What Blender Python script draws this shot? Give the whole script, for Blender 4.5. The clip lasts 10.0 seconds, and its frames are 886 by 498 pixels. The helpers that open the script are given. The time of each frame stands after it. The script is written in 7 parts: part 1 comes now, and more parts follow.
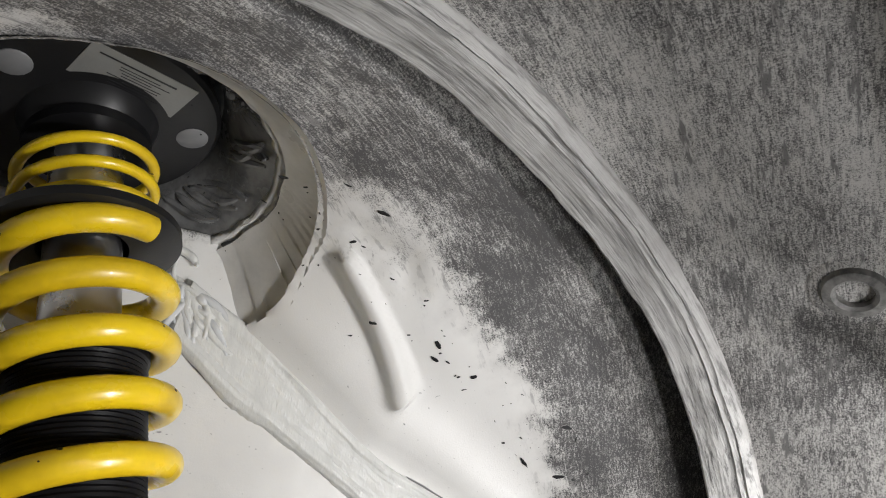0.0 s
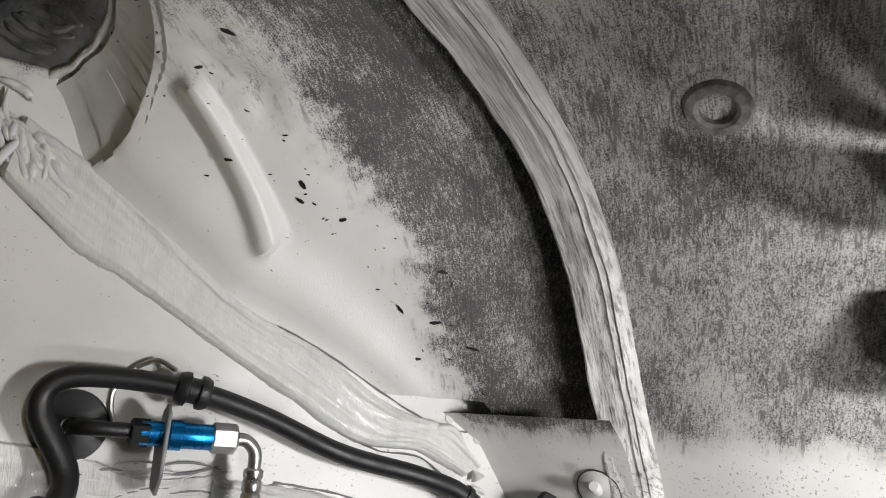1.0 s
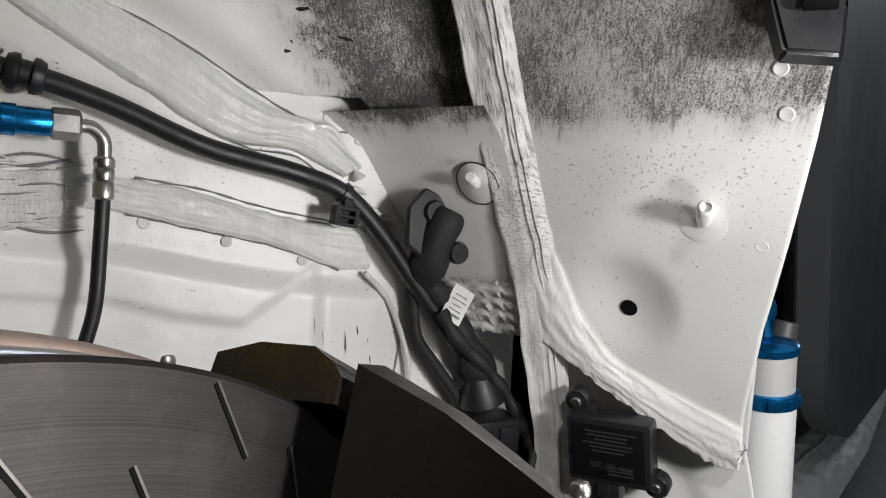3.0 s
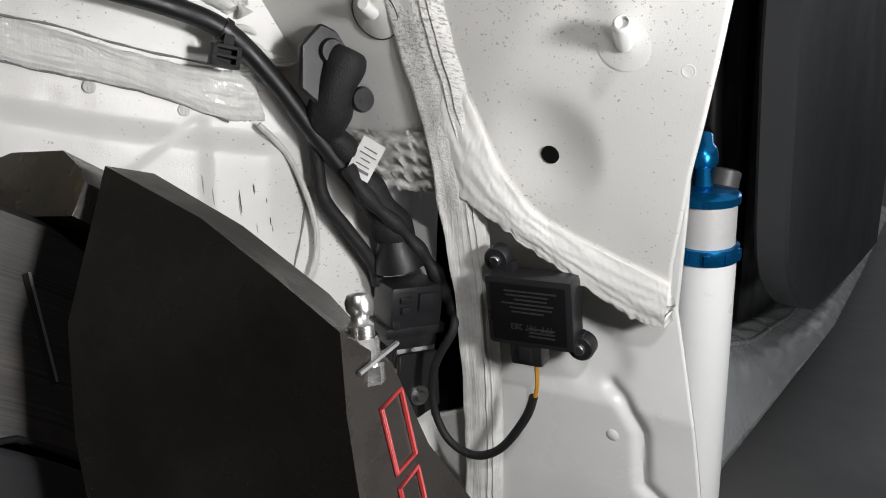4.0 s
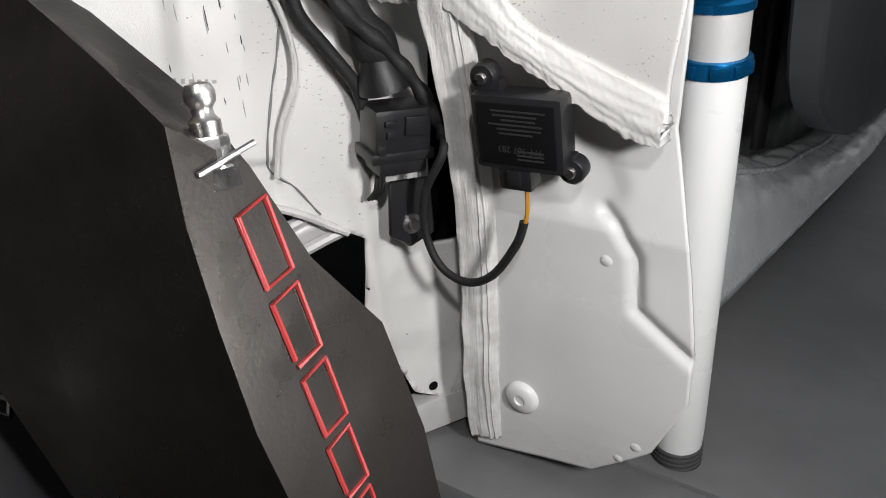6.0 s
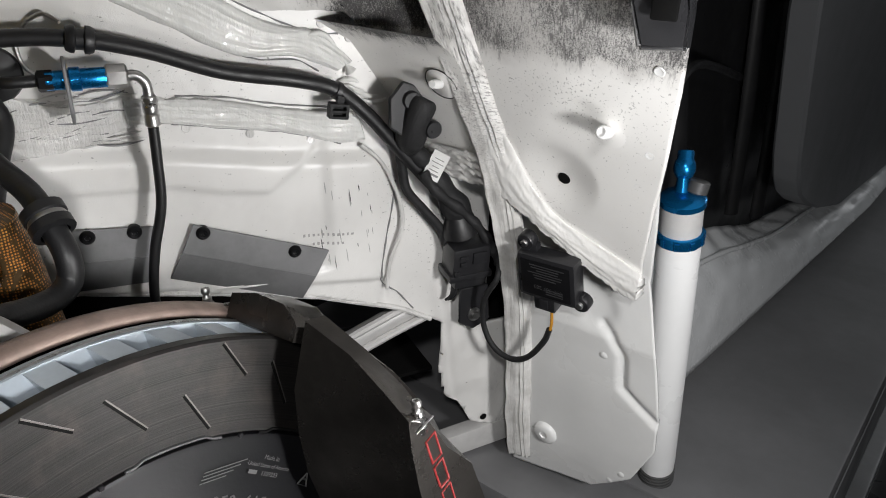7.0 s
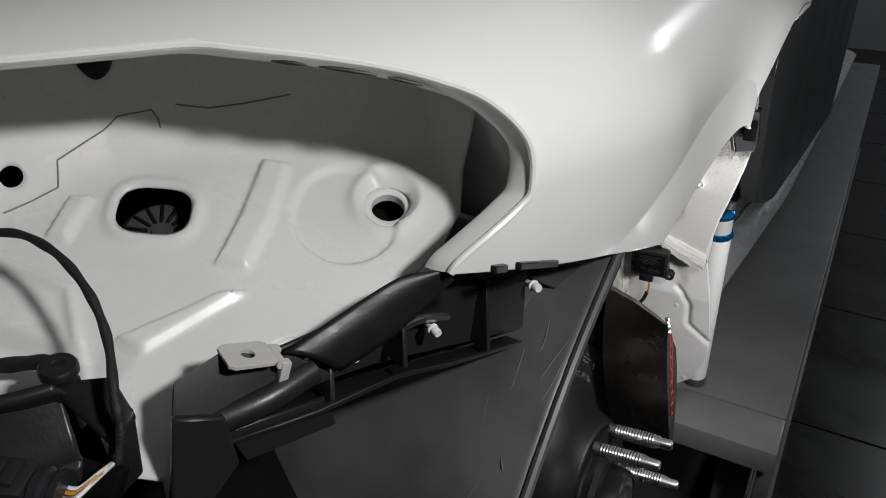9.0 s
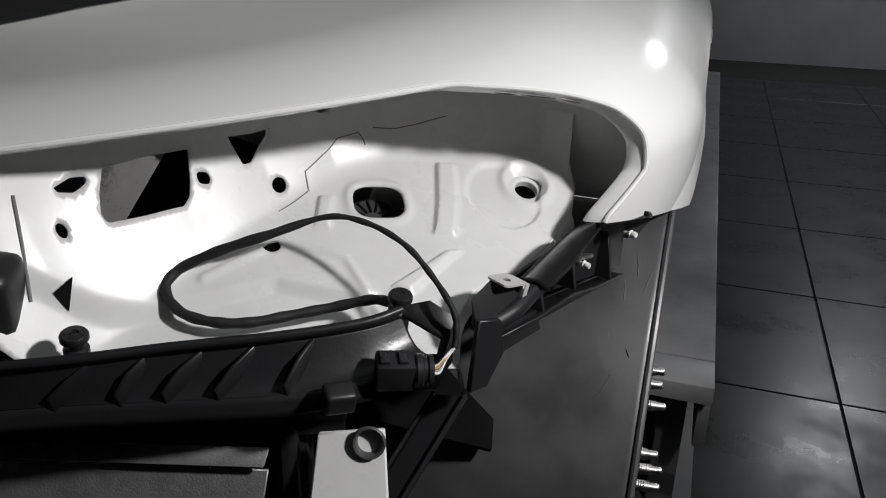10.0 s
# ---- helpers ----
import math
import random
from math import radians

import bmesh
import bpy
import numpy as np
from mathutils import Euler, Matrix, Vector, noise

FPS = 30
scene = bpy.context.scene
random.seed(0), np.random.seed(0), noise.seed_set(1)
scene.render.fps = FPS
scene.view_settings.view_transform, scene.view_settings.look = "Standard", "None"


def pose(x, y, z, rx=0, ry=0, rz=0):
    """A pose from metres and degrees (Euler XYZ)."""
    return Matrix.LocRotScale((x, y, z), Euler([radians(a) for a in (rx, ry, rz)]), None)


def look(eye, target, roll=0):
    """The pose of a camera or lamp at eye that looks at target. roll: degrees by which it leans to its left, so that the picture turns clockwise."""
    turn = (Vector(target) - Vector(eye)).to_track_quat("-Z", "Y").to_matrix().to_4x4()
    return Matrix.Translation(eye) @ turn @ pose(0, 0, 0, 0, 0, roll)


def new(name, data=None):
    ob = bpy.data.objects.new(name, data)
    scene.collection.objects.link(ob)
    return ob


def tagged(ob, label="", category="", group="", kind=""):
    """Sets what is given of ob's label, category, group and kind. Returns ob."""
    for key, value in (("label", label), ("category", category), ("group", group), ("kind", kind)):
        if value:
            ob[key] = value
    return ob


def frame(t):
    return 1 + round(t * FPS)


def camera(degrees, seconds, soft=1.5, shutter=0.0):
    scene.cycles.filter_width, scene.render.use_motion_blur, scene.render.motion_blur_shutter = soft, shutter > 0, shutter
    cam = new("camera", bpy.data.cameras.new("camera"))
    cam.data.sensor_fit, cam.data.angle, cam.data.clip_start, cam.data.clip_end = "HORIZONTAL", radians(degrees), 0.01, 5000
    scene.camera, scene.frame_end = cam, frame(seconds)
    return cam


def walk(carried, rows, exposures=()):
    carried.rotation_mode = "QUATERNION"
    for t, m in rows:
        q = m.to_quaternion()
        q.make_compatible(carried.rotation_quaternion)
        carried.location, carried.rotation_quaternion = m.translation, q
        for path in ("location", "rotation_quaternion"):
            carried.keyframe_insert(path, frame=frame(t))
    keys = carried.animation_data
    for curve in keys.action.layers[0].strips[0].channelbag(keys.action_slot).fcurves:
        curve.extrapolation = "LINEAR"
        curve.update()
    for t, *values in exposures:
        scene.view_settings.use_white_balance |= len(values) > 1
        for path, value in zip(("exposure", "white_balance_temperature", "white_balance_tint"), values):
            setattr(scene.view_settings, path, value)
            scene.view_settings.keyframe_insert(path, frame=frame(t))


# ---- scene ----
cam = camera(60.7, 10.0, soft=1.0)
PATH = [
    (0, (-0.005, 0.01, 0.863), (-1.28, 1.38, 1.57), 6.8),
    (0.5, (0.0, 0.031, 0.852), (-1.205, 1.507, 1.46), 5.1),
    (1, (0.007, 0.057, 0.839), (-1.174, 1.594, 1.33), 4.5),
    (1.5, (0.015, 0.067, 0.829), (-1.13, 1.668, 1.186), 3.8),
    (2, (0.021, 0.076, 0.826), (-1.112, 1.713, 1.017), 3.6),
    (2.5, (0.02, 0.083, 0.814), (-1.087, 1.748, 0.859), 3.4),
    (3.8, (0.042, 0.146, 0.782), (-0.997, 1.829, 0.488), 2.2),
    (4, (0.043, 0.157, 0.776), (-0.989, 1.834, 0.426), 1.9),
    (4.5, (0.046, 0.176, 0.762), (-0.959, 1.841, 0.296), 1.3),
    (5, (0.051, 0.192, 0.754), (-0.937, 1.833, 0.176), 0.9),
    (5.2, (0.053, 0.196, 0.750), (-0.933, 1.819, 0.121), 0.7),
    (6.3, (0.060, 0.168, 0.790), (-1.013, 1.656, -0.008), 0.7),
    (6.5, (0.075, 0.139, 0.826), (-1.014, 1.602, 0.006), 1.0),
    (7, (0.129, 0.063, 0.934), (-0.985, 1.483, 0.073), 1.2),
    (7.5, (0.167, -0.031, 0.998), (-0.958, 1.367, 0.114), 0.9),
    (8, (0.182, -0.153, 1.057), (-0.882, 1.289, 0.167), 1.1),
    (8.5, (0.136, -0.276, 1.088), (-0.861, 1.219, 0.208), 0.6),
    (9, (0.084, -0.378, 1.108), (-0.805, 1.187, 0.235), 1.0),
    (9.5, (0.055, -0.477, 1.117), (-0.683, 1.179, 0.272), 0.5),
    (10, (-0.008, -0.6, 1.145), (-0.587, 1.132, 0.328), 0.5),
]
walk(cam, [(t, look(eye, target, roll)) for t, eye, target, roll in PATH],
     [(0, 0.68), (1, 0.32), (1.5, -0.02), (2.5, 0.0), (4, 0.2), (4.5, 0.4), (5, 0.5), (6.5, 0.35), (7, 0.2), (7.5, -0.1), (8, -0.12), (8.5, -0.22), (9, -0.12), (9.5, 0.14), (10, 0.27)])

# ---- world and lights ----
world = bpy.data.worlds.new("world")
scene.world = world
world.use_nodes = True
world.node_tree.nodes["Background"].inputs[0].default_value = (0.62, 0.68, 0.78, 1)
world.node_tree.nodes["Background"].inputs[1].default_value = 0.010


def lamp(name, kind, energy, matrix, size=0.1, size_y=None, colour=(1, 1, 1)):
    data = bpy.data.lights.new(name, kind)
    data.energy, data.color = energy, colour
    if kind == "AREA":
        data.shape = "RECTANGLE"
        data.size, data.size_y = size, size_y or size
    else:
        data.shadow_soft_size = size
    ob = new(name, data)
    ob.matrix_world = matrix
    return ob


# torch stand-ins beside and before the car, added fills, one garage ceiling light
# fixed stand-in for the hand torch, beside the wheel opening
lamp("torch_side", "SPOT", 5.5, look((0.24, 0.28, 0.81), (-0.16, 0.40, 0.76)), 0.03, colour=(1.0, 0.99, 0.985))
bpy.data.lights["torch_side"].spot_size = radians(140)
bpy.data.lights["torch_side"].spot_blend = 0.7
# unseen fill below the wheel opening, added to brighten the arch's top
lamp("fill_low", "SPOT", 1.55, look((0.16, 0.30, 0.66), (-0.17, 0.25, 0.97)), 0.03, colour=(1.0, 0.99, 0.985))
bpy.data.lights["fill_low"].spot_size = radians(110)
bpy.data.lights["fill_low"].spot_blend = 0.8
# fixed stand-in for the hand torch, in front of the nose
lamp("torch_front", "SPOT", 16.5, look((0.42, -0.33, 1.37), (-0.10, -0.12, 0.97)), 0.03, colour=(1.0, 0.99, 0.985))
bpy.data.lights["torch_front"].spot_size = radians(88)
bpy.data.lights["torch_front"].spot_blend = 0.7
# unseen fill above the opening, added to brighten the wheel carrier
lamp("fill_upper", "SPOT", 6.0, look((0.21, 0.0, 0.92), (-0.20, 0.125, 0.745)), 0.02, colour=(1.0, 0.99, 0.985))
bpy.data.lights["fill_upper"].spot_size = radians(36)
bpy.data.lights["fill_upper"].spot_blend = 0.8
# broad unseen fill under the ceiling, added for the fender's side
lamp("ceiling_fill", "AREA", 10, look((1.5, 0.8, 2.75), (1.5, 0.8, 0)), 3.4, 3.4, (0.95, 0.98, 1.0))
lamp("strip_light_b", "AREA", 28, look((1.4, 5.1, 2.75), (1.4, 5.1, 0)), 0.5, 0.5, (0.95, 0.98, 1.0))


# ---- materials ----
def nodes_of(name):
    m = bpy.data.materials.new(name)
    m.use_nodes = True
    return m, m.node_tree.nodes, m.node_tree.links, m.node_tree.nodes["Principled BSDF"]


def noise_node(n, l, scale, detail=4, stretch=None, rough=0.6, vector=None):
    t = n.new("ShaderNodeTexNoise")
    t.inputs["Scale"].default_value, t.inputs["Detail"].default_value, t.inputs["Roughness"].default_value = scale, detail, rough
    if vector is None:
        c = n.new("ShaderNodeTexCoord")
        vector = c.outputs["Object"]
    if stretch:
        mp = n.new("ShaderNodeMapping")
        mp.inputs["Rotation"].default_value = [radians(a) for a in stretch[1]]
        mp.inputs["Scale"].default_value = stretch[0]
        l.new(vector, mp.inputs["Vector"])
        vector = mp.outputs["Vector"]
    l.new(vector, t.inputs["Vector"])
    return t.outputs["Fac"]


def ramp(n, l, fac, lo, hi):
    r = n.new("ShaderNodeMapRange")
    r.interpolation_type = "SMOOTHSTEP"
    for i, v in enumerate((lo, hi, 0.0, 1.0)):
        r.inputs[i + 1].default_value = v
    l.new(fac, r.inputs[0])
    return r.outputs[0]


def mixed(n, l, fac, a, b):
    m = n.new("ShaderNodeMix")
    m.data_type = "RGBA"
    for i, v in ((0, fac), (6, a), (7, b)):
        if isinstance(v, (int, float)):
            m.inputs[i].default_value = v
        elif isinstance(v, tuple):
            m.inputs[i].default_value = (*v, 1)
        else:
            l.new(v, m.inputs[i])
    return m.outputs[2]


def math_node(n, l, op, a, b=0.0, c=0.0):
    m = n.new("ShaderNodeMath")
    m.operation = op
    for i, v in enumerate((a, b, c)):
        if isinstance(v, (int, float)):
            m.inputs[i].default_value = v
        else:
            l.new(v, m.inputs[i])
    return m.outputs[0]


def bump(n, l, p, height, strength, distance=0.002):
    b = n.new("ShaderNodeBump")
    b.inputs["Strength"].default_value, b.inputs["Distance"].default_value = strength, distance
    l.new(height, b.inputs["Height"])
    l.new(b.outputs[0], p.inputs["Normal"])


def surface(name, colour, rough=0.5, metal=0.0, vary=0.25, scale=30, grain=400, bump_by=0.15, coat=0.0, second=None, stretch=None, specular=0.5):
    """Colour with mottling at two scales, uneven gloss and a fine relief."""
    m, n, l, p = nodes_of(name)
    big = noise_node(n, l, scale, 5, stretch)
    fine = noise_node(n, l, grain, 3, stretch)
    dark = second or tuple(c * (1 - vary) for c in colour)
    f = math_node(n, l, "ADD", math_node(n, l, "MULTIPLY", ramp(n, l, big, 0.35, 0.7), 0.7), math_node(n, l, "MULTIPLY", fine, 0.3))
    l.new(mixed(n, l, f, colour, dark), p.inputs["Base Color"])
    r = n.new("ShaderNodeMapRange")
    for i, v in enumerate((0.3, 0.7, max(0.03, rough - 0.1), min(1, rough + 0.12))):
        r.inputs[i + 1].default_value = v
    l.new(big, r.inputs[0])
    l.new(r.outputs[0], p.inputs["Roughness"])
    p.inputs["Metallic"].default_value = metal
    p.inputs["Coat Weight"].default_value = coat
    p.inputs["Coat Roughness"].default_value = 0.04
    p.inputs["Specular IOR Level"].default_value = specular
    if bump_by:
        bump(n, l, p, fine, bump_by, 0.001)
    return m




def well_paint(name, base=(0.78, 0.77, 0.75)):
    """White body paint of a wheel well: rubber dust in fine streaks towards the tyre's tread, specks below."""
    m, n, l, p = nodes_of(name)
    co = n.new("ShaderNodeTexCoord").outputs["Object"]
    sep = n.new("ShaderNodeSeparateXYZ")
    l.new(co, sep.inputs[0])
    yy = math_node(n, l, "SUBTRACT", sep.outputs[1], 0.16)
    zz = math_node(n, l, "SUBTRACT", sep.outputs[2], 0.59)
    rr = math_node(n, l, "SQRT", math_node(n, l, "ADD", math_node(n, l, "MULTIPLY", yy, yy), math_node(n, l, "MULTIPLY", zz, zz)))
    wob = math_node(n, l, "MULTIPLY", math_node(n, l, "SUBTRACT", noise_node(n, l, 45, 5, vector=co), 0.5), 0.05)
    # dust close to the tread: far out on the arch, and across the tread's width
    by_r = ramp(n, l, math_node(n, l, "ADD", rr, wob), 0.392, 0.424)
    by_x = math_node(n, l, "MULTIPLY", ramp(n, l, math_node(n, l, "ADD", sep.outputs[0], wob), -0.258, -0.232), ramp(n, l, math_node(n, l, "ADD", sep.outputs[2], math_node(n, l, "MULTIPLY", wob, 0.4)), 0.838, 0.856))
    dust = math_node(n, l, "MAXIMUM", math_node(n, l, "MULTIPLY", by_r, 0.9), by_x)
    turn = math_node(n, l, "MULTIPLY", math_node(n, l, "ARCTAN2", yy, zz), 0.38)
    c3 = n.new("ShaderNodeCombineXYZ")
    l.new(math_node(n, l, "ADD", sep.outputs[0], math_node(n, l, "MULTIPLY", turn, 0.25)), c3.inputs[0])
    l.new(math_node(n, l, "MULTIPLY", rr, 0.6), c3.inputs[1])
    l.new(math_node(n, l, "MULTIPLY", turn, 0.17), c3.inputs[2])
    streak = noise_node(n, l, 900, 4, None, 0.75, c3.outputs[0])
    dash = noise_node(n, l, 260, 3, None, 0.7, c3.outputs[0])
    speck = noise_node(n, l, 1250, 2, None, 0.7, co)
    cloud = noise_node(n, l, 26, 6, ((1, 0.6, 1), (35, 0, 0)), 0.65, co)
    pat = math_node(n, l, "ADD", math_node(n, l, "MULTIPLY", streak, 0.50), math_node(n, l, "MULTIPLY", speck, 0.50))
    thin = math_node(n, l, "MULTIPLY", ramp(n, l, sep.outputs[0], -0.17, -0.14), 0.075)
    lvl = math_node(n, l, "MULTIPLY", dust, math_node(n, l, "SUBTRACT", math_node(n, l, "ADD", math_node(n, l, "MULTIPLY", cloud, 0.42), 0.275), thin))
    hit = ramp(n, l, math_node(n, l, "SUBTRACT", math_node(n, l, "ADD", lvl, 0.08), pat), -0.13, 0.12)
    dark = math_node(n, l, "MULTIPLY", ramp(n, l, math_node(n, l, "ADD", dash, math_node(n, l, "MULTIPLY", cloud, 0.3)), 0.69, 0.80), math_node(n, l, "MULTIPLY", dust, 0.8))
    hit = math_node(n, l, "MAXIMUM", hit, dark)
    few = ramp(n, l, noise_node(n, l, 150, 4, ((1, 0.4, 1), (30, 0, 20)), 0.75, co), 0.695, 0.74)
    few = math_node(n, l, "MAXIMUM", few, math_node(n, l, "MULTIPLY", ramp(n, l, math_node(n, l, "ADD", noise_node(n, l, 600, 2, ((1, 0.5, 1), (30, 0, 10)), 0.6, co), math_node(n, l, "MULTIPLY", noise_node(n, l, 7, 3, None, 0.6, co), 0.45)), 0.91, 0.975), 0.7))
    film = math_node(n, l, "MULTIPLY", ramp(n, l, noise_node(n, l, 9, 4, None, 0.6, co), 0.3, 0.75), 0.2)
    film = math_node(n, l, "ADD", film, math_node(n, l, "MULTIPLY", dust, 0.50))
    c = mixed(n, l, film, base, (0.36, 0.345, 0.33))
    c = mixed(n, l, math_node(n, l, "MULTIPLY", few, 0.7), c, (0.06, 0.055, 0.05))
    c = mixed(n, l, math_node(n, l, "MULTIPLY", hit, 0.93), c, (0.036, 0.035, 0.037))
    l.new(c, p.inputs["Base Color"])
    l.new(math_node(n, l, "ADD", math_node(n, l, "MULTIPLY", dust, 0.34), 0.31), p.inputs["Roughness"])
    bump(n, l, p, math_node(n, l, "ADD", pat, cloud), 0.12, 0.002)
    return m


M_WELL = well_paint("wheel_well_paint")
M_WHITE = surface("white_body_paint", (0.80, 0.80, 0.79), 0.22, 0, 0.04, 8, 300, 0.0, coat=0.3)
_p = M_WHITE.node_tree.nodes["Principled BSDF"]
M_WHITE.node_tree.links.remove(_p.inputs["Roughness"].links[0])
_p.inputs["Roughness"].default_value = 0.2
M_INNER = surface("white_inner_paint", (0.76, 0.76, 0.75), 0.28, 0, 0.10, 14, 300, 0.03, coat=0.2)
M_SEAL = surface("brushed_sealant", (0.74, 0.73, 0.71), 0.36, 0, 0.30, 90, 900, 0.8, coat=0.25, stretch=((1, 1, 0.22), (-38, 0, 0)))
M_SEAM = surface("greenish_sealant", (0.76, 0.76, 0.735), 0.30, 0, 0.18, 120, 900, 0.45, coat=0.3, stretch=((1, 1.3, 0.20), (25, 0, 0)))
M_FLANGE = surface("thick_white_sealant", (0.76, 0.75, 0.73), 0.34, 0, 0.22, 45, 500, 0.15, coat=0.3)
M_BLACK = surface("black_plastic", (0.019, 0.019, 0.021), 0.36, 0, 0.35, 30, 500, 0.10, specular=0.5)
M_RUBBER = surface("black_rubber", (0.011, 0.011, 0.012), 0.45, 0, 0.3, 60, 600, 0.15)
M_TAPE = surface("black_cloth_tape", (0.012, 0.012, 0.013), 0.65, 0, 0.4, 90, 900, 0.5)
M_YELLOW = surface("yellow_spring_paint", (0.86, 0.60, 0.012), 0.3, 0, 0.12, 25, 300, 0.05, coat=0.3, second=(0.55, 0.36, 0.01))
M_STEEL = surface("zinc_steel", (0.62, 0.61, 0.6), 0.32, 1.0, 0.25, 60, 500, 0.1)
M_ALU = surface("machined_aluminium", (0.75, 0.75, 0.76), 0.28, 1.0, 0.1, 40, 500, 0.1)
M_BLUE = surface("blue_anodised", (0.01, 0.22, 0.55), 0.25, 0.85, 0.2, 40, 400, 0.0)
M_PLUG = surface("dusty_rubber_plug", (0.035, 0.034, 0.033), 0.5, 0, 0.4, 200, 900, 0.3)
M_RELIEF = surface("worn_relief_print", (0.042, 0.042, 0.044), 0.45, 0, 0.4, 200, 900, 0.2)
# pale colour of the lit edge of the disc's grooves
M_GROOVE = surface("groove_glint", (0.13, 0.12, 0.115), 0.4, 0.6, 0.3, 60, 500, 0.0)
M_HAT = surface("black_anodised", (0.008, 0.008, 0.009), 0.42, 0.0, 0.3, 25, 500, 0.06, specular=0.16)
M_RUST = surface("brown_disc_edge", (0.27, 0.20, 0.17), 0.55, 0.3, 0.35, 60, 500, 0.2)
M_CAL = surface("grey_caliper_coating", (0.086, 0.079, 0.073), 0.30, 0.85, 0.45, 45, 900, 0.06)
M_CAST = surface("bare_cast_aluminium", (0.66, 0.65, 0.64), 0.5, 0.25, 0.15, 40, 500, 0.15)
M_WORN = surface("worn_casting", (0.36, 0.33, 0.31), 0.38, 0.5, 0.45, 40, 500, 0.2)
M_RED = surface("red_lettering", (0.26, 0.022, 0.022), 0.5, 0, 0.15)
M_GREY = surface("grey_sheet", (0.25, 0.25, 0.255), 0.5, 0.3, 0.2, 40, 400, 0.08)
M_TUBE = surface("white_bottle", (0.80, 0.80, 0.80), 0.32, 0, 0.05, 12, 300, 0.0)
M_DECK = surface("lift_deck_steel", (0.185, 0.185, 0.190), 0.45, 0.1, 0.35, 5, 90, 0.1)
M_TILE = surface("dark_floor_tile", (0.020, 0.020, 0.022), 0.30, 0, 0.25, 4, 60, 0.03, specular=0.35)
M_JOINT = surface("tile_joint", (0.016, 0.016, 0.016), 0.9)
# near-black standing for shade in holes and recesses; also on plain black parts
M_DARK = surface("shade_black", (0.005, 0.005, 0.005), 0.9, specular=0.1)
M_WALL = surface("garage_wall_paint", (0.30, 0.30, 0.31), 0.8, 0, 0.2, 2, 60, 0.1)
M_DOOR = surface("grey_door_skin", (0.10, 0.103, 0.108), 0.45, 0, 0.1, 6, 300, 0.0)
M_ETCH = surface("etched_grey", (0.085, 0.085, 0.085), 0.5)
M_STAMP = surface("faded_stamp_ink", (0.46, 0.45, 0.44), 0.5)
M_PRINT = surface("white_print", (0.75, 0.75, 0.75), 0.5)
# white tower wall, its dark reflections put into the colour
M_TOWER = surface("tower_dark_reflection", (0.22, 0.22, 0.22), 0.22, 0, 0.5, 45, 200, 0.5, coat=0.4, second=(0.04, 0.04, 0.04))


def strip_paint(name):
    """Sealant brushed along the arch: fine lines that follow the turn, with rubbed-in dirt."""
    m, n, l, p = nodes_of(name)
    sep = n.new("ShaderNodeSeparateXYZ")
    l.new(n.new("ShaderNodeTexCoord").outputs["Object"], sep.inputs[0])
    yy = math_node(n, l, "SUBTRACT", sep.outputs[1], 0.16)
    zz = math_node(n, l, "SUBTRACT", sep.outputs[2], 0.59)
    rr = math_node(n, l, "SQRT", math_node(n, l, "ADD", math_node(n, l, "MULTIPLY", yy, yy), math_node(n, l, "MULTIPLY", zz, zz)))
    turn = math_node(n, l, "ARCTAN2", yy, zz)
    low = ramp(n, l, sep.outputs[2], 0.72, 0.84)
    c3 = n.new("ShaderNodeCombineXYZ")
    l.new(sep.outputs[0], c3.inputs[0])
    l.new(math_node(n, l, "MULTIPLY", rr, math_node(n, l, "MULTIPLY", low, 0.4)), c3.inputs[1])
    l.new(math_node(n, l, "MULTIPLY", turn, 0.016), c3.inputs[2])
    lines = noise_node(n, l, 900, 3, None, 0.6, c3.outputs[0])
    dirt = noise_node(n, l, 560, 5, None, 0.7, c3.outputs[0])
    blot = noise_node(n, l, 60, 4)
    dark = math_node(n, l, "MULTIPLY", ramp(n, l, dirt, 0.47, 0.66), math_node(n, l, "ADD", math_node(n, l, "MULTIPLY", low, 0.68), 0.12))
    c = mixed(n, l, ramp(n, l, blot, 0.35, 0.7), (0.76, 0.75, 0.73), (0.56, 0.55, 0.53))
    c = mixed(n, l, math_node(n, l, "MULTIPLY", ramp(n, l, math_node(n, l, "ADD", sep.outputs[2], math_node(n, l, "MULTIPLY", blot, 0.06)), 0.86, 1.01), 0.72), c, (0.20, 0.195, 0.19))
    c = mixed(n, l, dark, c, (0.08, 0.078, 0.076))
    l.new(c, p.inputs["Base Color"])
    p.inputs["Roughness"].default_value = 0.42
    bump(n, l, p, math_node(n, l, "ADD", lines, math_node(n, l, "MULTIPLY", dirt, 0.5)), 0.55, 0.0012)
    return m


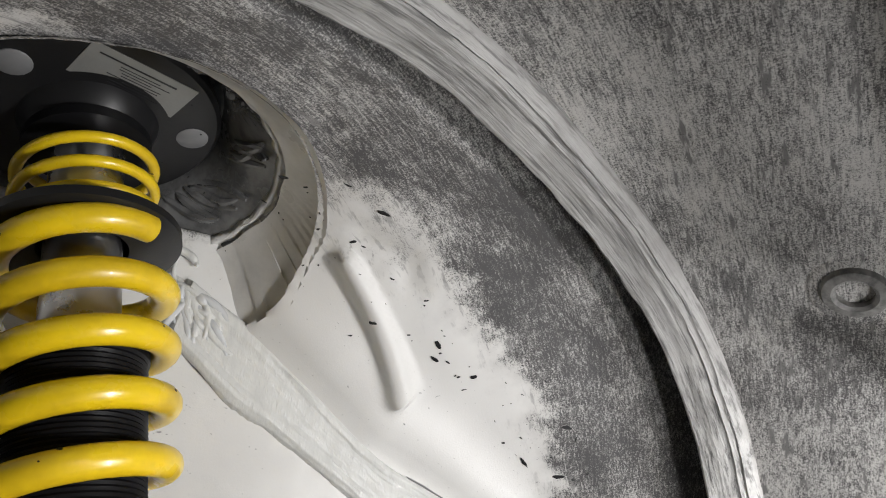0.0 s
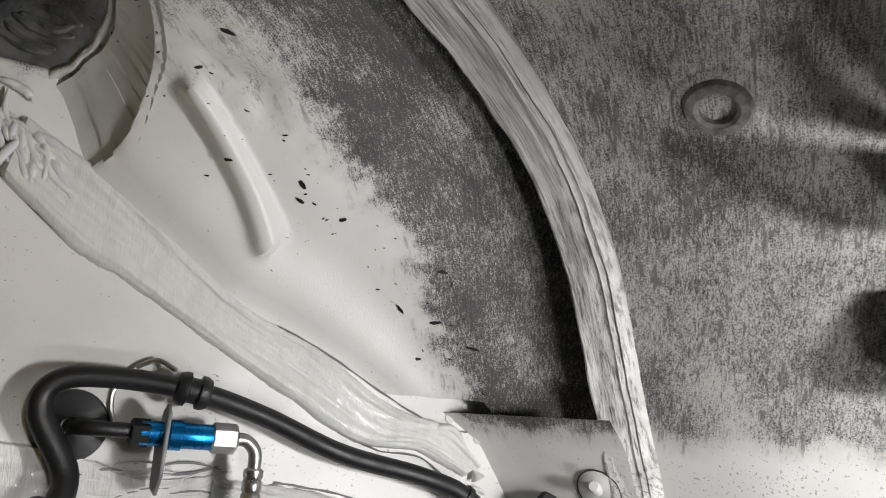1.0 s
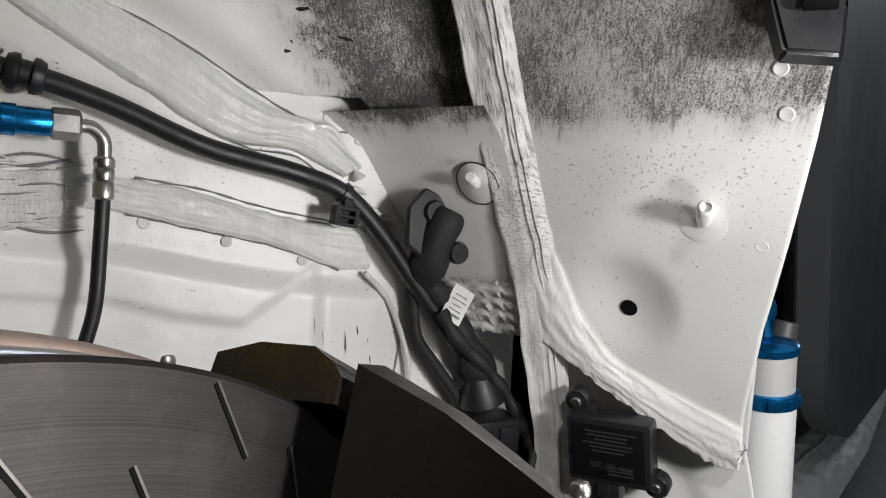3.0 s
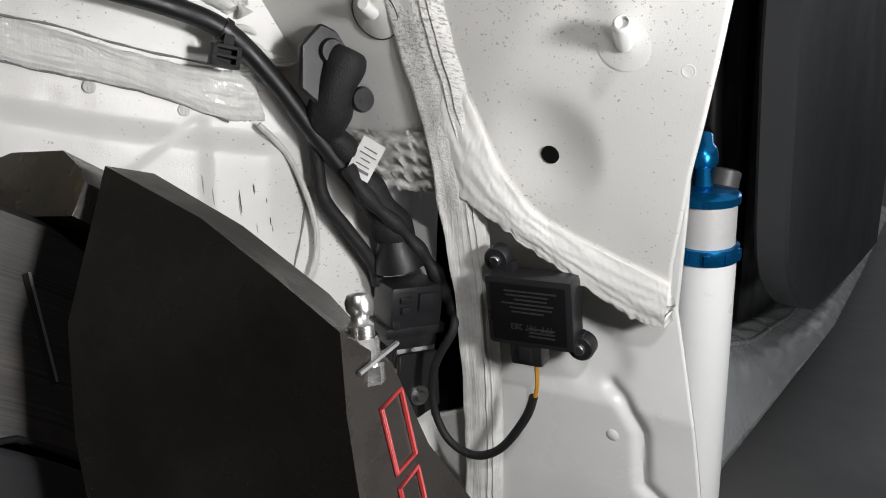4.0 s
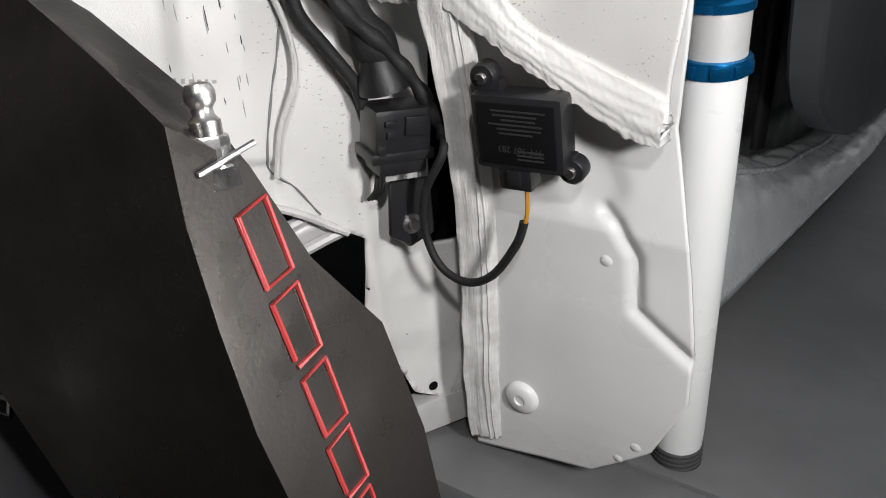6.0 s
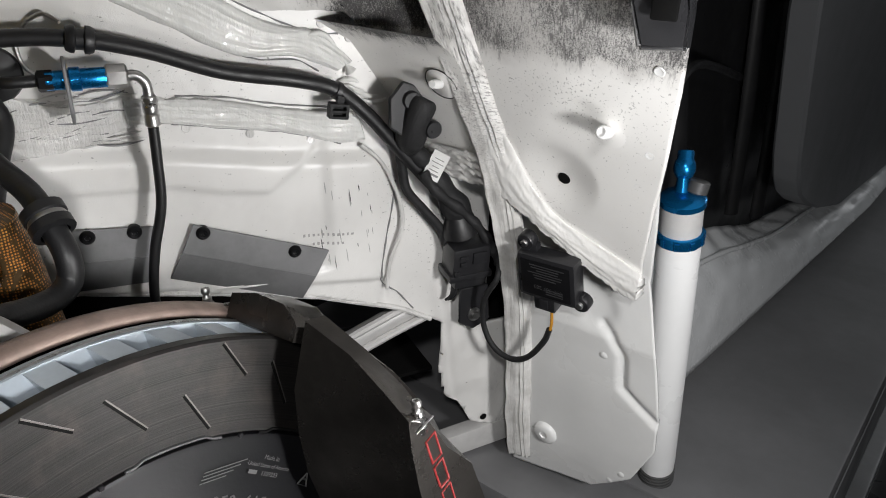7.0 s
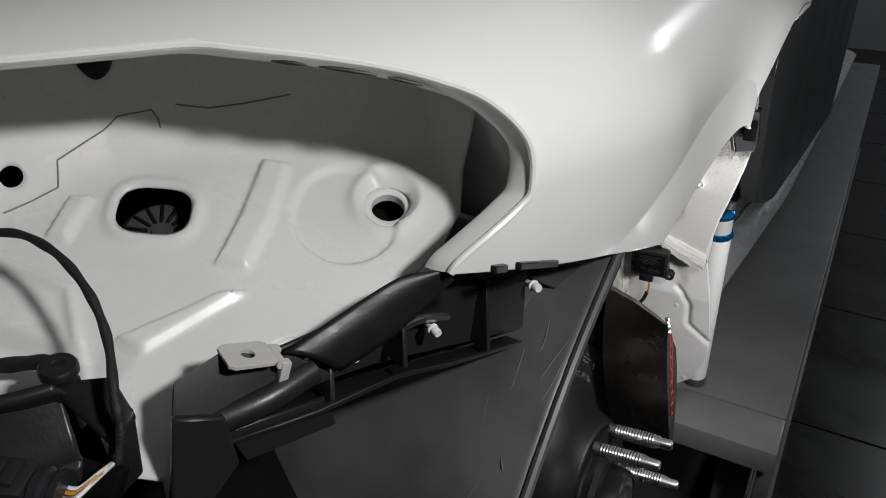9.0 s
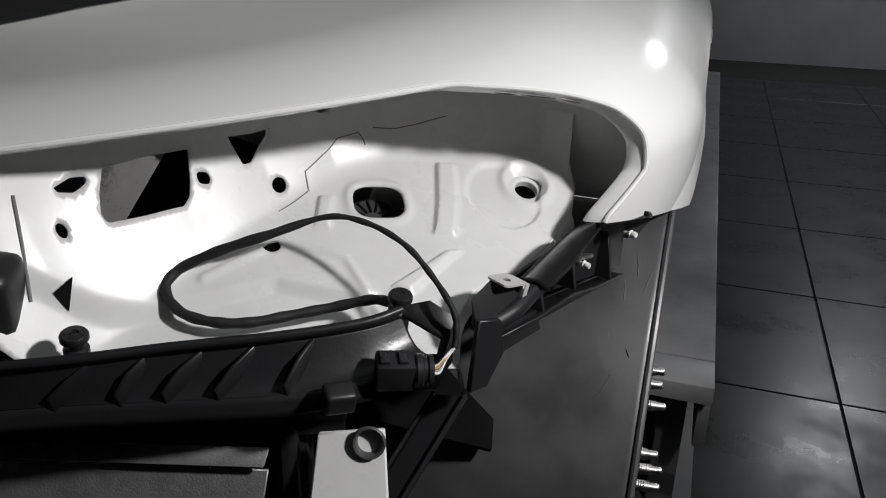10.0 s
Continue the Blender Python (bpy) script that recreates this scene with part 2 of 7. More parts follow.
def disc_face(name):
    """Bedded-in friction face: grey-brown, with fine rings round the hub."""
    m, n, l, p = nodes_of(name)
    d = n.new("ShaderNodeVectorMath")
    d.operation = "DISTANCE"
    l.new(n.new("ShaderNodeTexCoord").outputs["Object"], d.inputs[0])
    d.inputs[1].default_value = (-0.088, 0.157, 0.590)
    c3 = n.new("ShaderNodeCombineXYZ")
    l.new(d.outputs["Value"], c3.inputs[0])
    rings = noise_node(n, l, 1400, 3, None, 0.7, c3.outputs[0])
    broad = noise_node(n, l, 170, 2, None, 0.5, c3.outputs[0])
    spots = noise_node(n, l, 60, 4)
    f = math_node(n, l, "ADD", math_node(n, l, "MULTIPLY", ramp(n, l, rings, 0.35, 0.7), 0.5), math_node(n, l, "MULTIPLY", broad, 0.5))
    c = mixed(n, l, f, (0.004, 0.004, 0.004), (0.040, 0.037, 0.036))
    c = mixed(n, l, math_node(n, l, "MULTIPLY", ramp(n, l, spots, 0.5, 0.75), 0.12), c, (0.13, 0.10, 0.085))
    l.new(c, p.inputs["Base Color"])
    p.inputs["Metallic"].default_value = 0.6
    l.new(math_node(n, l, "ADD", math_node(n, l, "MULTIPLY", rings, 0.2), 0.36), p.inputs["Roughness"])
    bump(n, l, p, rings, 0.25, 0.0006)
    return m


M_STRIP = strip_paint("dusty_sealant")
M_DISC = disc_face("machined_disc_face")
# the garage's dark reflection is the lid's base colour
M_LID = surface("lid_dark_reflection", (0.05, 0.05, 0.052), 0.18, 0, 0.05, 8, 300, 0.0, coat=0.5)
M_VANE = surface("cast_vane", (0.42, 0.47, 0.52), 0.5, 0.2, 0.2, 40, 400, 0.1)


def dotted_gold(name):
    """Gold heat shield with rows of pressed dots."""
    m, n, l, p = nodes_of(name)
    v = n.new("ShaderNodeTexVoronoi")
    v.inputs["Scale"].default_value, v.inputs["Randomness"].default_value = 620, 0.2
    l.new(n.new("ShaderNodeTexCoord").outputs["Object"], v.inputs["Vector"])
    dot = ramp(n, l, v.outputs["Distance"], 0.25, 0.45)
    c = mixed(n, l, noise_node(n, l, 70, 4), (0.72, 0.40, 0.08), (0.62, 0.16, 0.05))
    l.new(mixed(n, l, dot, c, (0.10, 0.06, 0.025)), p.inputs["Base Color"])
    p.inputs["Metallic"].default_value, p.inputs["Roughness"].default_value = 0.7, 0.35
    bump(n, l, p, dot, 0.6, 0.001)
    return m


M_GOLD = dotted_gold("heat_wrap")
M_LINER = surface("scuffed_black_liner", (0.050, 0.050, 0.053), 0.42, 0, 0.35, 18, 350, 0.06, second=(0.080, 0.080, 0.084), specular=1.0)
M_WIRE = surface("orange_wire", (0.55, 0.25, 0.02), 0.45)
M_HORN = surface("grey_plastic", (0.06, 0.06, 0.06), 0.5, 0, 0.3)
M_FIN = surface("radiator_fins", (0.34, 0.34, 0.345), 0.5, 0.4, 0.4, 60, 700, 0.4)
M_GREYLINE = surface("grey_seam", (0.22, 0.22, 0.22), 0.6)
M_SCUFF = surface("pale_scuff", (0.16, 0.16, 0.16), 0.7)
M_MOUNT = surface("satin_black", (0.014, 0.014, 0.015), 0.35, 0.1, 0.25, 20, 600, 0.05)
M_PAPER = surface("white_paper", (0.78, 0.78, 0.76), 0.7)
M_GLOSS = surface("wet_looking_sealant", (0.66, 0.67, 0.68), 0.22, 0, 0.15, 30, 200, 0.3, coat=0.4)
M_RING = surface("dusty_grey_rubber", (0.24, 0.235, 0.225), 0.5, 0, 0.5, 250, 900, 0.3, second=(0.09, 0.088, 0.085))
M_STICK = surface("silver_sticker", (0.30, 0.30, 0.285), 0.4, 0.4, 0.15)


# ---- builders ----
def finish(name, bm, mat, parent=None, label="", smooth=True, angle=40, facing=None):
    me = bpy.data.meshes.new(name)
    bmesh.ops.recalc_face_normals(bm, faces=bm.faces)
    if facing is not None:
        # an open sheet: its front looks towards the point given
        if sum((facing - f.calc_center_median()).dot(f.normal) * f.calc_area() for f in bm.faces) < 0:
            bmesh.ops.reverse_faces(bm, faces=bm.faces)
    bm.to_mesh(me)
    bm.free()
    if smooth:
        me.polygons.foreach_set("use_smooth", [True] * len(me.polygons))
        me.set_sharp_from_angle(angle=radians(angle))
    me.materials.append(mat)
    ob = new(name, me)
    if parent is not None:
        ob.parent = parent
        ob.matrix_parent_inverse = parent.matrix_basis.inverted() if parent.parent is None else Matrix()
    if label:
        ob["label"] = label
    return ob


part = finish


def thing(name, label, category, base=(0, 0, 0), group="", kind=""):
    ob = new(name)
    ob.empty_display_size = 0.02
    ob.location = base
    ob.matrix_basis = Matrix.Translation(base)
    return tagged(ob, label, category, group, kind)


def V(*a):
    return Vector(a)


def spline(pts, sub=6):
    """Points of a Catmull-Rom curve through pts."""
    pts = [Vector(p) for p in pts]
    out = []
    for i in range(len(pts) - 1):
        a, b, c, d = pts[max(i - 1, 0)], pts[i], pts[i + 1], pts[min(i + 2, len(pts) - 1)]
        for k in range(sub):
            t = k / sub
            out.append(0.5 * ((2 * b) + (c - a) * t + (2 * a - 5 * b + 4 * c - d) * t * t + (3 * b - a - 3 * c + d) * t ** 3))
    out.append(pts[-1])
    return out


def tube(bm, pts, r, n=12, sub=6, caps=True, flat=1.0):
    """A round bar along pts; r is a radius or a function of 0..1."""
    pts = spline(pts, sub) if sub > 1 else [Vector(p) for p in pts]
    rings, side = [], None
    for i, p in enumerate(pts):
        t = (pts[min(i + 1, len(pts) - 1)] - pts[max(i - 1, 0)]).normalized()
        if side is None:
            side = t.orthogonal().normalized()
        side = (side - t * side.dot(t)).normalized()
        up = t.cross(side)
        rad = r(i / (len(pts) - 1)) if callable(r) else r
        rings.append([bm.verts.new(p + (side * math.cos(2 * math.pi * k / n) + up * math.sin(2 * math.pi * k / n) * flat) * rad) for k in range(n)])
    for a, b in zip(rings, rings[1:]):
        for k in range(n):
            bm.faces.new((a[k], a[(k + 1) % n], b[(k + 1) % n], b[k]))
    if caps:
        bm.faces.new(rings[0][::-1])
        bm.faces.new(rings[-1])
    return bm


def frame_along(axis, hint=(0, 0, 1)):
    z = Vector(axis).normalized()
    x = Vector(hint) - z * Vector(hint).dot(z)
    if x.length < 1e-4:
        x = z.orthogonal()
    x.normalize()
    return Matrix((x, z.cross(x), z)).transposed().to_4x4()


def lathe(bm, profile, at=(0, 0, 0), axis=(0, 0, 1), n=32, hint=(0, 0, 1), closed=False):
    """Turns (radius, height) pairs round an axis through at."""
    m = Matrix.Translation(at) @ frame_along(axis, hint)
    rings = []
    for r, h in profile:
        if r < 1e-6:
            rings.append([bm.verts.new(m @ V(0, 0, h))])
        else:
            rings.append([bm.verts.new(m @ V(r * math.cos(2 * math.pi * k / n), r * math.sin(2 * math.pi * k / n), h)) for k in range(n)])
    pairs = list(zip(rings, rings[1:]))
    if closed:
        pairs.append((rings[-1], rings[0]))
    for a, b in pairs:
        for k in range(n):
            q = [a[k % len(a)], a[(k + 1) % len(a)], b[(k + 1) % len(b)], b[k % len(b)]]
            q = list(dict.fromkeys(q))
            if len(q) > 2:
                bm.faces.new(q)
    return bm


def block(bm, size, m, bevel=0.0, seg=2):
    """A box with rounded edges."""
    r = bmesh.ops.create_cube(bm, size=1.0, matrix=m @ Matrix.Diagonal((*size, 1)))
    if bevel:
        es = {e for v in r["verts"] for e in v.link_edges}
        bmesh.ops.bevel(bm, geom=list(es), offset=bevel, segments=seg, affect="EDGES", profile=0.6)
    return bm


def plate(bm, pts, normal, thick, bevel=0.0):
    """A flat sheet with the outline pts, thickened along normal, with broken edges."""
    vs = [bm.verts.new(p) for p in pts]
    f = bm.faces.new(vs)
    ex = bmesh.ops.extrude_face_region(bm, geom=[f])
    moved = [g for g in ex["geom"] if isinstance(g, bmesh.types.BMVert)]
    bmesh.ops.translate(bm, verts=moved, vec=Vector(normal).normalized() * thick)
    if bevel:
        es = {e for v in vs + moved for e in v.link_edges}
        bmesh.ops.bevel(bm, geom=list(es), offset=bevel, segments=1, affect="EDGES")
    return bm


def sheet(bm, f, nu, nv, keep=None):
    """A grid of f(u, v), u and v from 0 to 1; keep(point) says which faces stay."""
    g = [[bm.verts.new(f(i / nu, j / nv)) for j in range(nv + 1)] for i in range(nu + 1)]
    for i in range(nu):
        for j in range(nv):
            q = (g[i][j], g[i + 1][j], g[i + 1][j + 1], g[i][j + 1])
            if keep is None or keep((q[0].co + q[2].co) / 2):
                bm.faces.new(q)
    bmesh.ops.delete(bm, geom=[v for v in bm.verts if not v.link_faces], context="VERTS")
    return bm


def thicken(ob, t, offset=-1.0):
    m = ob.modifiers.new("thickness", "SOLIDIFY")
    m.thickness, m.offset = t, offset
    return ob


def lerp_table(table, x):
    for (a, b), (c, d) in zip(table, table[1:]):
        if (a <= x <= c) or (c <= x <= a):
            return b + (d - b) * (x - a) / (c - a)
    return table[0][1] if abs(x - table[0][0]) < abs(x - table[-1][0]) else table[-1][1]


def bolt(bm, at, axis, r=0.005, h=0.004, hexed=True, flange=0.0):
    """A bolt head on its flange."""
    if flange:
        lathe(bm, [(0, 0), (flange, 0), (flange, 0.0012), (r, 0.0018)], at, axis, 20)
    lathe(bm, [(r, 0), (r, h * 0.8), (r * 0.85, h), (0, h)], at, axis, 6 if hexed else 20)
    return bm


# ---- the garage ----
DECK = 0.45  # top of the lift's deck; the floor is at 0


def slab(name, lo, hi, mat, label, category, bevel=0.0):
    bm = bmesh.new()
    size = [b - a for a, b in zip(lo, hi)]
    block(bm, size, Matrix.Translation([(a + b) / 2 for a, b in zip(lo, hi)]), bevel)
    return tagged(finish(name, bm, mat), label, category, kind="structure")


floor = slab("floor", (-4.5, -3.6, -0.10), (4.5, 6.4, -0.004), M_JOINT, "dark grey joints under large garage floor tiles", "floor")
slab("wall_north", (-4.6, 6.4, -0.1), (4.6, 6.5, 3.1), M_WALL, "dim grey painted garage wall", "wall")
slab("wall_south", (-4.6, -3.7, -0.1), (4.6, -3.6, 3.1), M_WALL, "dim grey painted garage wall", "wall")
slab("wall_east", (4.5, -3.6, -0.1), (4.6, 6.4, 3.1), M_WALL, "dim grey painted garage wall", "wall")
slab("wall_west", (-4.6, -3.6, -0.1), (-4.5, 6.4, 3.1), M_WALL, "dim grey painted garage wall", "wall")
slab("ceiling", (-4.6, -3.7, 3.0), (4.6, 6.5, 3.1), M_WALL, "plain dark garage ceiling", "ceiling")

lift = thing("vehicle_lift", "grey steel drive-on deck of a low vehicle lift under the car", "vehicle lift", (-0.25, 0.56, 0))
bm = bmesh.new()
block(bm, (0.60, 0.084, 0.035), Matrix.Translation((-0.215, 0.543, DECK - 0.0175)), 0.004)
part("front_plate", bm, M_DECK, lift)
bm = bmesh.new()
block(bm, (0.60, 2.7, 0.035), Matrix.Translation((-0.215, 1.937, DECK - 0.0175)), 0.004)
part("deck", bm, M_DECK, lift)
bm = bmesh.new()
block(bm, (0.02, 2.8, 0.10), Matrix.Translation((0.076, 1.93, DECK - 0.09)), 0.003)
part("side_beam", bm, M_DECK, lift)
for x in (-0.20, 0.03):
    bm = bmesh.new()
    block(bm, (0.05, 2.6, 0.06), Matrix.Translation((x, 1.95, 0.12)), 0.004)
    block(bm, (0.05, 0.06, 0.34), Matrix.Translation((x, 0.68, 0.23)), 0.004)
    part("scissor_beam", bm, M_DECK, lift)
bm = bmesh.new()
block(bm, (0.62, 2.9, 0.06), Matrix.Translation((-0.215, 1.95, 0.03)), 0.006)
part("base_frame", bm, M_DECK, lift)

# ---- the car ----
WHEEL_Y, WHEEL_Z = 0.16, 0.59
ARCH = [(-0.17, 0.55), (-0.16, 0.72), (-0.12, 0.84), (-0.06, 0.92), (0.0, 0.972), (0.08, 1.006), (0.16, 1.020), (0.224, 1.014), (0.275, 1.003), (0.314, 0.989), (0.340, 0.977), (0.365, 0.960), (0.394, 0.929),
        (0.403, 0.914), (0.435, 0.855), (0.462, 0.805), (0.487, 0.758), (0.505, 0.70), (0.525, 0.613), (0.536, 0.507), (0.545, 0.467)]
ARCH_LINE = spline([(0, y, z) for y, z in ARCH], 5)
_s = [0.0]
for _a, _b in zip(ARCH_LINE, ARCH_LINE[1:]):
    _s.append(_s[-1] + (_b - _a).length)
ARCH_LEN = _s[-1]


def arch(s):
    """Point and inward normal of the arch's section at s metres along it."""
    i = max(0, min(len(_s) - 2, next((k for k in range(len(_s) - 1) if _s[k + 1] >= s), len(_s) - 2)))
    t = (s - _s[i]) / (_s[i + 1] - _s[i])
    p = ARCH_LINE[i].lerp(ARCH_LINE[i + 1], t)
    d = (ARCH_LINE[min(i + 2, len(_s) - 1)] - ARCH_LINE[max(i - 1, 0)]).normalized()
    return p, V(0, d.z, -d.y)


def arch_at_z(z):
    """s on the rear side of the arch at height z."""
    for i in range(len(_s) - 1, 0, -1):
        if ARCH_LINE[i].y > WHEEL_Y and (ARCH_LINE[i].z - z) * (ARCH_LINE[i - 1].z - z) <= 0:
            return _s[i - 1] + (_s[i] - _s[i - 1]) * (ARCH_LINE[i - 1].z - z) / max(1e-9, ARCH_LINE[i - 1].z - ARCH_LINE[i].z)
    return _s[-1]


def wall_x(y):
    return -0.461 + 0.5 * y


car = thing("car", "white sports car body, wheel well stripped, front bumper removed", "car", (-0.4, 0.5, 0.45))



def on_arch(x, z, off=0.0):
    p, nrm = arch(arch_at_z(z))
    return V(x, p.y + nrm.y * off, p.z + nrm.z * off), nrm


WALL_N = V(0.894, -0.447, 0)


def on_wall(y, z, off=0.0):
    return V(wall_x(y), y, z) + WALL_N * off


# strut line, from the top mount down
TOP, BOT = V(-0.344, 0.124, 1.027), V(-0.262, 0.146, 0.776)
S_AX = (BOT - TOP).normalized()


def strut_r(p):
    d = p - TOP
    return (d - S_AX * d.dot(S_AX)).length


def wall_low(y):
    return lerp_table([(-0.2, 0.70), (0.26, 0.687), (0.36, 0.663), (0.403, 0.650), (0.461, 0.626), (0.4950, 0.604), (0.4960, 0.556), (0.500, 0.526), (0.514, 0.515), (0.526, 0.488), (0.548, 0.476), (0.6, 0.478)], y)


def smooth(t):
    t = min(1, max(0, t))
    return t * t * (3 - 2 * t)


def wall_relief(y, z):
    """Folds of the inner wall: it bulges below the second seam, with a flat field sunk into the bulge."""
    fold = lerp_table([(0.2, 0.793), (0.32, 0.782), (0.385, 0.770), (0.445, 0.764)], y)
    out = smooth((fold - z) / 0.013) * smooth((0.462 - y) / 0.022)
    edge = lerp_table([(0.2, 0.762), (0.322, 0.755), (0.347, 0.747), (0.376, 0.743), (0.393, 0.757), (0.41, 0.772)], y)
    field = smooth((edge - z) / 0.004) * smooth((0.418 - y) / 0.010) * smooth((z - 0.672) / 0.004)
    foot = smooth((0.666 - 0.15 * (y - 0.40) - z) / 0.005) * smooth((0.458 - y) / 0.006)
    crumple = smooth((y - 0.462) / 0.03) * smooth((0.66 - z) / 0.03)
    return 0.0016 * crumple * noise.noise(V(y * 75, z * 48, 8)) + 0.004 * crumple * math.exp(-((y - 0.503 - 0.12 * (0.56 - z)) / 0.006) ** 2) + 0.0065 * out - 0.0026 * field - 0.0035 * foot + 0.0007 * noise.noise(V(y * 38, z * 38, 3)) + 0.0002 * noise.noise(V(y * 160, z * 160, 5))


bm = bmesh.new()
sheet(bm, lambda u, v: on_wall(-0.10 + 0.66 * u, 0.47 + 0.53 * v, wall_relief(-0.10 + 0.66 * u, 0.47 + 0.53 * v)), 310, 250,
      lambda c: c.z > wall_low(c.y) and (c.y < 0.535 or c.z < 0.590) and strut_r(c) > 0.060 - 0.04 * min(1, max(0, (0.96 - c.z) / 0.03)))
for e in bm.edges:
    if e.is_boundary:
        for v in e.verts:
            if abs(v.co.z - wall_low(v.co.y)) < 0.006:
                v.co.z = wall_low(v.co.y)
thicken(part("inner_wall", bm, M_WELL, car, "dusty white inner wall of the wheel well", facing=V(0.3, 0, 0.8)), 0.004, -1.0)


def rim_r(th):
    return lerp_table([(-100, 0.40), (-30, 0.40), (5, 0.382), (16, 0.338), (23, 0.321), (33, 0.330), (42, 0.345), (52, 0.362), (60, 0.37)], th)


RIB = [V(-0.278, 0.234, 0.978), V(-0.281, 0.252, 0.960), V(-0.285, 0.275, 0.941), V(-0.288, 0.294, 0.927)]
RIB_B = [V(-0.262, 0.235, 0.996), V(-0.252, 0.252, 0.993), V(-0.258, 0.262, 0.981)]


def near(p, line):
    best = 9.0
    for a, b in zip(line, line[1:]):
        t = max(0, min(1, (p - a).dot(b - a) / (b - a).length_squared))
        best = min(best, (p - a - (b - a) * t).length)
    return best


def polar(p):
    """Unrolls a point round the axle: x stays, the turn becomes a length."""
    return V(p.x, 0.375 * math.atan2(p.y - WHEEL_Y, p.z - WHEEL_Z), 0)


RIB_P, RIB_BP = [polar(p) for p in RIB], [polar(p) for p in RIB_B]
KNOTS = [(0.0, 0.0), (0.10, 0.20), (0.18, 0.24), (0.34, 0.50), (0.56, 0.66), (0.72, 0.80), (0.88, 0.955), (1.0, 1.0)]
S_DOME = arch_at_z(0.846)


def dome(u, v):
    """v from the inner wall to the seam, u along the arch."""
    p, nrm = arch(S_DOME * u)
    rad = V(0, p.y - WHEEL_Y, p.z - WHEEL_Z)
    R, th = rad.length, math.degrees(math.atan2(rad.y, rad.z))
    d = rad.normalized()
    r0 = min(rim_r(th), R - 0.02)
    if v < 0.78:
        t = v / 0.78
        fr = sum(lerp_table(KNOTS, min(1, max(0, t + o))) for o in (-0.05, -0.025, 0, 0.025, 0.05)) / 5 if 0.05 < t < 0.95 else lerp_table(KNOTS, t)
        r = r0 + (R - r0) * fr
        xa, xb = wall_x(WHEEL_Y + d.y * r0) - 0.004, -0.198
        q = V(xa + (xb - xa) * t, WHEEL_Y + d.y * r, WHEEL_Z + d.z * r)
        g = polar(q)
        lift_by = 0.0095 * math.exp(-(near(g, RIB_P) / 0.0056) ** 4) - 0.0035 * math.exp(-(near(g, RIB_BP) / 0.007) ** 2)
        q += V(0.62, -0.45 * 0.8, -0.62) * lift_by
        return q + d * (0.0012 * noise.noise(q * 30))
    t = (v - 0.78) / 0.22
    r = R + 0.030 * t * t * (3 - 2 * t)
    return V(-0.198 + 0.042 * t, WHEEL_Y + d.y * r, WHEEL_Z + d.z * r)


bm = bmesh.new()
sheet(bm, dome, 300, 120, lambda c: c.y > -0.03 and (c.z > 0.862 or c.x > wall_x(c.y) + 0.022) and (strut_r(c) > 0.099 or (c - TOP).dot(S_AX) > 0.10))
for e in bm.edges:
    if e.is_boundary:
        for v in e.verts:
            d = v.co - TOP
            r = strut_r(v.co)
            if abs(v.co.z - 0.862) < 0.006 and v.co.x < wall_x(v.co.y) + 0.024:
                v.co.z = 0.862 + 0.0006 * noise.noise(v.co * 90)
            elif 0.094 < r < 0.108 and d.dot(S_AX) < 0.10:
                v.co = TOP + S_AX * d.dot(S_AX) + (d - S_AX * d.dot(S_AX)) * (0.0995 / r)
rim_edges = [e for e in bm.edges if e.is_boundary and all(abs(strut_r(v.co) - 0.0995) < 0.0006 and (v.co - TOP).dot(S_AX) < 0.10 for v in e.verts)]
ledge = bmesh.new()
for e in rim_edges:
    rows = []
    for k in range(7):
        t = k / 6
        row = []
        for v in e.verts:
            d = v.co - TOP
            h1 = d.dot(S_AX)
            out = (d - S_AX * h1).normalized()
            r, h = 0.086 + (0.1035 - 0.086) * t, 0.036 + (h1 + 0.0035 - 0.036) * t ** 1.3 + 0.0010 * math.sin(math.pi * t)
            wob = 0.0012 * noise.noise(v.co * 60 + V(0, 0, k * 0.7))
            row.append(ledge.verts.new(TOP + S_AX * (h + wob) + out * (r + wob)))
        rows.append(row)
    for a, b in zip(rows, rows[1:]):
        ledge.faces.new((a[0], a[1], b[1], b[0]))
bmesh.ops.remove_doubles(ledge, verts=ledge.verts, dist=1e-5)
part("tower_shoulder", ledge, M_FLANGE, car, "sealant brushed from the strut tower onto the dome")
part("inner_dome", bm, M_WELL, car, "dust-streaked white dome of the wheel well")

def behind(x, z):
    return V(x, 0.445 + 0.62 * (0.82 - z) - 0.012 * max(0, (z - 0.84) / 0.015), z)


bm = bmesh.new()
sheet(bm, lambda u, v: behind(-0.262 + 0.108 * u, 0.752 + 0.103 * v), 20, 30)
part("rear_wall", bm, M_WELL, car, "white wall under the dome, in shade")
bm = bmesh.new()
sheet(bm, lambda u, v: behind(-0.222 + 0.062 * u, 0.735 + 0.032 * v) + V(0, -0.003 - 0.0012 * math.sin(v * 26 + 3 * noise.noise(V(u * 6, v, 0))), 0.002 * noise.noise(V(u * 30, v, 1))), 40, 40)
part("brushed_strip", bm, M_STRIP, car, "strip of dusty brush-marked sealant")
# black sheet in place of the shade behind the harness
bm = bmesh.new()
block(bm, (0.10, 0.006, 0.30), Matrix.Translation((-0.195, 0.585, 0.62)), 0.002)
part("recess_shade", bm, M_DARK, car, "black sheet standing for the shade behind the harness")
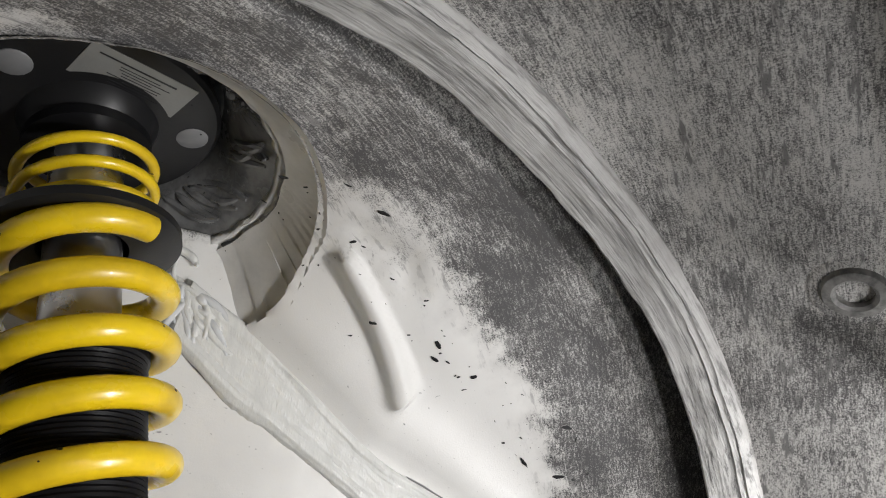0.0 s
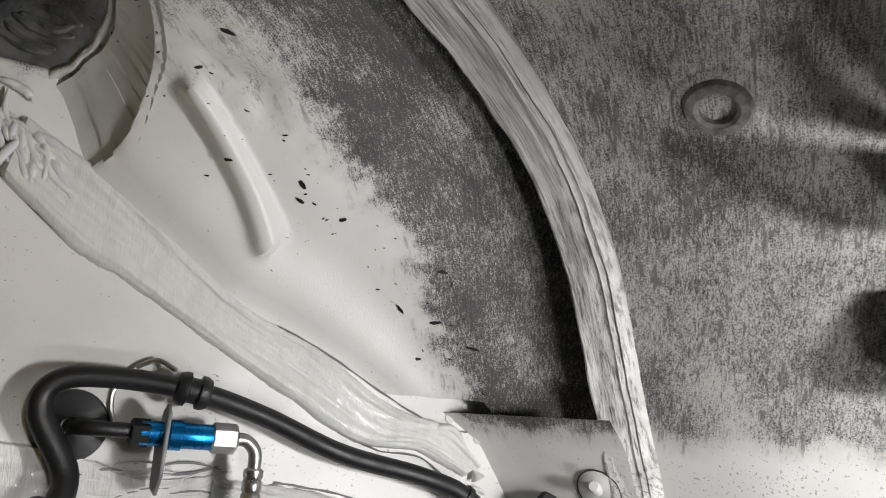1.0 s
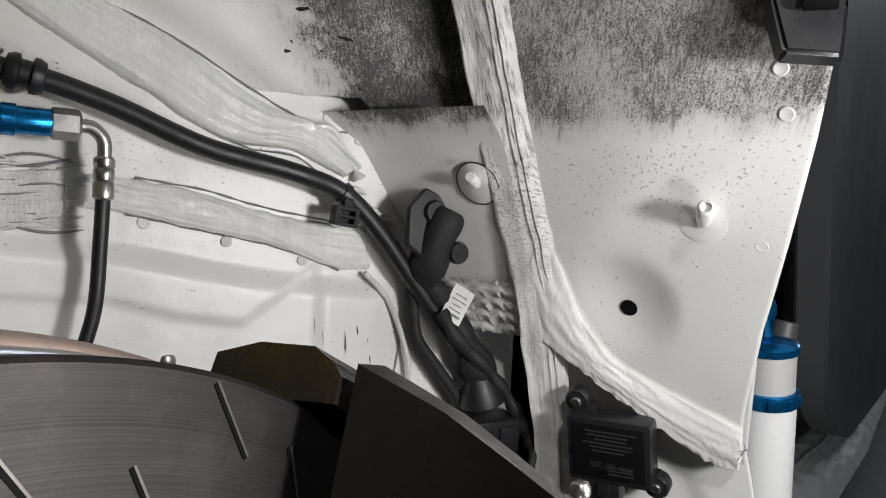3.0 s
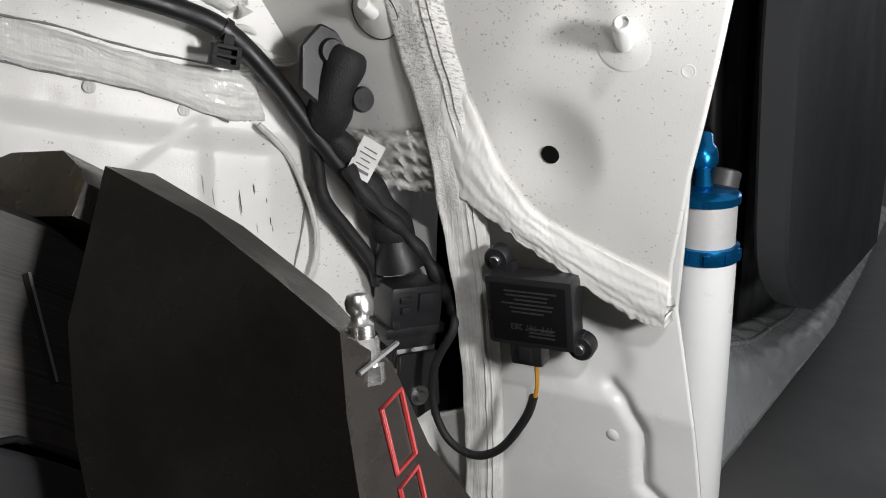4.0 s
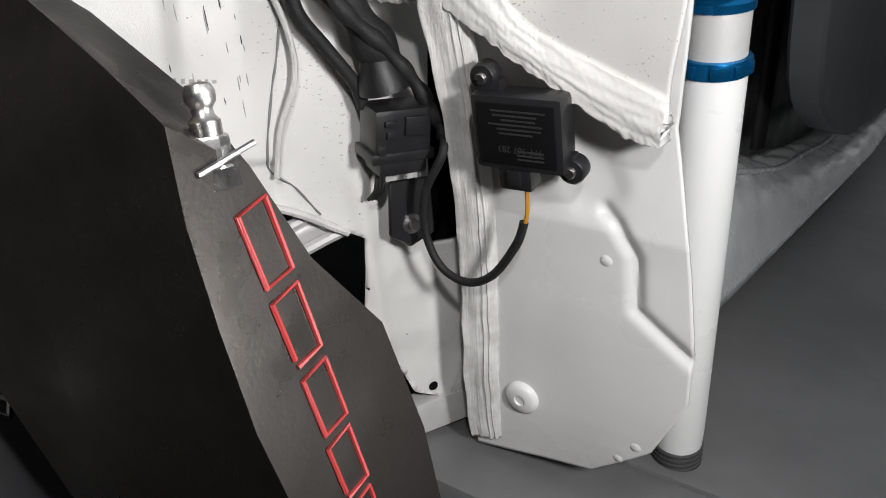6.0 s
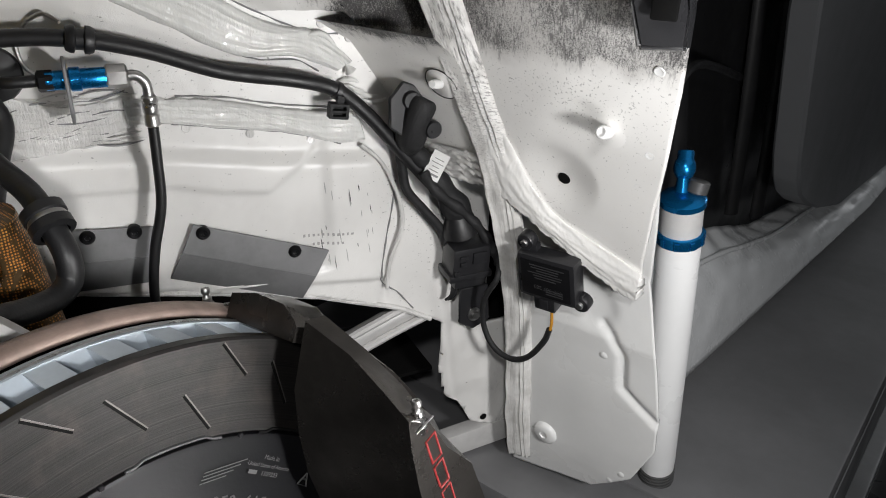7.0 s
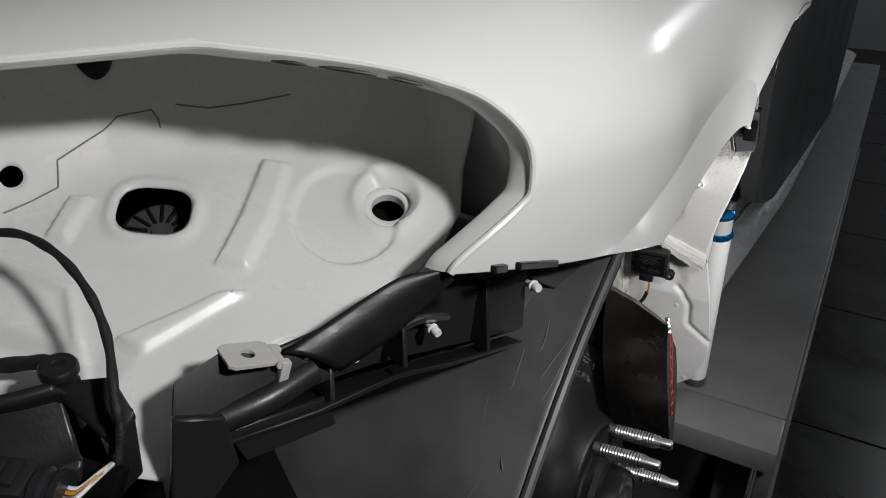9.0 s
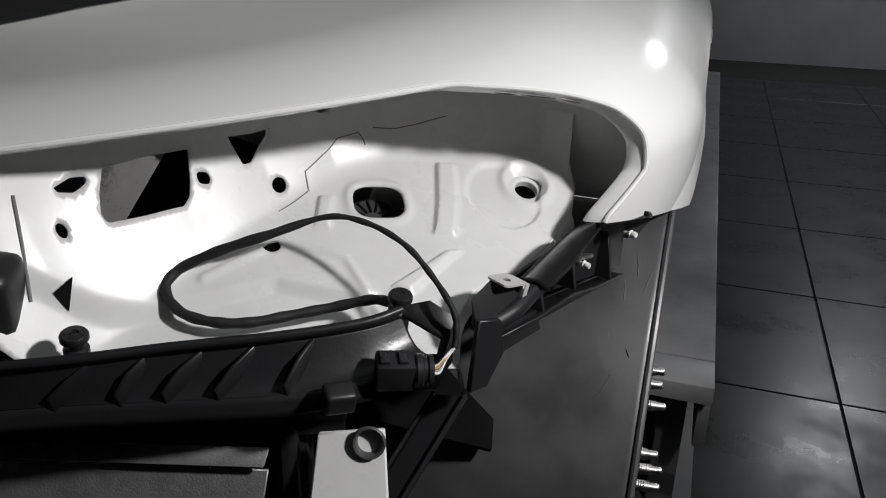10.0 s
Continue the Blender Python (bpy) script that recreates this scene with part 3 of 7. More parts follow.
# loose flecks of tyre rubber stuck to the dome
random.seed(21)
for k in range(96):
    u0, v0 = random.uniform(0.62, 0.97), min(random.gauss(0.40, 0.07), 0.54)
    c = dome(u0, v0)
    eu, ev = (dome(u0 + 0.004, v0) - c).normalized(), (dome(u0, v0 + 0.01) - c).normalized()
    up = eu.cross(ev).normalized()
    if up.dot(V(-0.1, WHEEL_Y, WHEEL_Z) - c) < 0:
        up = -up
    ev = up.cross(eu)
    turn, size = random.gauss(0.5, 0.5), random.choice((0.0002, 0.0003, 0.0003, 0.0004, 0.0005, 0.0011))
    ax, bx = eu * math.cos(turn) + ev * math.sin(turn), ev * math.cos(turn) - eu * math.sin(turn)
    long = random.uniform(1.2, 4.5)
    bm = bmesh.new()
    plate(bm, [c + up * 0.0002 + (ax * math.cos(a) * long * random.uniform(0.6, 1.1) + bx * math.sin(a) * random.uniform(0.5, 1.2)) * size for a in (0, 0.8, 1.5, 2.3, 3.1, 3.9, 4.6, 5.5)], up, 0.0003)
    part("rubber_fleck", bm, M_RUBBER, car)
bm = bmesh.new()
lathe(bm, [(0, 0.0004), (0.0118, 0.0004), (0.0123, 0.0), (0.0123, -0.003)], (-0.174, 0.444, 0.82), (0.0, -0.85, -0.53), 32)
part("stud_washer", bm, M_WELL, car)
bm = bmesh.new()
lathe(bm, [(0.0119, 0.0), (0.0121, 0.0007), (0.0125, 0.0007), (0.0127, 0.0)], (-0.174, 0.444, 0.82), (0.0, -0.85, -0.53), 32)
part("dirty_rim", bm, M_PLUG, car)
bm = bmesh.new()
lathe(bm, [(0.003, 0), (0.003, 0.011), (0.0024, 0.0125), (0, 0.0125)], (-0.174, 0.442, 0.82), (0.25, -0.9, 0.2), 16)
part("stud", bm, M_WHITE, car)

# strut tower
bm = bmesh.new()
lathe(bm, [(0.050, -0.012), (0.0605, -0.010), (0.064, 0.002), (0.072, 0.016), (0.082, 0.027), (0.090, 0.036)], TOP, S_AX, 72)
part("strut_tower", bm, M_TOWER, car, "white glossy wall of the strut tower, coloured dark for its reflections")


def ring_pt(a, r, h):
    e1 = (V(1, 0, 0) - S_AX * S_AX.x).normalized()
    e2 = S_AX.cross(e1)
    return TOP + S_AX * h + (e1 * math.cos(a) + e2 * math.sin(a)) * r


bm = bmesh.new()
sheet(bm, lambda u, v: ring_pt(radians(-200 + 350 * u), 0.0835 + 0.0095 * v + 0.0013 * noise.noise(V(u * 50, v, 0)), 0.033 + 0.0075 * v - 0.003 * math.sin(math.pi * v) - 0.0012 * noise.noise(V(u * 60, v * 4, 5))), 150, 8)
thicken(part("tower_sealant", bm, M_SEAL, car, "hand-brushed sealant ring round the strut tower", facing=TOP + S_AX * 0.5), 0.004, -1.0)


def band(U, L, off=0.0024, swell=0.003, n=140, k=10, seed=0, ripple=0.0006):
    """A brushed strip of sealant on the inner wall between two (y, z) lines."""
    a = spline([(0, y, z) for y, z in U], 8)
    b = spline([(0, y, z) for y, z in L], 8)

    def at(line, t):
        f = t * (len(line) - 1)
        i = min(int(f), len(line) - 2)
        return line[i].lerp(line[i + 1], f - i)

    def f(u, v):
        p = at(a, u).lerp(at(b, u), v)
        edge = min(1, min(v, 1 - v) * 40, min(u, 1 - u) * 60)
        wob = 0.0013 * noise.noise(V(u * 20, v * 2, seed)) + 0.0005 * noise.noise(V(u * 90, v * 2, seed + 1))
        h = edge * (off + swell * lerp_table([(0, 0.2), (0.06, 0.7), (0.13, 1.0), (0.24, 0.55), (0.5, 0.42), (0.70, 0.55), (0.80, 0.95), (0.88, 0.8), (1, 0.1)], v) + 0.35 * ripple * noise.noise(V(u * 130, v * 5, seed + 7)) + 0.0007 * noise.noise(V(u * 9, v * 12, seed + 3)) + 0.0003 * noise.noise(V(u * 30, v * 26, seed + 5)))
        return on_wall(p.y, p.z + wob * (1 if v in (0, 1) else 0.3), h + wall_relief(p.y, p.z) + 0.0012 * edge)

    bm = bmesh.new()
    return sheet(bm, f, n, k)


bm = band([(0.200, 0.974), (0.239, 0.951), (0.267, 0.928), (0.303, 0.899), (0.341, 0.881), (0.381, 0.856), (0.412, 0.847), (0.434, 0.826)],
          [(0.196, 0.943), (0.229, 0.914), (0.252, 0.902), (0.278, 0.886), (0.305, 0.869), (0.332, 0.853), (0.364, 0.835), (0.397, 0.832), (0.424, 0.820)], n=420, k=44, ripple=0.0003)
part("seam_sealant", bm, M_SEAM, car, "off-white sealant strip brushed over the seam")
bm = band([(0.300, 0.813), (0.321, 0.812), (0.351, 0.808), (0.390, 0.798), (0.436, 0.792)], [(0.300, 0.797), (0.324, 0.795), (0.352, 0.789), (0.391, 0.781), (0.422, 0.770), (0.441, 0.770)], 0.0018, 0.0022, 260, 40, 4, 0.0004)
part("seam_sealant", bm, M_SEAM, car, "second sealant strip below the hose")
bm = band([(0.205, 0.825), (0.240, 0.822), (0.270, 0.812), (0.305, 0.815)], [(0.205, 0.782), (0.240, 0.782), (0.275, 0.785), (0.306, 0.795)], 0.0006, 0.0012, 160, 40, 8, 0.0004)
part("smeared_sealant", bm, M_SEAL, car, "broad smear of brushed sealant")
bm = bmesh.new()
tube(bm, [on_wall(y, z, 0.006) for y, z in ((0.436, 0.768), (0.450, 0.752), (0.461, 0.725), (0.464, 0.700), (0.455, 0.672), (0.452, 0.648))], 0.0016, 8)
part("sealant_bead", bm, M_SEAL, car)
for y, z, r in ((0.332, 0.791, 0.0032), (0.368, 0.783, 0.003), (0.405, 0.774, 0.003), (0.415, 0.852, 0.003), (0.432, 0.842, 0.0032)):
    bm = bmesh.new()
    lathe(bm, [(0, 0.0004), (r * 0.85, 0.0004), (r, 0.0), (r, -0.004)], on_wall(y, z, 0.0006 + wall_relief(y, z)), WALL_N, 20)
    part("sealed_plug", bm, M_SEAL, car)
# shadow lines along the sealant strips' edges, put in as dark wires
for pts in (((0.196, 0.944), (0.229, 0.915), (0.252, 0.904), (0.281, 0.886), (0.316, 0.865), (0.349, 0.845), (0.375, 0.832), (0.398, 0.830), (0.412, 0.821)),
            ((0.300, 0.899), (0.341, 0.882), (0.384, 0.858), (0.409, 0.847), (0.425, 0.845)), ((0.324, 0.795), (0.352, 0.789), (0.391, 0.781), (0.424, 0.769)), ((0.328, 0.8125), (0.357, 0.8085), (0.390, 0.8005), (0.436, 0.793)),
            ((0.461, 0.736), (0.458, 0.712), (0.453, 0.690), (0.449, 0.655), (0.462, 0.640), (0.474, 0.622))):
    bm = bmesh.new()
    line = spline([(0, y, z) for y, z in pts], 8)
    tube(bm, [on_wall(p.y, p.z + 0.0005 * noise.noise(V(p.y * 140, p.z * 140, 2)), wall_relief(p.y, p.z) + 0.0009) for p in line], lambda t: 0.0003 + 0.0004 * abs(math.sin(t * 23 + 1)), 6, 1)
    part("edge_shadow_line", bm, M_GREYLINE, car, "shadow line along the sealant's edge, drawn as a dark wire")
# run of sealant at the strip's end
bm = bmesh.new()
tube(bm, [on_wall(y, z, 0.005) for y, z in ((0.406, 0.846), (0.413, 0.8465), (0.419, 0.842), (0.424, 0.833), (0.429, 0.824), (0.431, 0.820))], lambda t: 0.0014 + 0.0008 * math.sin(t * 7) + 0.0022 * smooth((t - 0.75) / 0.2), 12, 6)
part("sealant_run", bm, M_SEAM, car)
random.seed(31)
for k in range(7):
    y0, z0 = 0.428 + random.uniform(-0.006, 0.012), 0.812 - 0.0042 * k
    bm = bmesh.new()
    tube(bm, [on_wall(y0 + 0.005 * j + random.uniform(-0.001, 0.001), z0 + 0.004 * math.sin(j * 1.1 + k) * 0.6, 0.003) for j in range(4)], lambda t: 0.0006 + 0.0011 * math.sin(math.pi * t), 8, 5)
    part("sealant_curl", bm, M_SEAM, car)
# strokes of the brush in the broad smear
for k in range(46):
    y0, z0 = random.uniform(0.236, 0.288), random.uniform(0.786, 0.819)
    ln, curl, rise = random.uniform(0.018, 0.034), random.uniform(-0.004, 0.004), random.uniform(-0.10, 0.22)
    bm = bmesh.new()
    pts = []
    for j in range(6):
        t = j / 5
        y, z = y0 + ln * t, z0 + ln * rise * t + curl * math.sin(math.pi * t)
        pts.append(on_wall(y, z, wall_relief(y, z) + 0.0021))
    rr = random.uniform(0.0003, 0.0008)
    tube(bm, pts, lambda t, rr=rr: 0.0001 + rr * math.sin(math.pi * t) ** 0.6, 6, 4)
    part("brush_stroke", bm, M_GREYLINE if k % 4 == 0 else M_SEAL, car)
# scuffs and a faint stamp on the wall beside the splash plate
for k in range(26):
    y0, z0 = random.uniform(0.405, 0.445), random.uniform(0.680, 0.745)
    ln = random.uniform(0.002, 0.012)
    bm = bmesh.new()
    tube(bm, [on_wall(y0 + 0.10 * ln * t, z0 - ln * t, wall_relief(y0, z0 - ln * t) + 0.0002) for t in (0, 0.5, 1)], lambda t: 0.0001 + 0.00022 * math.sin(math.pi * t), 5, 3)
    part("scuff", bm, M_STAMP if k % 4 else M_PLUG, car)
for row, (z0, n_) in enumerate(((0.7035, 11), (0.6965, 7))):
    for k in range(n_):
        y = 0.396 + 0.0032 * k + 0.006 * row
        bm = bmesh.new()
        block(bm, (0.0003, random.uniform(0.0009, 0.0020), random.uniform(0.0016, 0.0024)), Matrix.Translation(on_wall(y, z0 - 0.10 * (y - 0.396), wall_relief(y, z0) + 0.0002)) @ Matrix.Rotation(radians(26.6), 4, "Z").inverted(), 0)
        part("stamp_mark", bm, M_STAMP, car)
bm = bmesh.new()
tube(bm, [on_wall(y, wall_low(y), 0.001 + 0.001 * noise.noise(V(y * 90, 0, 0))) for y in [0.20 + 0.006 * k for k in range(49)]], 0.0024, 8, 2)
part("edge_sealant", bm, M_SEAL, car, "sealant bead along the inner wall's lower edge")
# lumps of folded sealant under the tower
random.seed(5)
for k in range(30):
    bm = bmesh.new()
    t0 = random.uniform(0, 1)
    ang = radians(random.uniform(-75, -20) if k % 3 else random.uniform(-120, -60))
    ln = random.uniform(0.014, 0.030)
    y0, z0 = 0.190 + 0.020 * t0 + random.uniform(-0.004, 0.004), 0.982 - 0.030 * t0 + random.uniform(-0.006, 0.006)
    bend = random.uniform(-0.004, 0.004)
    pts = []
    for j in range(6):
        t = j / 5
        pts.append(on_wall(y0 + math.cos(ang) * ln * t + bend * math.sin(math.pi * t), z0 + math.sin(ang) * ln * t + bend * 0.5 * math.sin(math.pi * t), 0.004 + random.uniform(-0.0008, 0.0012)))
    rr = random.uniform(0.0010, 0.0024)
    tube(bm, pts, lambda t, rr=rr: 0.0003 + rr * math.sin(math.pi * t) ** 0.6, 10, 5)
    part("sealant_fold", bm, M_GLOSS if k % 2 else M_SEAM, car)
# wet-looking runs on the tower's wall, in the same dark reflection colour
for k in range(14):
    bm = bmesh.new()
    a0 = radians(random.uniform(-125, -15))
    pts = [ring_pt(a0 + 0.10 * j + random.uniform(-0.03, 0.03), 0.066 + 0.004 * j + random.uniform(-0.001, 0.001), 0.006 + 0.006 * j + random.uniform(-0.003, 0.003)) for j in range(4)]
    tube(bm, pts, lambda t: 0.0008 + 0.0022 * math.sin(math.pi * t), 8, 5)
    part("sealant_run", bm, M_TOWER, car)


def outer_x(z):
    return lerp_table([(1.03, -0.012), (0.87, -0.009), (0.84, -0.015), (0.80, -0.025), (0.757, -0.037), (0.71, -0.046), (0.66, -0.048)], z)


FL_U = [(-0.1445, 0.800), (-0.137, 0.775), (-0.129, 0.750), (-0.114, 0.732), (-0.097, 0.722), (-0.07, 0.711), (-0.046, 0.702)]
FL_L = [(-0.1600, 0.770), (-0.153, 0.740), (-0.135, 0.727), (-0.115, 0.714), (-0.093, 0.702), (-0.064, 0.686), (-0.047, 0.683)]
S_FL = arch_at_z(0.69)


def dish(x, y, z):
    """Round stamped dishes of the arch panel."""
    d = math.hypot(x + 0.105, (z - 0.760) * 1.05)
    return 0.006 * max(0, 1 - (d / 0.030) ** 2) ** 1.5 if d < 0.030 else 0.0


def rear_panel(u, v):
    p, nrm = arch(S_FL * u)
    x = -0.160 + ((outer_x(p.z) if p.y > WHEEL_Y else -0.012) + 0.160) * v
    dd = dish(x, p.y, p.z) if p.y > WHEEL_Y else 0
    w = 0.0012 * noise.noise(V(x * 18, p.y * 18, p.z * 18))
    return V(x, p.y - nrm.y * (dd + w), p.z - nrm.z * (dd + w))


def fl_low(x):
    return lerp_table(FL_L, x)


bm = bmesh.new()
sheet(bm, rear_panel, 240, 60, lambda c: c.y > 0.0 and (c.y < WHEEL_Y or c.z > fl_low(c.x) + 0.006))
thicken(part("arch_panel", bm, M_WELL, car, "white arch panel, upper half grey with rubber dust", facing=V(-0.1, WHEEL_Y, WHEEL_Z)), 0.0018, -1.0)

# flange sealant above the control unit
FU, FLo = spline([(x, 0, z) for x, z in FL_U], 6), spline([(x, 0, z) for x, z in FL_L], 6)


def flange(u, v):
    f = u * (len(FU) - 1)
    i = min(int(f), len(FU) - 2)
    a, b = FU[i].lerp(FU[i + 1], f - i), FLo[i].lerp(FLo[i + 1], f - i)
    q = a.lerp(b, v)
    h = 0.0015 + 0.006 * math.sin(min(1, v * 1.4) * math.pi / 2) + 0.0007 * noise.noise(V(u * 9, v * 7, 2)) + 0.0002 * noise.noise(V(u * 60, v * 7, 6)) + 0.00008 * noise.noise(V(u * 120, v * 30, 3))
    p, nrm = on_arch(q.x, q.z, h)
    return p + V(0.0004 * noise.noise(V(u * 16, 1, v)), 0, 0.0007 * noise.noise(V(u * 14, v, 9)) - 0.0022 * max(0, v - 0.75) * 4 * noise.noise(V(u * 34, 2, 3)))


bm = bmesh.new()
sheet(bm, flange, 240, 36)
thicken(part("flange_sealant", bm, M_FLANGE, car, "ragged white sealant over the folded flange", facing=V(-0.1, WHEEL_Y, WHEEL_Z)), 0.011, -1.0)

LOW0 = arch_at_z(0.765)
BEAD = [V(-0.078, 0, 0.640), V(-0.071, 0, 0.635), V(-0.060, 0, 0.618), V(-0.058, 0, 0.588), V(-0.045, 0, 0.579), V(-0.026, 0, 0.566)]


def low_panel(u, v):
    p, nrm = arch(LOW0 + (ARCH_LEN - LOW0) * u)
    back = 0.016 if p.z > 0.69 else 0.016 * max(0, 1 - (0.69 - p.z) / 0.06)
    x1 = lerp_table([(0.78, -0.040), (0.686, -0.047), (0.63, -0.034), (0.58, -0.027), (0.54, -0.026), (0.50, -0.043), (0.467, -0.080)], p.z)
    x = -0.160 + (x1 + 0.160) * v
    z = p.z - (0.014 * (1 - v) * max(0, (u - 0.8) / 0.2))
    g = 0.0035 * math.exp(-(near(V(x, 0, z), BEAD) / 0.0035) ** 2) + 0.003 * math.exp(-((math.hypot(x + 0.085, z - 0.652) / 0.016) ** 4)) - 0.0008 * noise.noise(V(x * 25, z * 25, 4))
    return V(x, p.y + back + g, z)


bm = bmesh.new()
sheet(bm, low_panel, 150, 70)
thicken(part("lower_panel", bm, M_INNER, car, "clean white lower panel with a stamped bead", facing=V(-0.1, WHEEL_Y, WHEEL_Z)), 0.0018, -1.0)


S_TOP = next(_s[i] for i in range(len(_s)) if ARCH_LINE[i].y > 0.005)


def seam_strip(u, v):
    p, nrm = arch(S_TOP + (arch_at_z(0.455) - S_TOP) * u)
    low = min(1, max(0, (0.74 - p.z) / 0.04)) if p.y > WHEEL_Y else 0
    prof_h = lerp_table([(0, 0.007), (0.06, 0.010), (0.25, 0.0085), (0.5, 0.0075), (0.62, 0.0062), (0.68, 0.0070), (0.76, 0.0052), (0.82, 0.0060), (0.90, 0.0040), (1.0, 0.0)], v)
    h = prof_h + 0.0007 * noise.noise(V(u * 40, v * 2.5, 1)) + 0.0003 * noise.noise(V(u * 160, v * 9, 2)) + 0.0004 * noise.noise(V(u * 8, v * 30, 4))
    w = 0.0011 * noise.noise(V(u * 45, 7, 0)) * (1 - v) + 0.0010 * noise.noise(V(u * 60, 3, 0)) * v
    x = -0.1685 + (0.003 * smooth((0.86 - p.z) / 0.10) + 0.0045 * smooth((0.74 - p.z) / 0.06) if p.y > WHEEL_Y else 0.0) + (0.0255 - 0.004 * low) * v + w
    return V(x, p.y + nrm.y * h, p.z + nrm.z * h)


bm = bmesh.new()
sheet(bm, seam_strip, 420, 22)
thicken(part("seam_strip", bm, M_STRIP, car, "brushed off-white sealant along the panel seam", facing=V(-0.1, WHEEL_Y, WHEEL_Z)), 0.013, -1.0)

# details on the arch panel
p, nrm = on_arch(-0.078, 0.977)
bm = bmesh.new()
lathe(bm, [(0.0075, -0.004), (0.0075, 0.0032), (0.009, 0.0045), (0.0125, 0.0040), (0.0136, 0.0022), (0.0138, 0.0)], p, nrm, 48)
part("rubber_grommet", bm, M_RING, car, "dusty ring grommet pressed into the arch panel")
bm = bmesh.new()
lathe(bm, [(0.0134, 0.0018), (0.0175, 0.0016), (0.0195, 0.0004), (0.0195, -0.002)], p, nrm, 48)
part("grommet_seat", bm, M_WELL, car)
bm = bmesh.new()
lathe(bm, [(0, -0.0050), (0.0052, -0.0046), (0.0066, -0.0030), (0.0074, 0.0), (0.0076, 0.0004)], p, nrm, 32)
part("grommet_plug", bm, M_PLUG, car, "dull grey plug sunk in the grommet")
p, nrm = on_arch(-0.062, 0.806)
bm = bmesh.new()
lathe(bm, [(0, 0.0003), (0.0105, 0.0003), (0.0115, 0.0001), (0.0118, -0.002)], p, nrm, 40)
part("stud_washer", bm, M_WELL, car)
bm = bmesh.new()
lathe(bm, [(0.0034, 0), (0.0034, 0.004), (0.0040, 0.004), (0.0040, 0.020), (0.0030, 0.022), (0.0026, 0.0222), (0.0026, 0.020), (0, 0.020)], p, (0.25, -0.93, 0.28), 18)
part("stud", bm, M_WHITE, car, "white painted threaded stud")
p, nrm = on_arch(-0.105, 0.757, -0.005)
# black disc stands for the shade inside the drain hole
bm = bmesh.new()
lathe(bm, [(0, 0.0006), (0.0042, 0.0006), (0.0046, 0.0)], p, nrm, 28)
part("drain_hole_shade", bm, M_DARK, car)
for k, (x, z) in enumerate(((-0.026, 0.851), (-0.033, 0.824), (-0.037, 0.796), (-0.047, 0.770), (-0.055, 0.741), (-0.040, 0.812), (-0.028, 0.868))):
    p, nrm = on_arch(x, z)
    bm = bmesh.new()
    lathe(bm, [(0, 0.0002), (0.0021, 0.0002), (0.0027, 0.0004), (0.0034, 0.0)], p, nrm, 18)
    part("spot_weld", bm, M_INNER, car)
p, nrm = on_arch(-0.124, 0.507)
bm = bmesh.new()
lathe(bm, [(0, 0.0035), (0.003, 0.0035), (0.0036, 0.0045), (0.0085, 0.0042), (0.0108, 0.0022), (0.0114, -0.001)], p, nrm, 40)
part("plug", bm, M_WHITE, car, "round white rubber plug")
for x, z in ((-0.158, 0.535), (-0.062, 0.487), (-0.052, 0.500), (-0.075, 0.613)):
    p, nrm = on_arch(x, z)
    bm = bmesh.new()
    lathe(bm, [(0, 0.0009), (0.0022, 0.0008), (0.0034, 0.0)], p, nrm, 16)
    part("spot_weld", bm, M_INNER, car)

# ---- fender ----
def fend_X(y):
    return -1.62 * max(0, 0.05 - y) ** 2


CREST = [(p.x, p.z) for p in spline([(-0.6, 0, 1.030), (-0.4, 0, 1.046), (-0.2, 0, 1.0635), (0.0, 0, 1.086), (0.2, 0, 1.105), (0.45, 0, 1.112), (0.9, 0, 1.115)], 16)]


def fend_top(y):
    return lerp_table(CREST, y)


def fend_low(y):
    if y > 0.022:
        d = max(0.0, 0.36 ** 2 - (min(y, 0.30) - 0.16) ** 2)
        return 0.59 + math.sqrt(d) + max(0, y - 0.30) * 0.40
    return 0.924 + (0.022 - y) * 0.2252


def fend(y, a):
    """a: -1..0 from the lower edge up to the widest line, then quarter turns over the crest."""
    X, zt = fend_X(y), fend_top(y)
    if a < 0:
        z = fend_low(y) + (0.99 - fend_low(y)) * (a + 1)
        t = (0.99 - z) / 0.066
        k = min(1, max(0, 1 - (math.hypot(y - 0.16, z - 0.59) - 0.36) / 0.034))
        return V(X - 0.007 * t * t + 0.0072 * k, y, z)
    phi = a * math.pi / 2
    x = X - 0.20 * (1 - math.cos(phi)) if a <= 1 else X - 0.20 - 0.20 * math.sin(phi - math.pi / 2)
    if a > 1:
        return V(x, y, zt + 0.012 * ((a - 1) / 0.63) ** 2 * min(1, max(0, (y + 0.30) / 0.15)))
    return V(x, y, 0.99 + (zt - 0.99) * math.sin(phi))


def open_a(y):
    return lerp_table([(-0.6, 0.584), (-0.37, 0.583), (-0.30, 0.587), (-0.24, 0.585), (-0.20, 0.577), (-0.18, 0.571), (-0.1675, 0.565)], y)


def open_y(a):
    return lerp_table([(-1, -0.129), (-0.9, -0.1295), (-0.5, -0.114), (-0.2, -0.100), (0, -0.094), (0.15, -0.0915), (0.28, -0.098), (0.36, -0.110), (0.42, -0.123), (0.48, -0.140), (0.53, -0.156), (0.565, -0.1675)], a)


def fend_rear(a):
    return 0.30 + 0.30 * max(0, a + 1) ** 0.8


def fender_outer(u, v):
    a = -1 + 1.565 * v
    y0 = open_y(a)
    return fend(y0 + (fend_rear(a) - y0) * u, a)


def fender_top(u, v):
    a = 0.565 + 1.055 * v
    return fend(-0.1675 + (fend_rear(0.565) + 0.1675) * u, a)


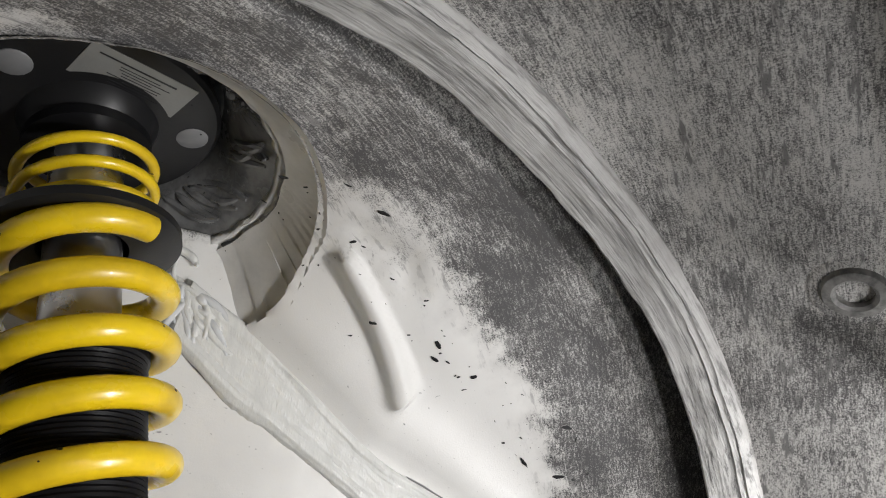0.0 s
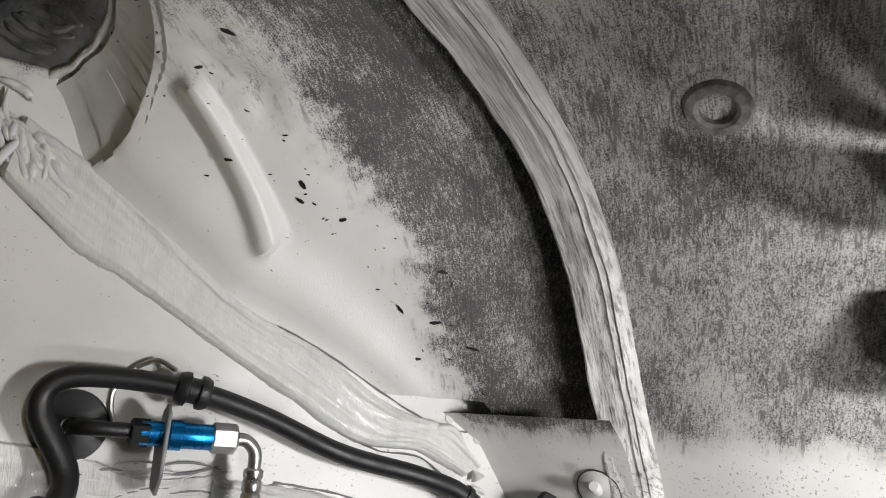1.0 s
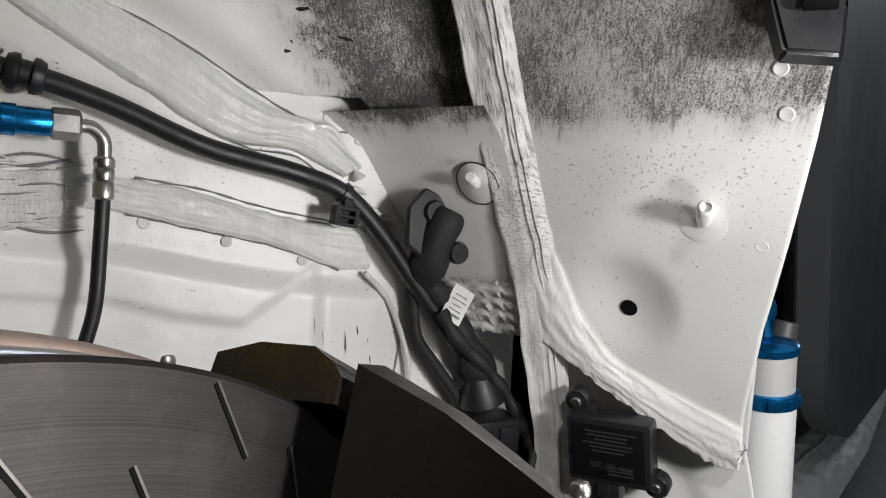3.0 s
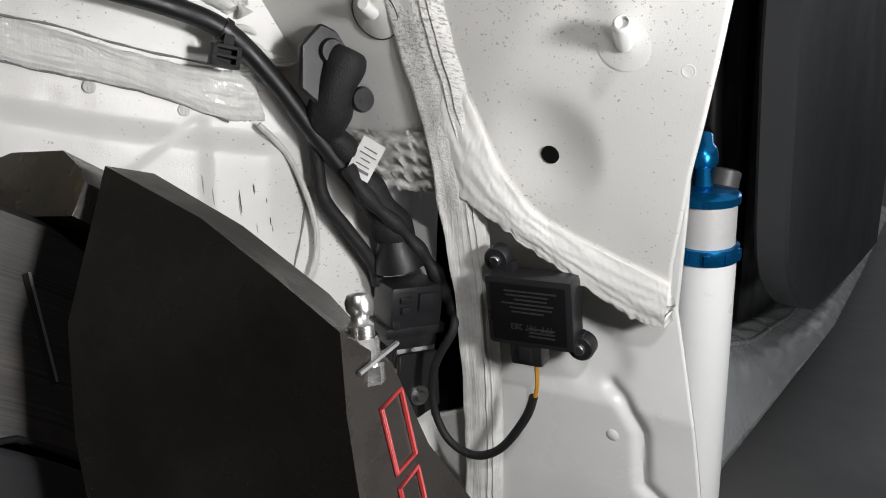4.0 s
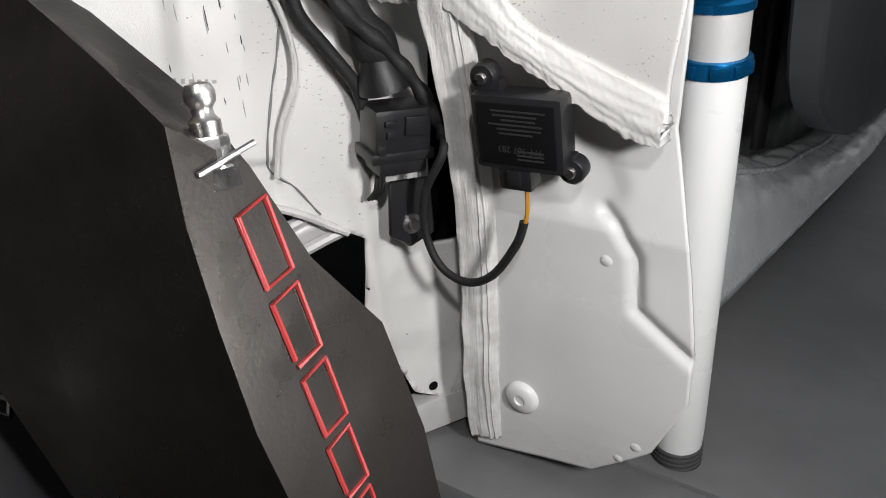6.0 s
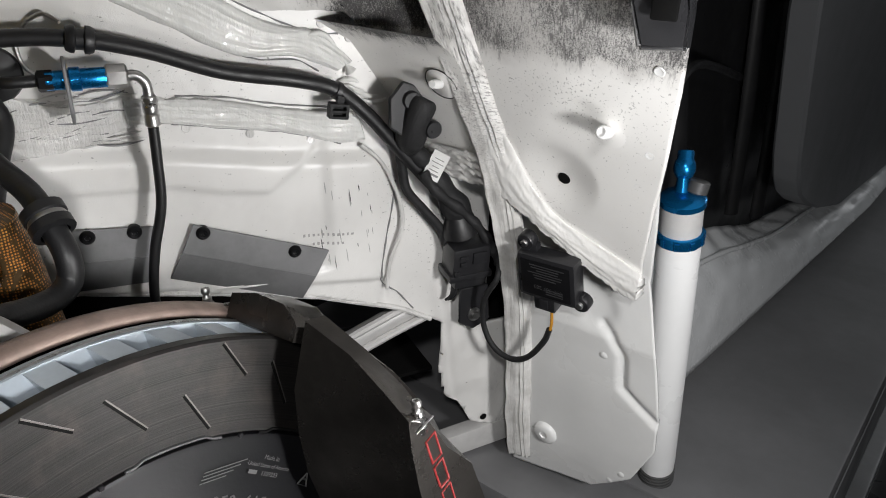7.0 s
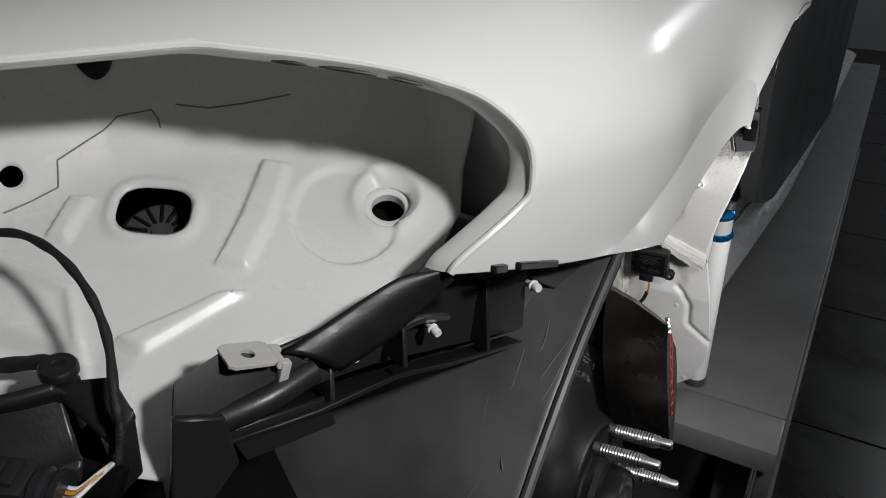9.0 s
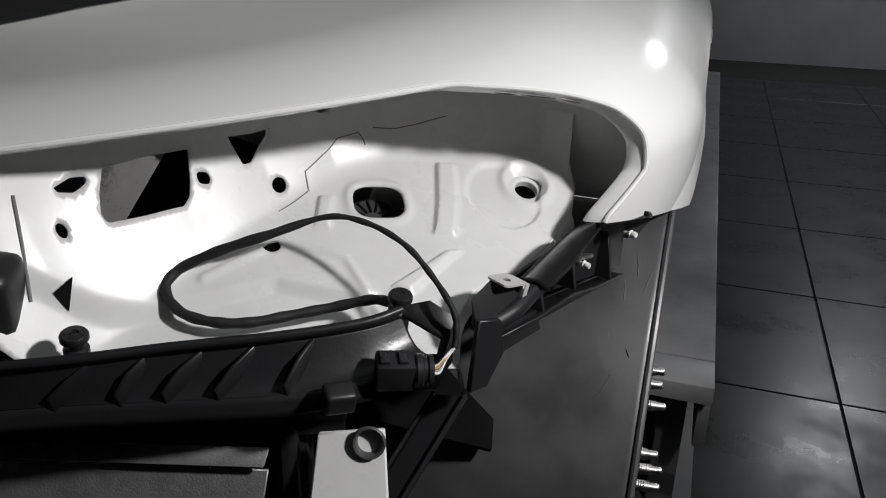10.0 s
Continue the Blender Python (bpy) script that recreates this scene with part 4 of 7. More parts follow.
def fender_nose(u, v):
    y = -0.55 + (0.55 - 0.1675) * u
    return fend(y, open_a(y) + (1.62 - open_a(y)) * v)


bm = bmesh.new()
sheet(bm, fender_outer, 220, 170)
sheet(bm, fender_top, 220, 50)
sheet(bm, fender_nose, 80, 50)
bmesh.ops.remove_doubles(bm, verts=bm.verts, dist=2e-5)
thicken(part("fender", bm, M_WHITE, car, "glossy white front fender with an open headlight aperture"), 0.0012, -1.0)
EDGE = [fend(open_y(a), a) for a in (-0.98, -0.8, -0.5, -0.2, 0.0, 0.15, 0.28, 0.36, 0.42, 0.48, 0.53, 0.562)] + [fend(y, open_a(y)) for y in (-0.185, -0.21, -0.25, -0.30, -0.37, -0.45, -0.55)]
EDGE_L = spline(EDGE, 6)
bm = bmesh.new()
tube(bm, EDGE_L, 0.0018, 8, 1)
part("aperture_edge", bm, M_WHITE, car)


def aperture_return(u, v):
    f = u * (len(EDGE_L) - 1)
    i = min(int(f), len(EDGE_L) - 2)
    p = EDGE_L[i].lerp(EDGE_L[i + 1], f - i)
    inward = V(-0.010, 0.004, -0.010) if p.z > 1.0 else V(-0.013, 0.002, -0.002)
    k = min(1, max(0, (p.z - 0.985) / 0.03))
    inward = V(-0.014, 0.004, -0.002).lerp(V(-0.011, 0.006, -0.006), k)
    return p + inward * (math.sin(v * math.pi / 2)) + V(-0.001, -0.0015 * math.sin(v * math.pi), 0)


bm = bmesh.new()
sheet(bm, aperture_return, 150, 8)
part("aperture_flange", bm, M_WHITE, car, "rolled inner flange of the headlight aperture")
random.seed(3)
for u0, u1 in ((0.40, 0.435), (0.45, 0.485), (0.50, 0.52), (0.03, 0.10)):
    i0, i1 = int(u0 * (len(EDGE_L) - 1)), int(u1 * (len(EDGE_L) - 1)) + 1
    bm = bmesh.new()
    tube(bm, [p + V(-0.002, -0.001, -0.0035) for p in EDGE_L[i0:i1 + 1]], lambda t: 0.0003 + 0.0006 * math.sin(math.pi * t) ** 0.5, 8, 1)
    part("adhesive_remnant", bm, M_RUBBER, car, "black adhesive remnant on the aperture edge")
# lip of the wheel arch
bm = bmesh.new()
sheet(bm, lambda u, v: fend(0.024 + 0.274 * u, -1) + V(-0.004 * v, 0, 0.0015 * v), 60, 2)
thicken(part("arch_lip", bm, M_WHITE, car), 0.0012)

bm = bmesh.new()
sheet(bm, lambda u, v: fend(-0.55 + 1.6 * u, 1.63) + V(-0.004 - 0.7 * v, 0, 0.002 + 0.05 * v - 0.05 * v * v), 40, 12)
part("front_lid", bm, M_LID, car, "front lid with the dark garage's reflection put into its colour")

# black mount strip along the fender's rear edge
def rear_edge(a):
    return fend(fend_rear(a), a)


bm = bmesh.new()
sheet(bm, lambda u, v: rear_edge(-0.99 + 1.5 * u) + V(-0.004 - 0.003 * v, 0.002 + 0.062 * v, -0.003 - 0.004 * v - 0.003 * math.sin(v * 3.1)), 40, 8)
thicken(part("mount_strip", bm, M_BLACK, car, "black plastic mounting strip at the fender's rear edge"), 0.003)
for k in range(4):
    q = rear_edge(-0.75 + 0.42 * k)
    bm = bmesh.new()
    block(bm, (0.03, 0.0025, 0.030), Matrix.Translation(q + V(-0.016, 0.020, -0.010)), 0.0005, 1)
    part("mount_rib", bm, M_BLACK, car)


# ---- headlight bucket ----
CREASE = [(-0.06, -0.060), (-0.082, -0.062), (-0.096, -0.051), (-0.115, -0.047), (-0.14, -0.060), (-0.175, -0.086), (-0.205, -0.112), (-0.235, -0.150), (-0.256, -0.195), (-0.275, -0.25), (-0.30, -0.33), (-0.33, -0.45)]
FLOOR = [(-0.0815, -0.089), (-0.084, -0.105), (-0.094, -0.134), (-0.105, -0.157), (-0.116, -0.167), (-0.126, -0.186), (-0.129, -0.205), (-0.124, -0.226), (-0.118, -0.236), (-0.135, -0.245), (-0.157, -0.236), (-0.18, -0.262), (-0.215, -0.290),
         (-0.252, -0.315), (-0.298, -0.345), (-0.40, -0.40), (-0.42, 0.02), (-0.098, 0.02), (-0.092, -0.050), (-0.0835, -0.066)]


def seg_near(x, y, line):
    best = (9.0, 0, 0, 0)
    for (ax, ay), (bx, by) in zip(line, line[1:]):
        ex, ey = bx - ax, by - ay
        t = max(0, min(1, ((x - ax) * ex + (y - ay) * ey) / (ex * ex + ey * ey)))
        px, py = ax + t * ex, ay + t * ey
        d = math.hypot(x - px, y - py)
        if d < best[0]:
            best = (d, px, py, ex * (y - py) - ey * (x - px))
    return best


def crease_d(x, y):
    d, _, _, side = seg_near(x, y, CREASE)
    return d if side < 0 else -d


RIDGES = [[(-0.165, -0.232), (-0.205, -0.205), (-0.245, -0.215), (-0.272, -0.262)]]

# flat raised bands pressed into the floor
BANDS = [[(-0.1797, -0.103), (-0.1683, -0.134), (-0.1618, -0.158), (-0.1488, -0.152), (-0.155, -0.127), (-0.1677, -0.097)], [(-0.2383, -0.174), (-0.2317, -0.194), (-0.2228, -0.190), (-0.2302, -0.168)],
         [(-0.1503, -0.168), (-0.1615, -0.189), (-0.1727, -0.210), (-0.1600, -0.207), (-0.1520, -0.186), (-0.1419, -0.1614)]]


def oval(cx, cy, ax, ay, turn, n=28, power=2.0):
    out = []
    for k in range(n):
        a = 2 * math.pi * k / n
        c, s = math.cos(a), math.sin(a)
        u = ax * math.copysign(abs(c) ** (2 / power), c)
        v = ay * math.copysign(abs(s) ** (2 / power), s)
        out.append((cx + u * math.cos(turn) - v * math.sin(turn), cy + u * math.sin(turn) + v * math.cos(turn)))
    return out


TURN_B = math.atan2(0.018, 0.029)
HOLES = [oval(-0.1175, -0.0810, 0.0112, 0.0092, 0.55), oval(-0.2033, -0.1552, 0.0172, 0.0122, TURN_B, 32, 3.0), oval(-0.2596, -0.1876, 0.0052, 0.0025, 1.05, 20), oval(-0.248, -0.2222, 0.0058, 0.0030, 0.75, 20),
         oval(-0.2885, -0.2268, 0.0042, 0.0018, 1.0, 18, 3.0), [(-0.2863, -0.2012), (-0.2715, -0.1742), (-0.2734, -0.1865), (-0.2738, -0.1960), (-0.2765, -0.2015), (-0.2808, -0.2014)],
         [(-0.321, -0.2735), (-0.3103, -0.2501), (-0.2979, -0.226), (-0.2925, -0.2348), (-0.2905, -0.2392), (-0.2909, -0.2452), (-0.302, -0.2675), (-0.3114, -0.2856), (-0.3143, -0.2876), (-0.3182, -0.2821)],
         [(-0.3318, -0.3013), (-0.3283, -0.29), (-0.3237, -0.282), (-0.3234, -0.2856), (-0.3253, -0.2928), (-0.3292, -0.2988)], oval(-0.3234, -0.3078, 0.0030, 0.0020, 0.9, 18), oval(-0.2570, -0.1345, 0.0100, 0.0070, 0.88, 26)]
PAN = [(-0.345, -0.345), (-0.3152, -0.3206), (-0.303, -0.3093), (-0.2772, -0.2789), (-0.2369, -0.2384), (-0.1877, -0.222), (-0.1767, -0.2124), (-0.150, -0.205)]


def inside(x, y, poly):
    r = False
    for (ax, ay), (bx, by) in zip(poly, poly[1:] + poly[:1]):
        if (ay > y) != (by > y) and x < (bx - ax) * (y - ay) / (by - ay) + ax:
            r = not r
    return r


def bucket_z(x, y):
    z = 0.934 + 0.42 * (y + 0.151) - 0.36 * (x + 0.12)
    d = crease_d(x, y)
    z += 1.5 * 0.5 * (d + math.sqrt(d * d + 0.00002))
    for line in RIDGES:
        z += 0.0024 * math.exp(-(seg_near(x, y, line)[0] / 0.0024) ** 2)
    for poly in BANDS:
        if poly[1][0] - 0.02 < x < poly[-1][0] + 0.03 and -0.21 < y < -0.08:
            d = seg_near(x, y, poly + poly[:1])[0] * (1 if inside(x, y, poly) else -1)
            z += 0.0040 * min(1, max(0, 0.5 + d / 0.0030))
    d = math.hypot(x + 0.1300, y + 0.100)
    z -= 0.0028 * min(1, max(0, 0.5 + (0.0265 - d) / 0.0026))
    dr = math.hypot(x + 0.1175, y + 0.0810)
    z += 0.0030 * math.exp(-((dr - 0.0165) / 0.004) ** 2) - 0.0030 * min(1, max(0, (0.0165 - dr) / 0.006))
    do = seg_near(x, y, HOLES[1] + HOLES[1][:1])[0]
    z += 0.0022 * math.exp(-((do - 0.003) / 0.003) ** 2)
    # lower pan at the front
    dp, _, _, side = seg_near(x, y, PAN)
    pan = min(1, dp / 0.005) * min(1, max(0, (-0.16 - x) / 0.02)) if side < 0 else 0
    return z - 0.006 * pan + 0.0005 * noise.noise(V(x * 30, y * 30, 0))


def trim(bm, poly, keep_inside, cell):
    """Cuts a sheet over the plan along a closed outline and moves its rim onto the outline."""
    gone = [f for f in bm.faces if inside(f.calc_center_median().x, f.calc_center_median().y, poly) != keep_inside]
    bmesh.ops.delete(bm, geom=gone, context="FACES")
    line = poly + poly[:1]
    for e in bm.edges:
        if e.is_boundary:
            for v in e.verts:
                d, px, py, _ = seg_near(v.co.x, v.co.y, line)
                if d < cell:
                    v.co = V(px, py, bucket_z(px, py))
    return bm


bm = bmesh.new()
sheet(bm, lambda u, v: V(-0.40 + 0.345 * u, -0.42 + 0.42 * v, bucket_z(-0.40 + 0.345 * u, -0.42 + 0.42 * v)), 230, 280, lambda c: crease_d(c.x, c.y) < 0.062 and c.z < 1.05)
trim(bm, FLOOR, True, 0.0026)
for h in HOLES:
    trim(bm, h, False, 0.0021)
thicken(part("headlight_bucket", bm, M_INNER, car, "white pressed bucket behind the missing headlight, with holes", facing=V(0.2, -0.6, 1.4)), 0.0016, -1.0)
# black sheet and cup give the bucket's holes their shade
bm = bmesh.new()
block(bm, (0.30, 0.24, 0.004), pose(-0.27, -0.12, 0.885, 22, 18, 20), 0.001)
part("bucket_hole_shade", bm, M_DARK, car, "black sheet that stands for the dark behind the bucket's holes")
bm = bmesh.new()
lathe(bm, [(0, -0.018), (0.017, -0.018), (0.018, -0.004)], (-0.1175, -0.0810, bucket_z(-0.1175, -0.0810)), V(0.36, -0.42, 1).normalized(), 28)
part("bucket_hole_shade", bm, M_DARK, car)
bm = bmesh.new()
lathe(bm, [(0.0086, -0.0045), (0.0086, 0.0004), (0.0092, 0.0010), (0.0128, 0.0014), (0.0150, 0.0002), (0.0150, -0.0030)], (-0.1175, -0.0810, bucket_z(-0.1175, -0.0810)), V(0.36, -0.42, 1).normalized(), 48)
part("hole_collar", bm, M_INNER, car)


def apron_top(x):
    """Just under the fender's skin above the apron."""
    c = max(0.0, 1 - max(0.0, fend_X(-0.03) - x) / 0.20)
    return 0.978 + (fend_top(-0.03) - 0.99) * math.sqrt(1 - c * c)


bm = bmesh.new()
sheet(bm, lambda u, v: V(-0.36 + 0.325 * u, -0.028 - 0.004 * u, 0.950 - 0.012 * u + (apron_top(-0.36 + 0.325 * u) - 0.950 + 0.012 * u) * v), 12, 8)
thicken(part("apron_panel", bm, M_INNER, car, "white inner panel between bucket and wheel well", facing=V(0, -1, 1)), 0.0016, -1.0)
# down-turned rim of the bucket beside the bumper bracket
rim = [V(x, y, bucket_z(x, y)) for x, y in FLOOR[:9]]
bm = bmesh.new()
line = spline(rim, 5)
sheet(bm, lambda u, v: line[min(int(u * (len(line) - 1) + 0.5), len(line) - 1)] + V(0.003 * math.sin(v * 1.57), -0.002 * v, -0.016 * v * (0.6 + 1.6 * max(0, u - 0.75))), len(line) - 1, 5)
thicken(part("bucket_rim", bm, M_INNER, car), 0.0016)
for pts in (((-0.2553, -0.1979), (-0.2500, -0.1860), (-0.2456, -0.1744), (-0.2504, -0.1689), (-0.2455, -0.1540), (-0.2404, -0.1389), (-0.2303, -0.1259), (-0.2270, -0.1255), (-0.2246, -0.1267)), ((-0.2232, -0.1165), (-0.2000, -0.0945), (-0.1780, -0.0727))):
    bm = bmesh.new()
    fine = [a.lerp(b, j / 6) for a, b in zip([V(x, y, 0) for x, y in pts], [V(x, y, 0) for x, y in pts[1:]]) for j in range(6)]
    tube(bm, [V(p.x, p.y, bucket_z(p.x, p.y) + 0.0002) for p in fine], 0.00045, 6, 1)
    part("panel_seam", bm, M_GREYLINE, car)
bm = bmesh.new()
tube(bm, [V(x, y, bucket_z(x, y) + 0.0008) for x, y in ((-0.3402, -0.3182), (-0.3321, -0.3264), (-0.3235, -0.3366))], 0.0009, 6)
part("panel_seam", bm, M_GREYLINE, car)
# black triangle laid on the bucket for the dark of a corner opening
bm = bmesh.new()
plate(bm, [V(x, y, bucket_z(x, y) + 0.002) for x, y in ((-0.3175, -0.3265), (-0.3135, -0.3165), (-0.3120, -0.3245))], (0.4, -0.4, 1), 0.0015)
part("corner_hole_shade", bm, M_DARK, car)

# ---- front liner, bracket and bumper carrier ----
def liner(u, v):
    th = radians(-27 - 80 * u)
    R = 0.385 + 0.0015 * noise.noise(V(u * 6, v * 4, 2))
    x = -0.013 - 0.25 * v
    return V(x, WHEEL_Y + R * math.sin(th), WHEEL_Z + R * math.cos(th))


front_liner = thing("front_wheel_liner", "scuffed black plastic liner in front of the wheel", "wheel liner", (-0.12, -0.20, 0.60))
bm = bmesh.new()
sheet(bm, liner, 80, 40)
thicken(part("panel", bm, M_LINER, front_liner), 0.003)
bm = bmesh.new()
tube(bm, [liner(k / 30, 0) for k in range(31)], 0.0026, 8, 1)
part("rim", bm, M_LINER, front_liner)
bm = bmesh.new()
plate(bm, [V(-0.058, -0.062, 0.931), V(-0.016, -0.006, 0.922), V(-0.019, -0.018, 0.902), V(-0.028, -0.030, 0.905)], (0.9, -0.4, 0), 0.003, 0.0006)
part("corner_gusset", bm, M_BLACK, front_liner)
for (y0, z0), (y1, z1) in (((-0.142, 0.974), (-0.131, 0.970)), ((-0.118, 0.965), (-0.073, 0.947)), ((-0.056, 0.942), (-0.040, 0.937))):
    bm = bmesh.new()
    plate(bm, [V(-0.026, y0, z0 + 0.001), V(-0.026, y1, z1 + 0.001), V(-0.026, y1, z1 - 0.0025), V(-0.026, y0, z0 - 0.0025)], (-1, 0, 0), 0.003, 0.0005)
    part("edge_tab", bm, M_BLACK, front_liner, "dark plastic tab under the fender's edge")
random.seed(11)
for k in range(20):
    u, v = (random.uniform(0.02, 0.3), random.uniform(0.03, 0.4)) if k % 3 == 0 else (random.uniform(0.02, 0.15), random.uniform(0.02, 0.16))
    a = liner(u, v)
    d = V(random.uniform(-0.6, 0.2), 0.5, 0).normalized()
    b = liner(min(1, u + random.uniform(0.01, 0.05)), v + random.uniform(-0.02, 0.05))
    n1 = V(0, a.y - WHEEL_Y, a.z - WHEEL_Z).normalized() * 0.00005
    bm = bmesh.new()
    w1 = random.uniform(0.00015, 0.0003)
    tube(bm, [a + n1, (a + b) / 2 + n1 * 1.05 + d * random.uniform(-0.002, 0.002), b + n1], lambda t, w1=w1: 0.00005 + w1 * math.sin(math.pi * t), 5, 3)
    part("scratch", bm, M_SCUFF, front_liner)

bracket = thing("bumper_bracket", "black ribbed plastic bumper bracket under the headlight aperture", "bracket", (-0.08, -0.15, 0.90))
B_DIR = V(0.375, 0.9265, 0).normalized()
B_N = V(0.9265, -0.375, 0.03).normalized()


def brk(s, z, off=0.0):
    """Point on the bracket: s metres from its inner end, at height z."""
    return V(-0.103, -0.220, 0) + B_DIR * s + V(0, 0, z) + B_N * off


bm = bmesh.new()
plate(bm, [brk(0.0, 0.912, -0.014), brk(0.0, 0.934, -0.014), brk(0.03, 0.934, -0.014), brk(0.07, 0.937, -0.014), brk(0.11, 0.940, -0.012), brk(0.165, 0.934, -0.004), brk(0.165, 0.900, -0.004), brk(0.08, 0.908, -0.014)], -B_N, 0.003, 0.0006)
part("back_plate", bm, M_BLACK, bracket)
bm = bmesh.new()
plate(bm, [brk(0.0, 0.914, -0.016), brk(0.0, 0.914, 0.004), brk(0.04, 0.912, 0.006), brk(0.08, 0.914, 0.006), brk(0.11, 0.907, 0.006), brk(0.163, 0.897, 0.001), brk(0.163, 0.897, -0.008)], (0, 0, -1), 0.0025, 0.0005)
part("shelf", bm, M_BLACK, bracket)
for s, z0, z1 in ((0.046, 0.912, 0.930), (0.083, 0.914, 0.940), (0.132, 0.903, 0.938)):
    bm = bmesh.new()
    plate(bm, [brk(s, z0, -0.015), brk(s, z0, 0.005), brk(s + 0.004, z1, -0.002), brk(s + 0.004, z1, -0.015)], B_DIR, 0.0025, 0.0004)
    part("rib", bm, M_BLACK, bracket)
# curved rubber flap
bm = bmesh.new()
fl_in = spline([(-0.095, -0.190, 0.939), (-0.084, -0.165, 0.948), (-0.072, -0.142, 0.957), (-0.064, -0.129, 0.957)], 6)
fl_out = spline([(-0.081, -0.172, 0.924), (-0.071, -0.150, 0.931), (-0.062, -0.131, 0.943), (-0.056, -0.121, 0.951)], 6)
sheet(bm, lambda u, v: fl_in[min(int(u * 18 + 0.5), 18)].lerp(fl_out[min(int(u * 18 + 0.5), 18)], v) + V(0.002, -0.001, 0.003) * math.sin(v * 3.14), 18, 8)
thicken(part("flap", bm, M_RUBBER, bracket, "curved black rubber flap"), 0.003)
# closed end box with the sheet-metal nut clip
bm = bmesh.new()
plate(bm, [V(-0.1155, -0.2275, 0.9405), V(-0.1085, -0.2090, 0.9465), V(-0.092, -0.186, 0.937), V(-0.083, -0.176, 0.926), V(-0.1015, -0.2185, 0.924), V(-0.1105, -0.2345, 0.931)], (0.15, -0.2, -1), 0.004, 0.0008)
part("top_web", bm, M_BLACK, bracket)
bm = bmesh.new()
plate(bm, [V(-0.1105, -0.2345, 0.932), V(-0.1015, -0.2185, 0.926), V(-0.0995, -0.216, 0.903), V(-0.1055, -0.2305, 0.886), V(-0.1135, -0.2410, 0.886)], (0.86, -0.5, 0), 0.004, 0.0008)
part("end_wall", bm, M_BLACK, bracket)
bm = bmesh.new()
plate(bm, [V(-0.1015, -0.218, 0.916), V(-0.085, -0.176, 0.912), V(-0.083, -0.174, 0.897), V(-0.099, -0.212, 0.898)], (-0.92, 0.38, 0), 0.003, 0.0006)
part("lower_web", bm, M_BLACK, bracket)
bm = bmesh.new()
tube(bm, [brk(0.0, 0.921, -0.002), brk(0.02, 0.924, 0.001), brk(0.042, 0.927, -0.002)], 0.006, 12, 4)
part("duct_rib", bm, M_BLACK, bracket)
nut_clip = thing("nut_clip", "zinc-plated spring nut clip pushed onto the bracket", "clip", (-0.100, -0.204, 0.940))
cm = Matrix.Translation((-0.1005, -0.2035, 0.9435)) @ pose(0, 0, 0, 6, 14, 66)
bm = bmesh.new()
g = 0.0080
n = 24
ring_o, ring_i, ring_o2, ring_i2 = [], [], [], []
for k in range(n):
    a = 2 * math.pi * (k + 0.5) / n
    c, s = math.cos(a), math.sin(a)
    m = max(abs(c), abs(s))
    ring_o.append(bm.verts.new(cm @ V(c / m * g * 1.25, s / m * g, 0.0006)))
    ring_i.append(bm.verts.new(cm @ V(c * 0.0028, s * 0.0028, 0.0006)))
    ring_o2.append(bm.verts.new(cm @ V(c / m * g * 1.25, s / m * g, -0.0006)))
    ring_i2.append(bm.verts.new(cm @ V(c * 0.0028, s * 0.0028, -0.0006)))
for k in range(n):
    j = (k + 1) % n
    bm.faces.new((ring_o[k], ring_o[j], ring_i[j], ring_i[k]))
    bm.faces.new((ring_o2[k], ring_i2[k], ring_i2[j], ring_o2[j]))
    bm.faces.new((ring_o[k], ring_o2[k], ring_o2[j], ring_o[j]))
    bm.faces.new((ring_i[k], ring_i[j], ring_i2[j], ring_i2[k]))
part("upper_leaf", bm, M_CAST, nut_clip)
bm = bmesh.new()
tube(bm, [cm @ V(0.0115, y, 0) + V(0, 0, -0.002) for y in (-0.006, 0, 0.006)], 0.0022, 10, 2)
part("folded_end", bm, M_CAST, nut_clip)
for y in (-0.005, 0.005):
    bm = bmesh.new()
    block(bm, (0.004, 0.004, 0.010), cm @ pose(0.014, y, -0.006), 0.0005)
    part("bent_leg", bm, M_CAST, nut_clip)
for name, at, ax, r, h in (("liner_screw", (-0.0400, -0.0685, 0.9285), (0.8, -0.5, 0.1), 0.0024, 0.005), ("bracket_screw", (-0.0655, -0.1235, 0.9245), (0.9, -0.4, -0.1), 0.0022, 0.005), ("bracket_screw", (-0.0845, -0.1590, 0.9237), (0.9, -0.4, -0.1), 0.0019, 0.004)):
    bm = bmesh.new()
    lathe(bm, [(r * 0.6, -0.012), (r * 0.6, 0), (r * 1.25, 0), (r * 1.25, 0.0007), (r * 0.85, 0.0009), (r * 0.85, h * 0.4), (r, h * 0.45), (r, h * 0.8), (r * 0.8, h), (0, h)], at, ax, 14)
    tagged(finish(name, bm, M_WHITE), "white zinc-flaked screw head in the black bracket", "screw", "bracket screws")
sclip = thing("retaining_clip", "bent steel retaining clip in the bracket pocket", "clip", (-0.072, -0.128, 0.925))
bm = bmesh.new()
tube(bm, [V(-0.0745, -0.137, 0.9285), V(-0.0680, -0.128, 0.9310), V(-0.0635, -0.116, 0.9270)], 0.0042, 10, 4, flat=0.5)
part("spring_leaf", bm, M_STEEL, sclip)

carrier = thing("bumper_carrier", "black ribbed plastic carrier across the nose of the car", "bumper carrier", (-0.22, -0.31, 0.88))
C_IN = [(-0.150, -0.250, 0.938), (-0.165, -0.270, 0.937), (-0.200, -0.295, 0.936), (-0.251, -0.324, 0.935), (-0.301, -0.357, 0.935), (-0.40, -0.41, 0.935)]
